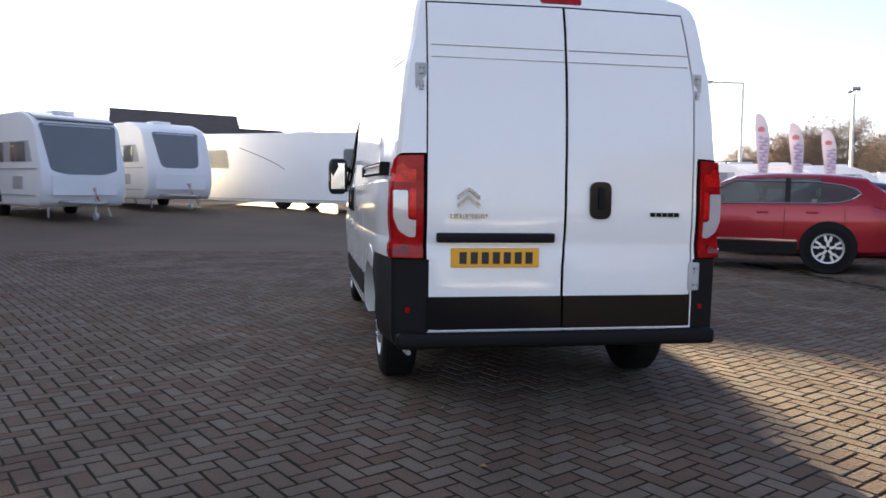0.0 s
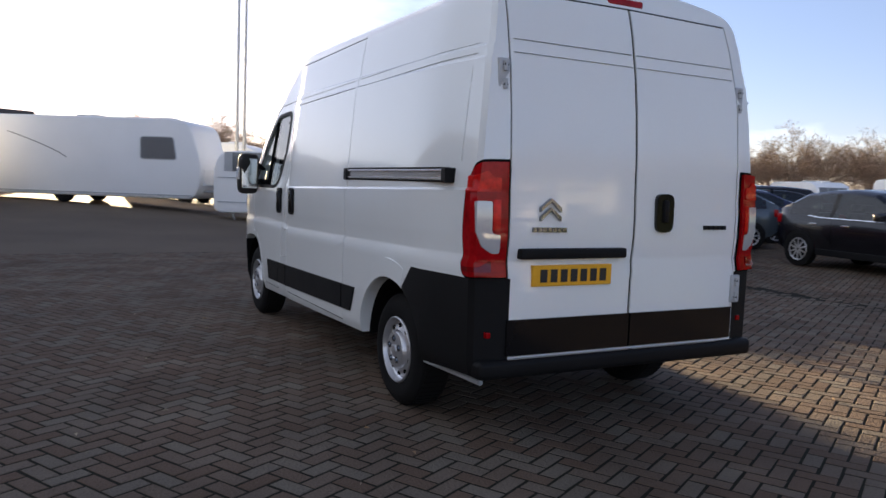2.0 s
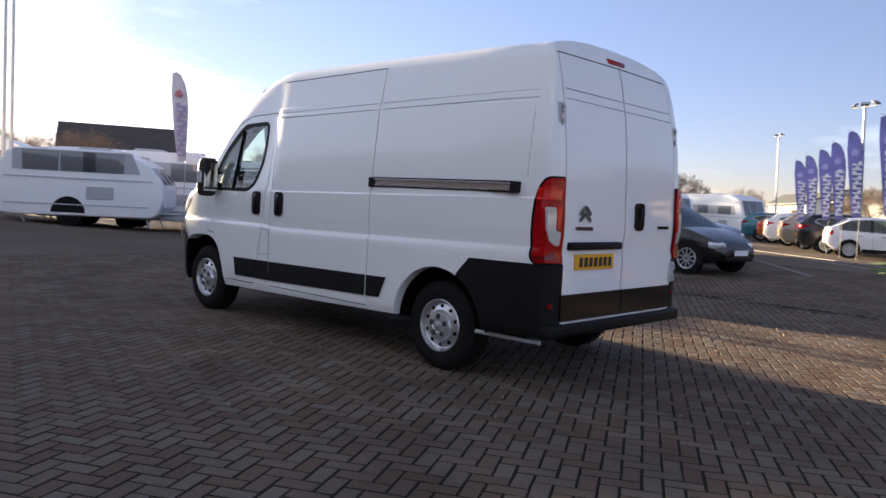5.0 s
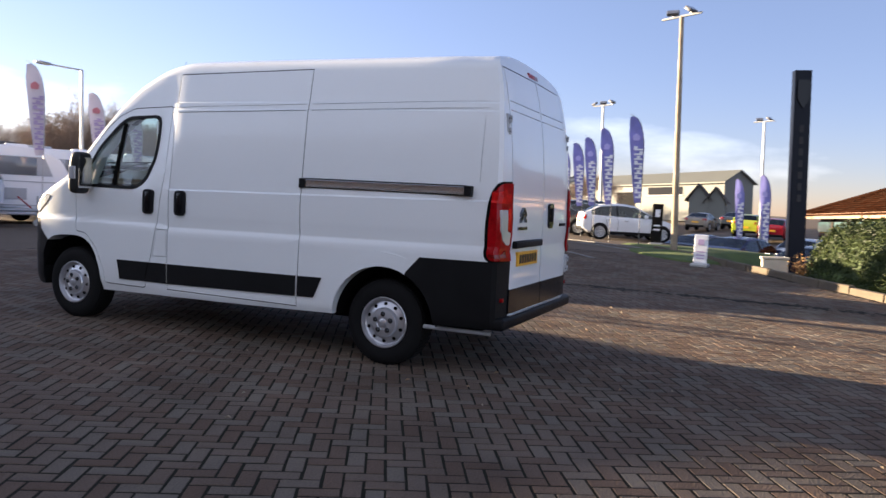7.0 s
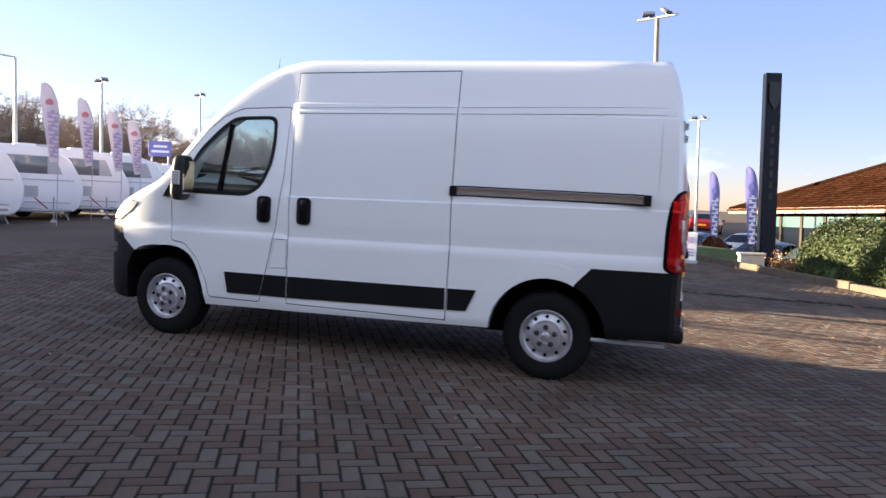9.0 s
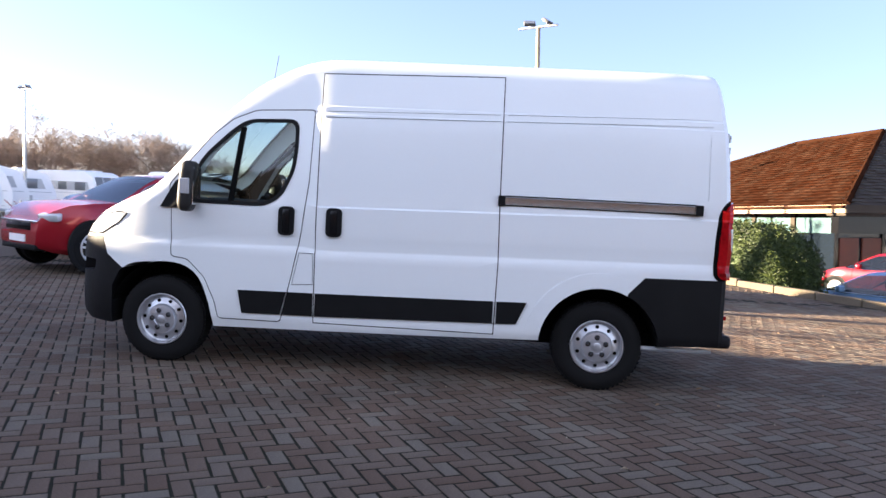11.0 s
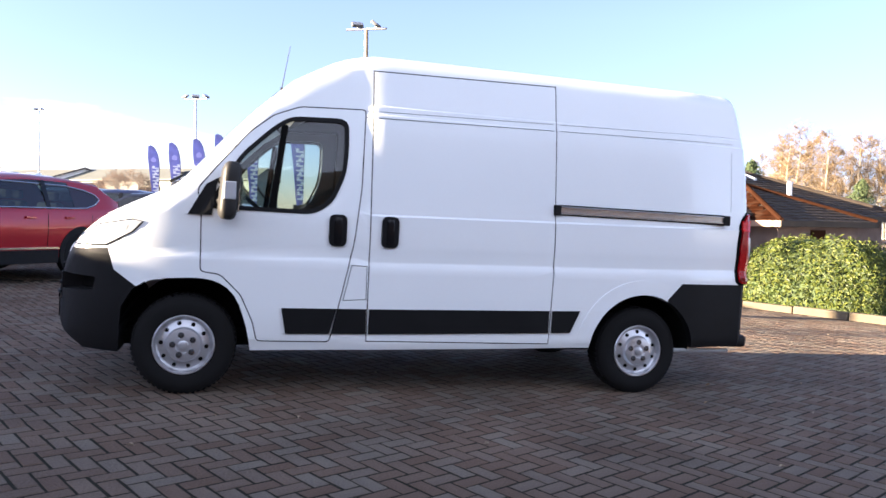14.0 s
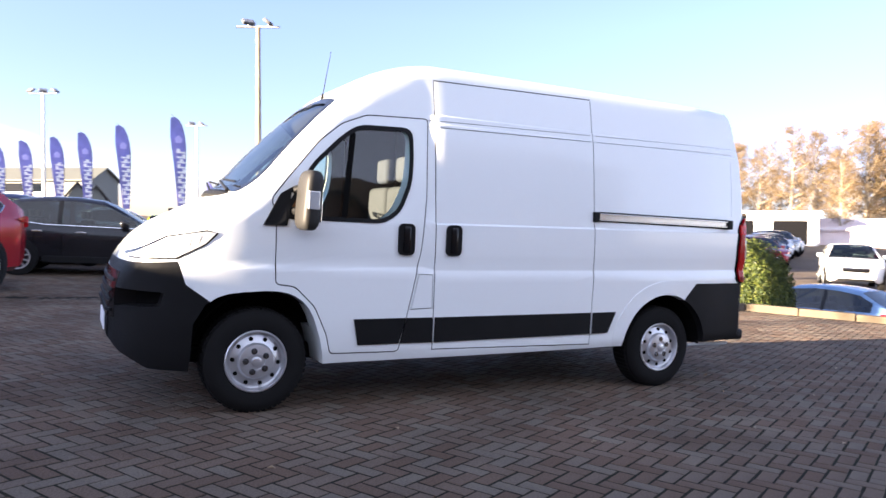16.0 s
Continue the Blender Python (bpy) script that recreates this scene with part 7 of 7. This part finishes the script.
def birch(seed, high):
    """A leading stem with rising side branches, thinly leaved."""
    rnd = random.Random(seed)
    tree = thing("birch_tree", pose(0, 0, -200), "pale-stemmed birch with thin golden autumn leaves", "tree", "trees")
    stem, twigs, leaves = B(), B(), B()
    n, line = 14, [Vector((0, 0, 0))]
    for k in range(n):
        line.append(line[-1] + Vector((rnd.gauss(0, 0.07), rnd.gauss(0, 0.07), high / n)))
    for k in range(n):
        rod(stem, line[k], line[k + 1], 0.15 * (1 - k / n) + 0.02, 0.15 * (1 - (k + 1) / n) + 0.02, 6, False)
    def sliver(bm, p, q, r):
        w = (q - p).cross(Vector((rnd.gauss(0, 1), rnd.gauss(0, 1), 0.1))).normalized() * r
        bm.faces.new([bm.verts.new(v) for v in (p - w, p + w, q + w * 0.5, q - w * 0.5)])
    for _ in range(70):
        t = rnd.uniform(0.16, 0.98)
        k = min(n - 1, int(t * n))
        p = line[k].lerp(line[k + 1], t * n - k)
        a, rise = rnd.uniform(0, 6.283), rnd.uniform(0.35, 1.1)
        d = Vector((math.cos(a), math.sin(a), rise)).normalized()
        reach = high * (0.05 + 0.24 * (1 - t) ** 0.7 * min(1, t / 0.3)) * rnd.uniform(0.6, 1.15)
        tip = p + d * reach
        sliver(stem if reach > 1.6 else twigs, p, tip, 0.030)
        for _ in range(9):
            q = p.lerp(tip, rnd.uniform(0.25, 1))
            e = (d + Vector((rnd.gauss(0, 0.6), rnd.gauss(0, 0.6), rnd.gauss(0.1, 0.4)))).normalized()
            r = q + e * rnd.uniform(0.3, 0.8)
            sliver(twigs, q, r, 0.011)
            for _ in range(4):
                s2 = r + Vector((rnd.gauss(0, 0.2), rnd.gauss(0, 0.2), rnd.gauss(-0.05, 0.2)))
                sliver(twigs, q.lerp(r, 0.6), s2, 0.008)
                if rnd.random() < 0.85:
                    leaf_bm(leaves, s2, Vector((rnd.gauss(0, 1), rnd.gauss(0, 1), rnd.gauss(0, 1))).normalized(), rnd.uniform(0.09, 0.17), rnd)
    part("trunk", stem, M_BIRCH, tree, "pale birch stem")
    tagged(part("twig_growth", twigs, M_GOLDTWIG, tree), kind="stuff")
    tagged(part("crown", leaves, M_GOLD, tree, "thin golden autumn leaves"), kind="stuff")
    return tree


def conifer(seed, high):
    rnd = random.Random(seed)
    tree = thing("conifer", pose(0, 0, -200), "dark green conifer with ragged boughs", "tree", "trees")
    part("trunk", rod(B(), (0, 0, 0), (0, 0, high), 0.16, 0.03, 8), M_BARK, tree)
    bm = B()
    for _ in range(3600):
        t = rnd.uniform(0.12, 1) ** 0.8
        z = high * t
        r = (1 - t) ** 0.6 * high * 0.42 * rnd.uniform(0.15, 1.1) + 0.1
        a = rnd.uniform(0, 6.283)
        p = Vector((r * math.cos(a), r * math.sin(a), z - 0.2 * r))
        n = Vector((rnd.gauss(0, 0.5) + math.cos(a), rnd.gauss(0, 0.5) + math.sin(a), rnd.gauss(0.6, 0.5))).normalized()
        leaf_bm(bm, p, n, rnd.uniform(0.2, 0.42), rnd)
    tagged(part("bough_growth", bm, M_CONIFER, tree), kind="stuff")
    return tree


def plant(protos, spots):
    """The first spot of each kind takes the tree itself, the rest take copies."""
    used = set()
    for k, (x, y, s, a) in enumerate(spots):
        p = protos[k % len(protos)]
        m = pose(x, y, land(x, y) - 0.1, 0, 0, a) @ Matrix.Diagonal((s, s, s, 1))
        if p.name in used:
            c = copy_thing(p, pose(x, y, land(x, y) - 0.1, 0, 0, a))
            c.scale = (s, s, s)
        else:
            used.add(p.name)
            p.matrix_world = m


rnd = random.Random(5)
BARE = [bare_tree("bare_tree", "leafless winter tree with fine brown twigs", 10 + k, 9.0, 0.75) for k in range(4)]
spots = []
for k in range(30):
    h = 36 + 27 * k / 29 + rnd.uniform(-0.6, 0.6)
    d = rnd.uniform(62, 84)
    spots.append((-4 + d * math.sin(radians(h)), -1 + d * math.cos(radians(h)), rnd.uniform(0.85, 1.15), rnd.uniform(0, 360)))
# those at x 15.0, 6.6 and 4.2 are added to dapple the paving with shade
spots += [(9.5, 48, 0.8, 20), (12.5, 52, 0.7, 80), (15.0, 49, 0.85, 140), (6.6, 47, 0.8, 250), (4.2, 51, 0.85, 310), (52, 27, 0.82, 30), (54.5, 25, 0.8, 200), (70, 33, 0.7, 90), (85, 31, 0.75, 10), (36, 38, 0.9, 66), (68.3, 13.8, 0.8, 25), (74, 16.5, 0.55, 130)]
plant(BARE, spots)
GOLDEN = [birch(40 + k, 11.0) for k in range(4)]
spots = []
for k in range(56):
    h = 127.5 + 27 * k / 55 + rnd.uniform(-0.6, 0.6)
    d = rnd.uniform(68, 92)
    spots.append((-6 + d * math.sin(radians(h)), 3 + d * math.cos(radians(h)), rnd.uniform(0.68, 0.98), rnd.uniform(0, 360)))
plant(GOLDEN, spots)
CON = [conifer(60 + k, 9.0) for k in range(2)]
plant(CON, [(-6 + d * math.sin(radians(h)), 3 + d * math.cos(radians(h)), s, a) for h, d, s, a in ((121.0, 66, 0.60, 0), (123.2, 64, 0.64, 50), (124.6, 67, 0.58, 90), (126.6, 62, 0.72, 10), (129.8, 68, 0.5, 70), (119, 64, 0.55, 30), (133.5, 72, 0.6, 15))])

# ---- paving ----
def paver(verts, faces, cx, cy, a, z, tilt, L=0.2, W=0.1):
    g, ch = 0.0058, 0.0045
    ca, sa = math.cos(a), math.sin(a)
    base = len(verts)
    for (l, w, zz) in ((L / 2 - g, W / 2 - g, -0.045), (L / 2 - g, W / 2 - g, -ch), (L / 2 - g - ch, W / 2 - g - ch, 0.0)):
        for sx, sy in ((-1, -1), (1, -1), (1, 1), (-1, 1)):
            x, y = sx * l, sy * w
            verts.append((cx + ca * x - sa * y, cy + sa * x + ca * y, z + zz + tilt[0] * x + tilt[1] * y))
    for k in (0, 4):
        for i in range(4):
            j = (i + 1) % 4
            faces.append((base + k + i, base + k + j, base + k + 4 + j, base + k + 4 + i))
    faces.append((base + 8, base + 9, base + 10, base + 11))


def make_paving():
    rnd = random.Random(3)
    bed = B()
    for x0, x1, y0, y1 in (PAVE, PAVE_EAST):
        nx, ny = max(2, int(x1 - x0)), max(2, int(y1 - y0))
        grid = [[bed.verts.new((x, y, land(x, y) - 0.0022 if (x - KX) * KS - (y - KY) * KC < 0.2 else -0.0022)) for y in (y0 + (y1 - y0) * k / ny for k in range(ny + 1))] for x in (x0 + (x1 - x0) * k / nx for k in range(nx + 1))]
        for a, b in zip(grid, grid[1:]):
            for k in range(ny):
                bed.faces.new((a[k], b[k], b[k + 1], a[k + 1]))
    # it stops at the kerb
    bmesh.ops.bisect_plane(bed, geom=bed.verts[:] + bed.edges[:] + bed.faces[:], plane_co=(KX, KY, 0), plane_no=(KS, -KC, 0), clear_outer=True)
    bed_ob = solo("pavement", bed, M_SAND, "herringbone block paving with sandy joints", "paving", kind="structure")
    A = radians(28)
    ca, sa = math.cos(A), math.sin(A)
    verts, faces, single = [], [], []
    reach = 290
    for i in range(-reach, reach):
        for j in range(-reach, reach):
            c = (i - j) % 4
            if c not in (0, 3):
                continue
            x, y = ((i + 1.0) * 0.1, (j + 0.5) * 0.1) if c == 0 else ((i + 0.5) * 0.1, (j + 1.0) * 0.1)
            wx, wy = ca * x - sa * y, sa * x + ca * y
            if not (paved(wx - 0.1, wy - 0.1) and paved(wx + 0.1, wy + 0.1) and paved(wx + 0.1, wy - 0.1)):
                continue
            if (wx - KX) * KS - (wy - KY) * KC > -0.12:
                continue
            ang = A + (0 if c == 0 else math.pi / 2) + rnd.gauss(0, 0.012)
            wx, wy = wx + rnd.gauss(0, 0.0013), wy + rnd.gauss(0, 0.0013)
            z, tilt = abs(rnd.gauss(0, 0.0009)) + land(wx, wy), (rnd.gauss(0, 0.005), rnd.gauss(0, 0.007))
            if -4.3 < wx < -2.7 and -0.2 < wy < 3.5:
                single.append((wx, wy, ang, z, tilt))
            else:
                paver(verts, faces, wx, wy, ang, z, tilt)
    me = bpy.data.meshes.new("pavers")
    me.from_pydata(verts, [], faces)
    tagged(part_mesh("pavers", me, M_BRICK, bed_ob, "red-brown and grey clay pavers"), kind="stuff")
    v1, f1 = [], []
    paver(v1, f1, 0, 0, 0, 0, (0, 0))
    one = bpy.data.meshes.new("paver")
    one.from_pydata(v1, [], f1)
    one.materials.append(M_BRICK_ONE)
    for wx, wy, ang, z, tilt in single:
        ob = new("paver", one)
        ob.parent = bed_ob
        ob.matrix_basis = Matrix.Translation((wx, wy, z)) @ Matrix.Rotation(ang, 4, "Z") @ Matrix.Rotation(tilt[1], 4, "X") @ Matrix.Rotation(-tilt[0], 4, "Y")


make_paving()


def make_kerb():
    kerb = tagged(new("kerb"), "worn sandy concrete kerb stones", "kerb", kind="structure")
    stone = mesh_of(box(B(), -0.449, 0.449, -0.07, 0.07, -0.1, 0.13, 0.018, 2))
    stone.materials.append(M_KERB)
    rnd = random.Random(9)
    for k in range(42):
        s = -21 + 0.915 * k
        ob = new("kerb_stone", stone)
        ob.parent = kerb
        x, y = along(s, 0.07)
        ob.matrix_basis = pose(x, y, rnd.gauss(0, 0.006) + land(x, y), 0, 0, 30 + rnd.gauss(0, 0.3))


make_kerb()


# ---- markings and litter ----
def marking(p, q, wide=0.1):
    p, q = Vector((*p, 0)), Vector((*q, 0))
    side = (q - p).normalized().cross(Vector((0, 0, 1))) * wide / 2
    bm = B()
    n = max(2, int((q - p).length / 1.0))
    rows = []
    for i in range(n + 1):
        c = p.lerp(q, i / n)
        rows.append([bm.verts.new((v.x, v.y, land(v.x, v.y) + dz)) for v, dz in ((c - side, 0.016), (c + side, 0.016), (c - side, -0.02), (c + side, -0.02))])
    for a, b in zip(rows, rows[1:]):
        bm.faces.new((a[0], a[1], b[1], b[0]))
        bm.faces.new((a[2], a[0], b[0], b[2]))
        bm.faces.new((a[1], a[3], b[3], b[1]))
    bmesh.ops.recalc_face_normals(bm, faces=bm.faces[:])
    return solo("road_marking", bm, M_MARKING, "faded white painted bay line", "marking", kind="structure")


marking((4.95, 7.55), (5.2, 6.55), 0.07)
marking((25.0, 7.5), (17.4, 0.9))
marking((18.3, 3.1), (14.2, -0.5))
marking((21.5, 8.0), (12.0, 1.2))


def make_litter():
    rnd = random.Random(21)
    bm = B()
    spots = [(-0.64, -0.89), (-2.73, 0.04), (-0.6, -1.85), (-1.5, 3.2), (-1.6, 2.7), (-2.1, 3.6), (-1.3, -0.4)]
    spots += [(rnd.uniform(-5.5, 4.0), rnd.uniform(-5.5, 6.5)) for _ in range(70)]
    for k, (x, y) in enumerate(spots):
        n = Vector((rnd.gauss(0, 0.25), rnd.gauss(0, 0.25), 1)).normalized()
        leaf_bm(bm, Vector((x, y, land(x, y) + 0.010)), n, rnd.uniform(0.03, 0.055) if k < 7 else rnd.uniform(0.012, 0.032), rnd)
    return solo("leaf_litter", bm, M_DEADLEAF, "scattered dry leaves and scraps on the paving", "litter", kind="stuff")


make_litter()
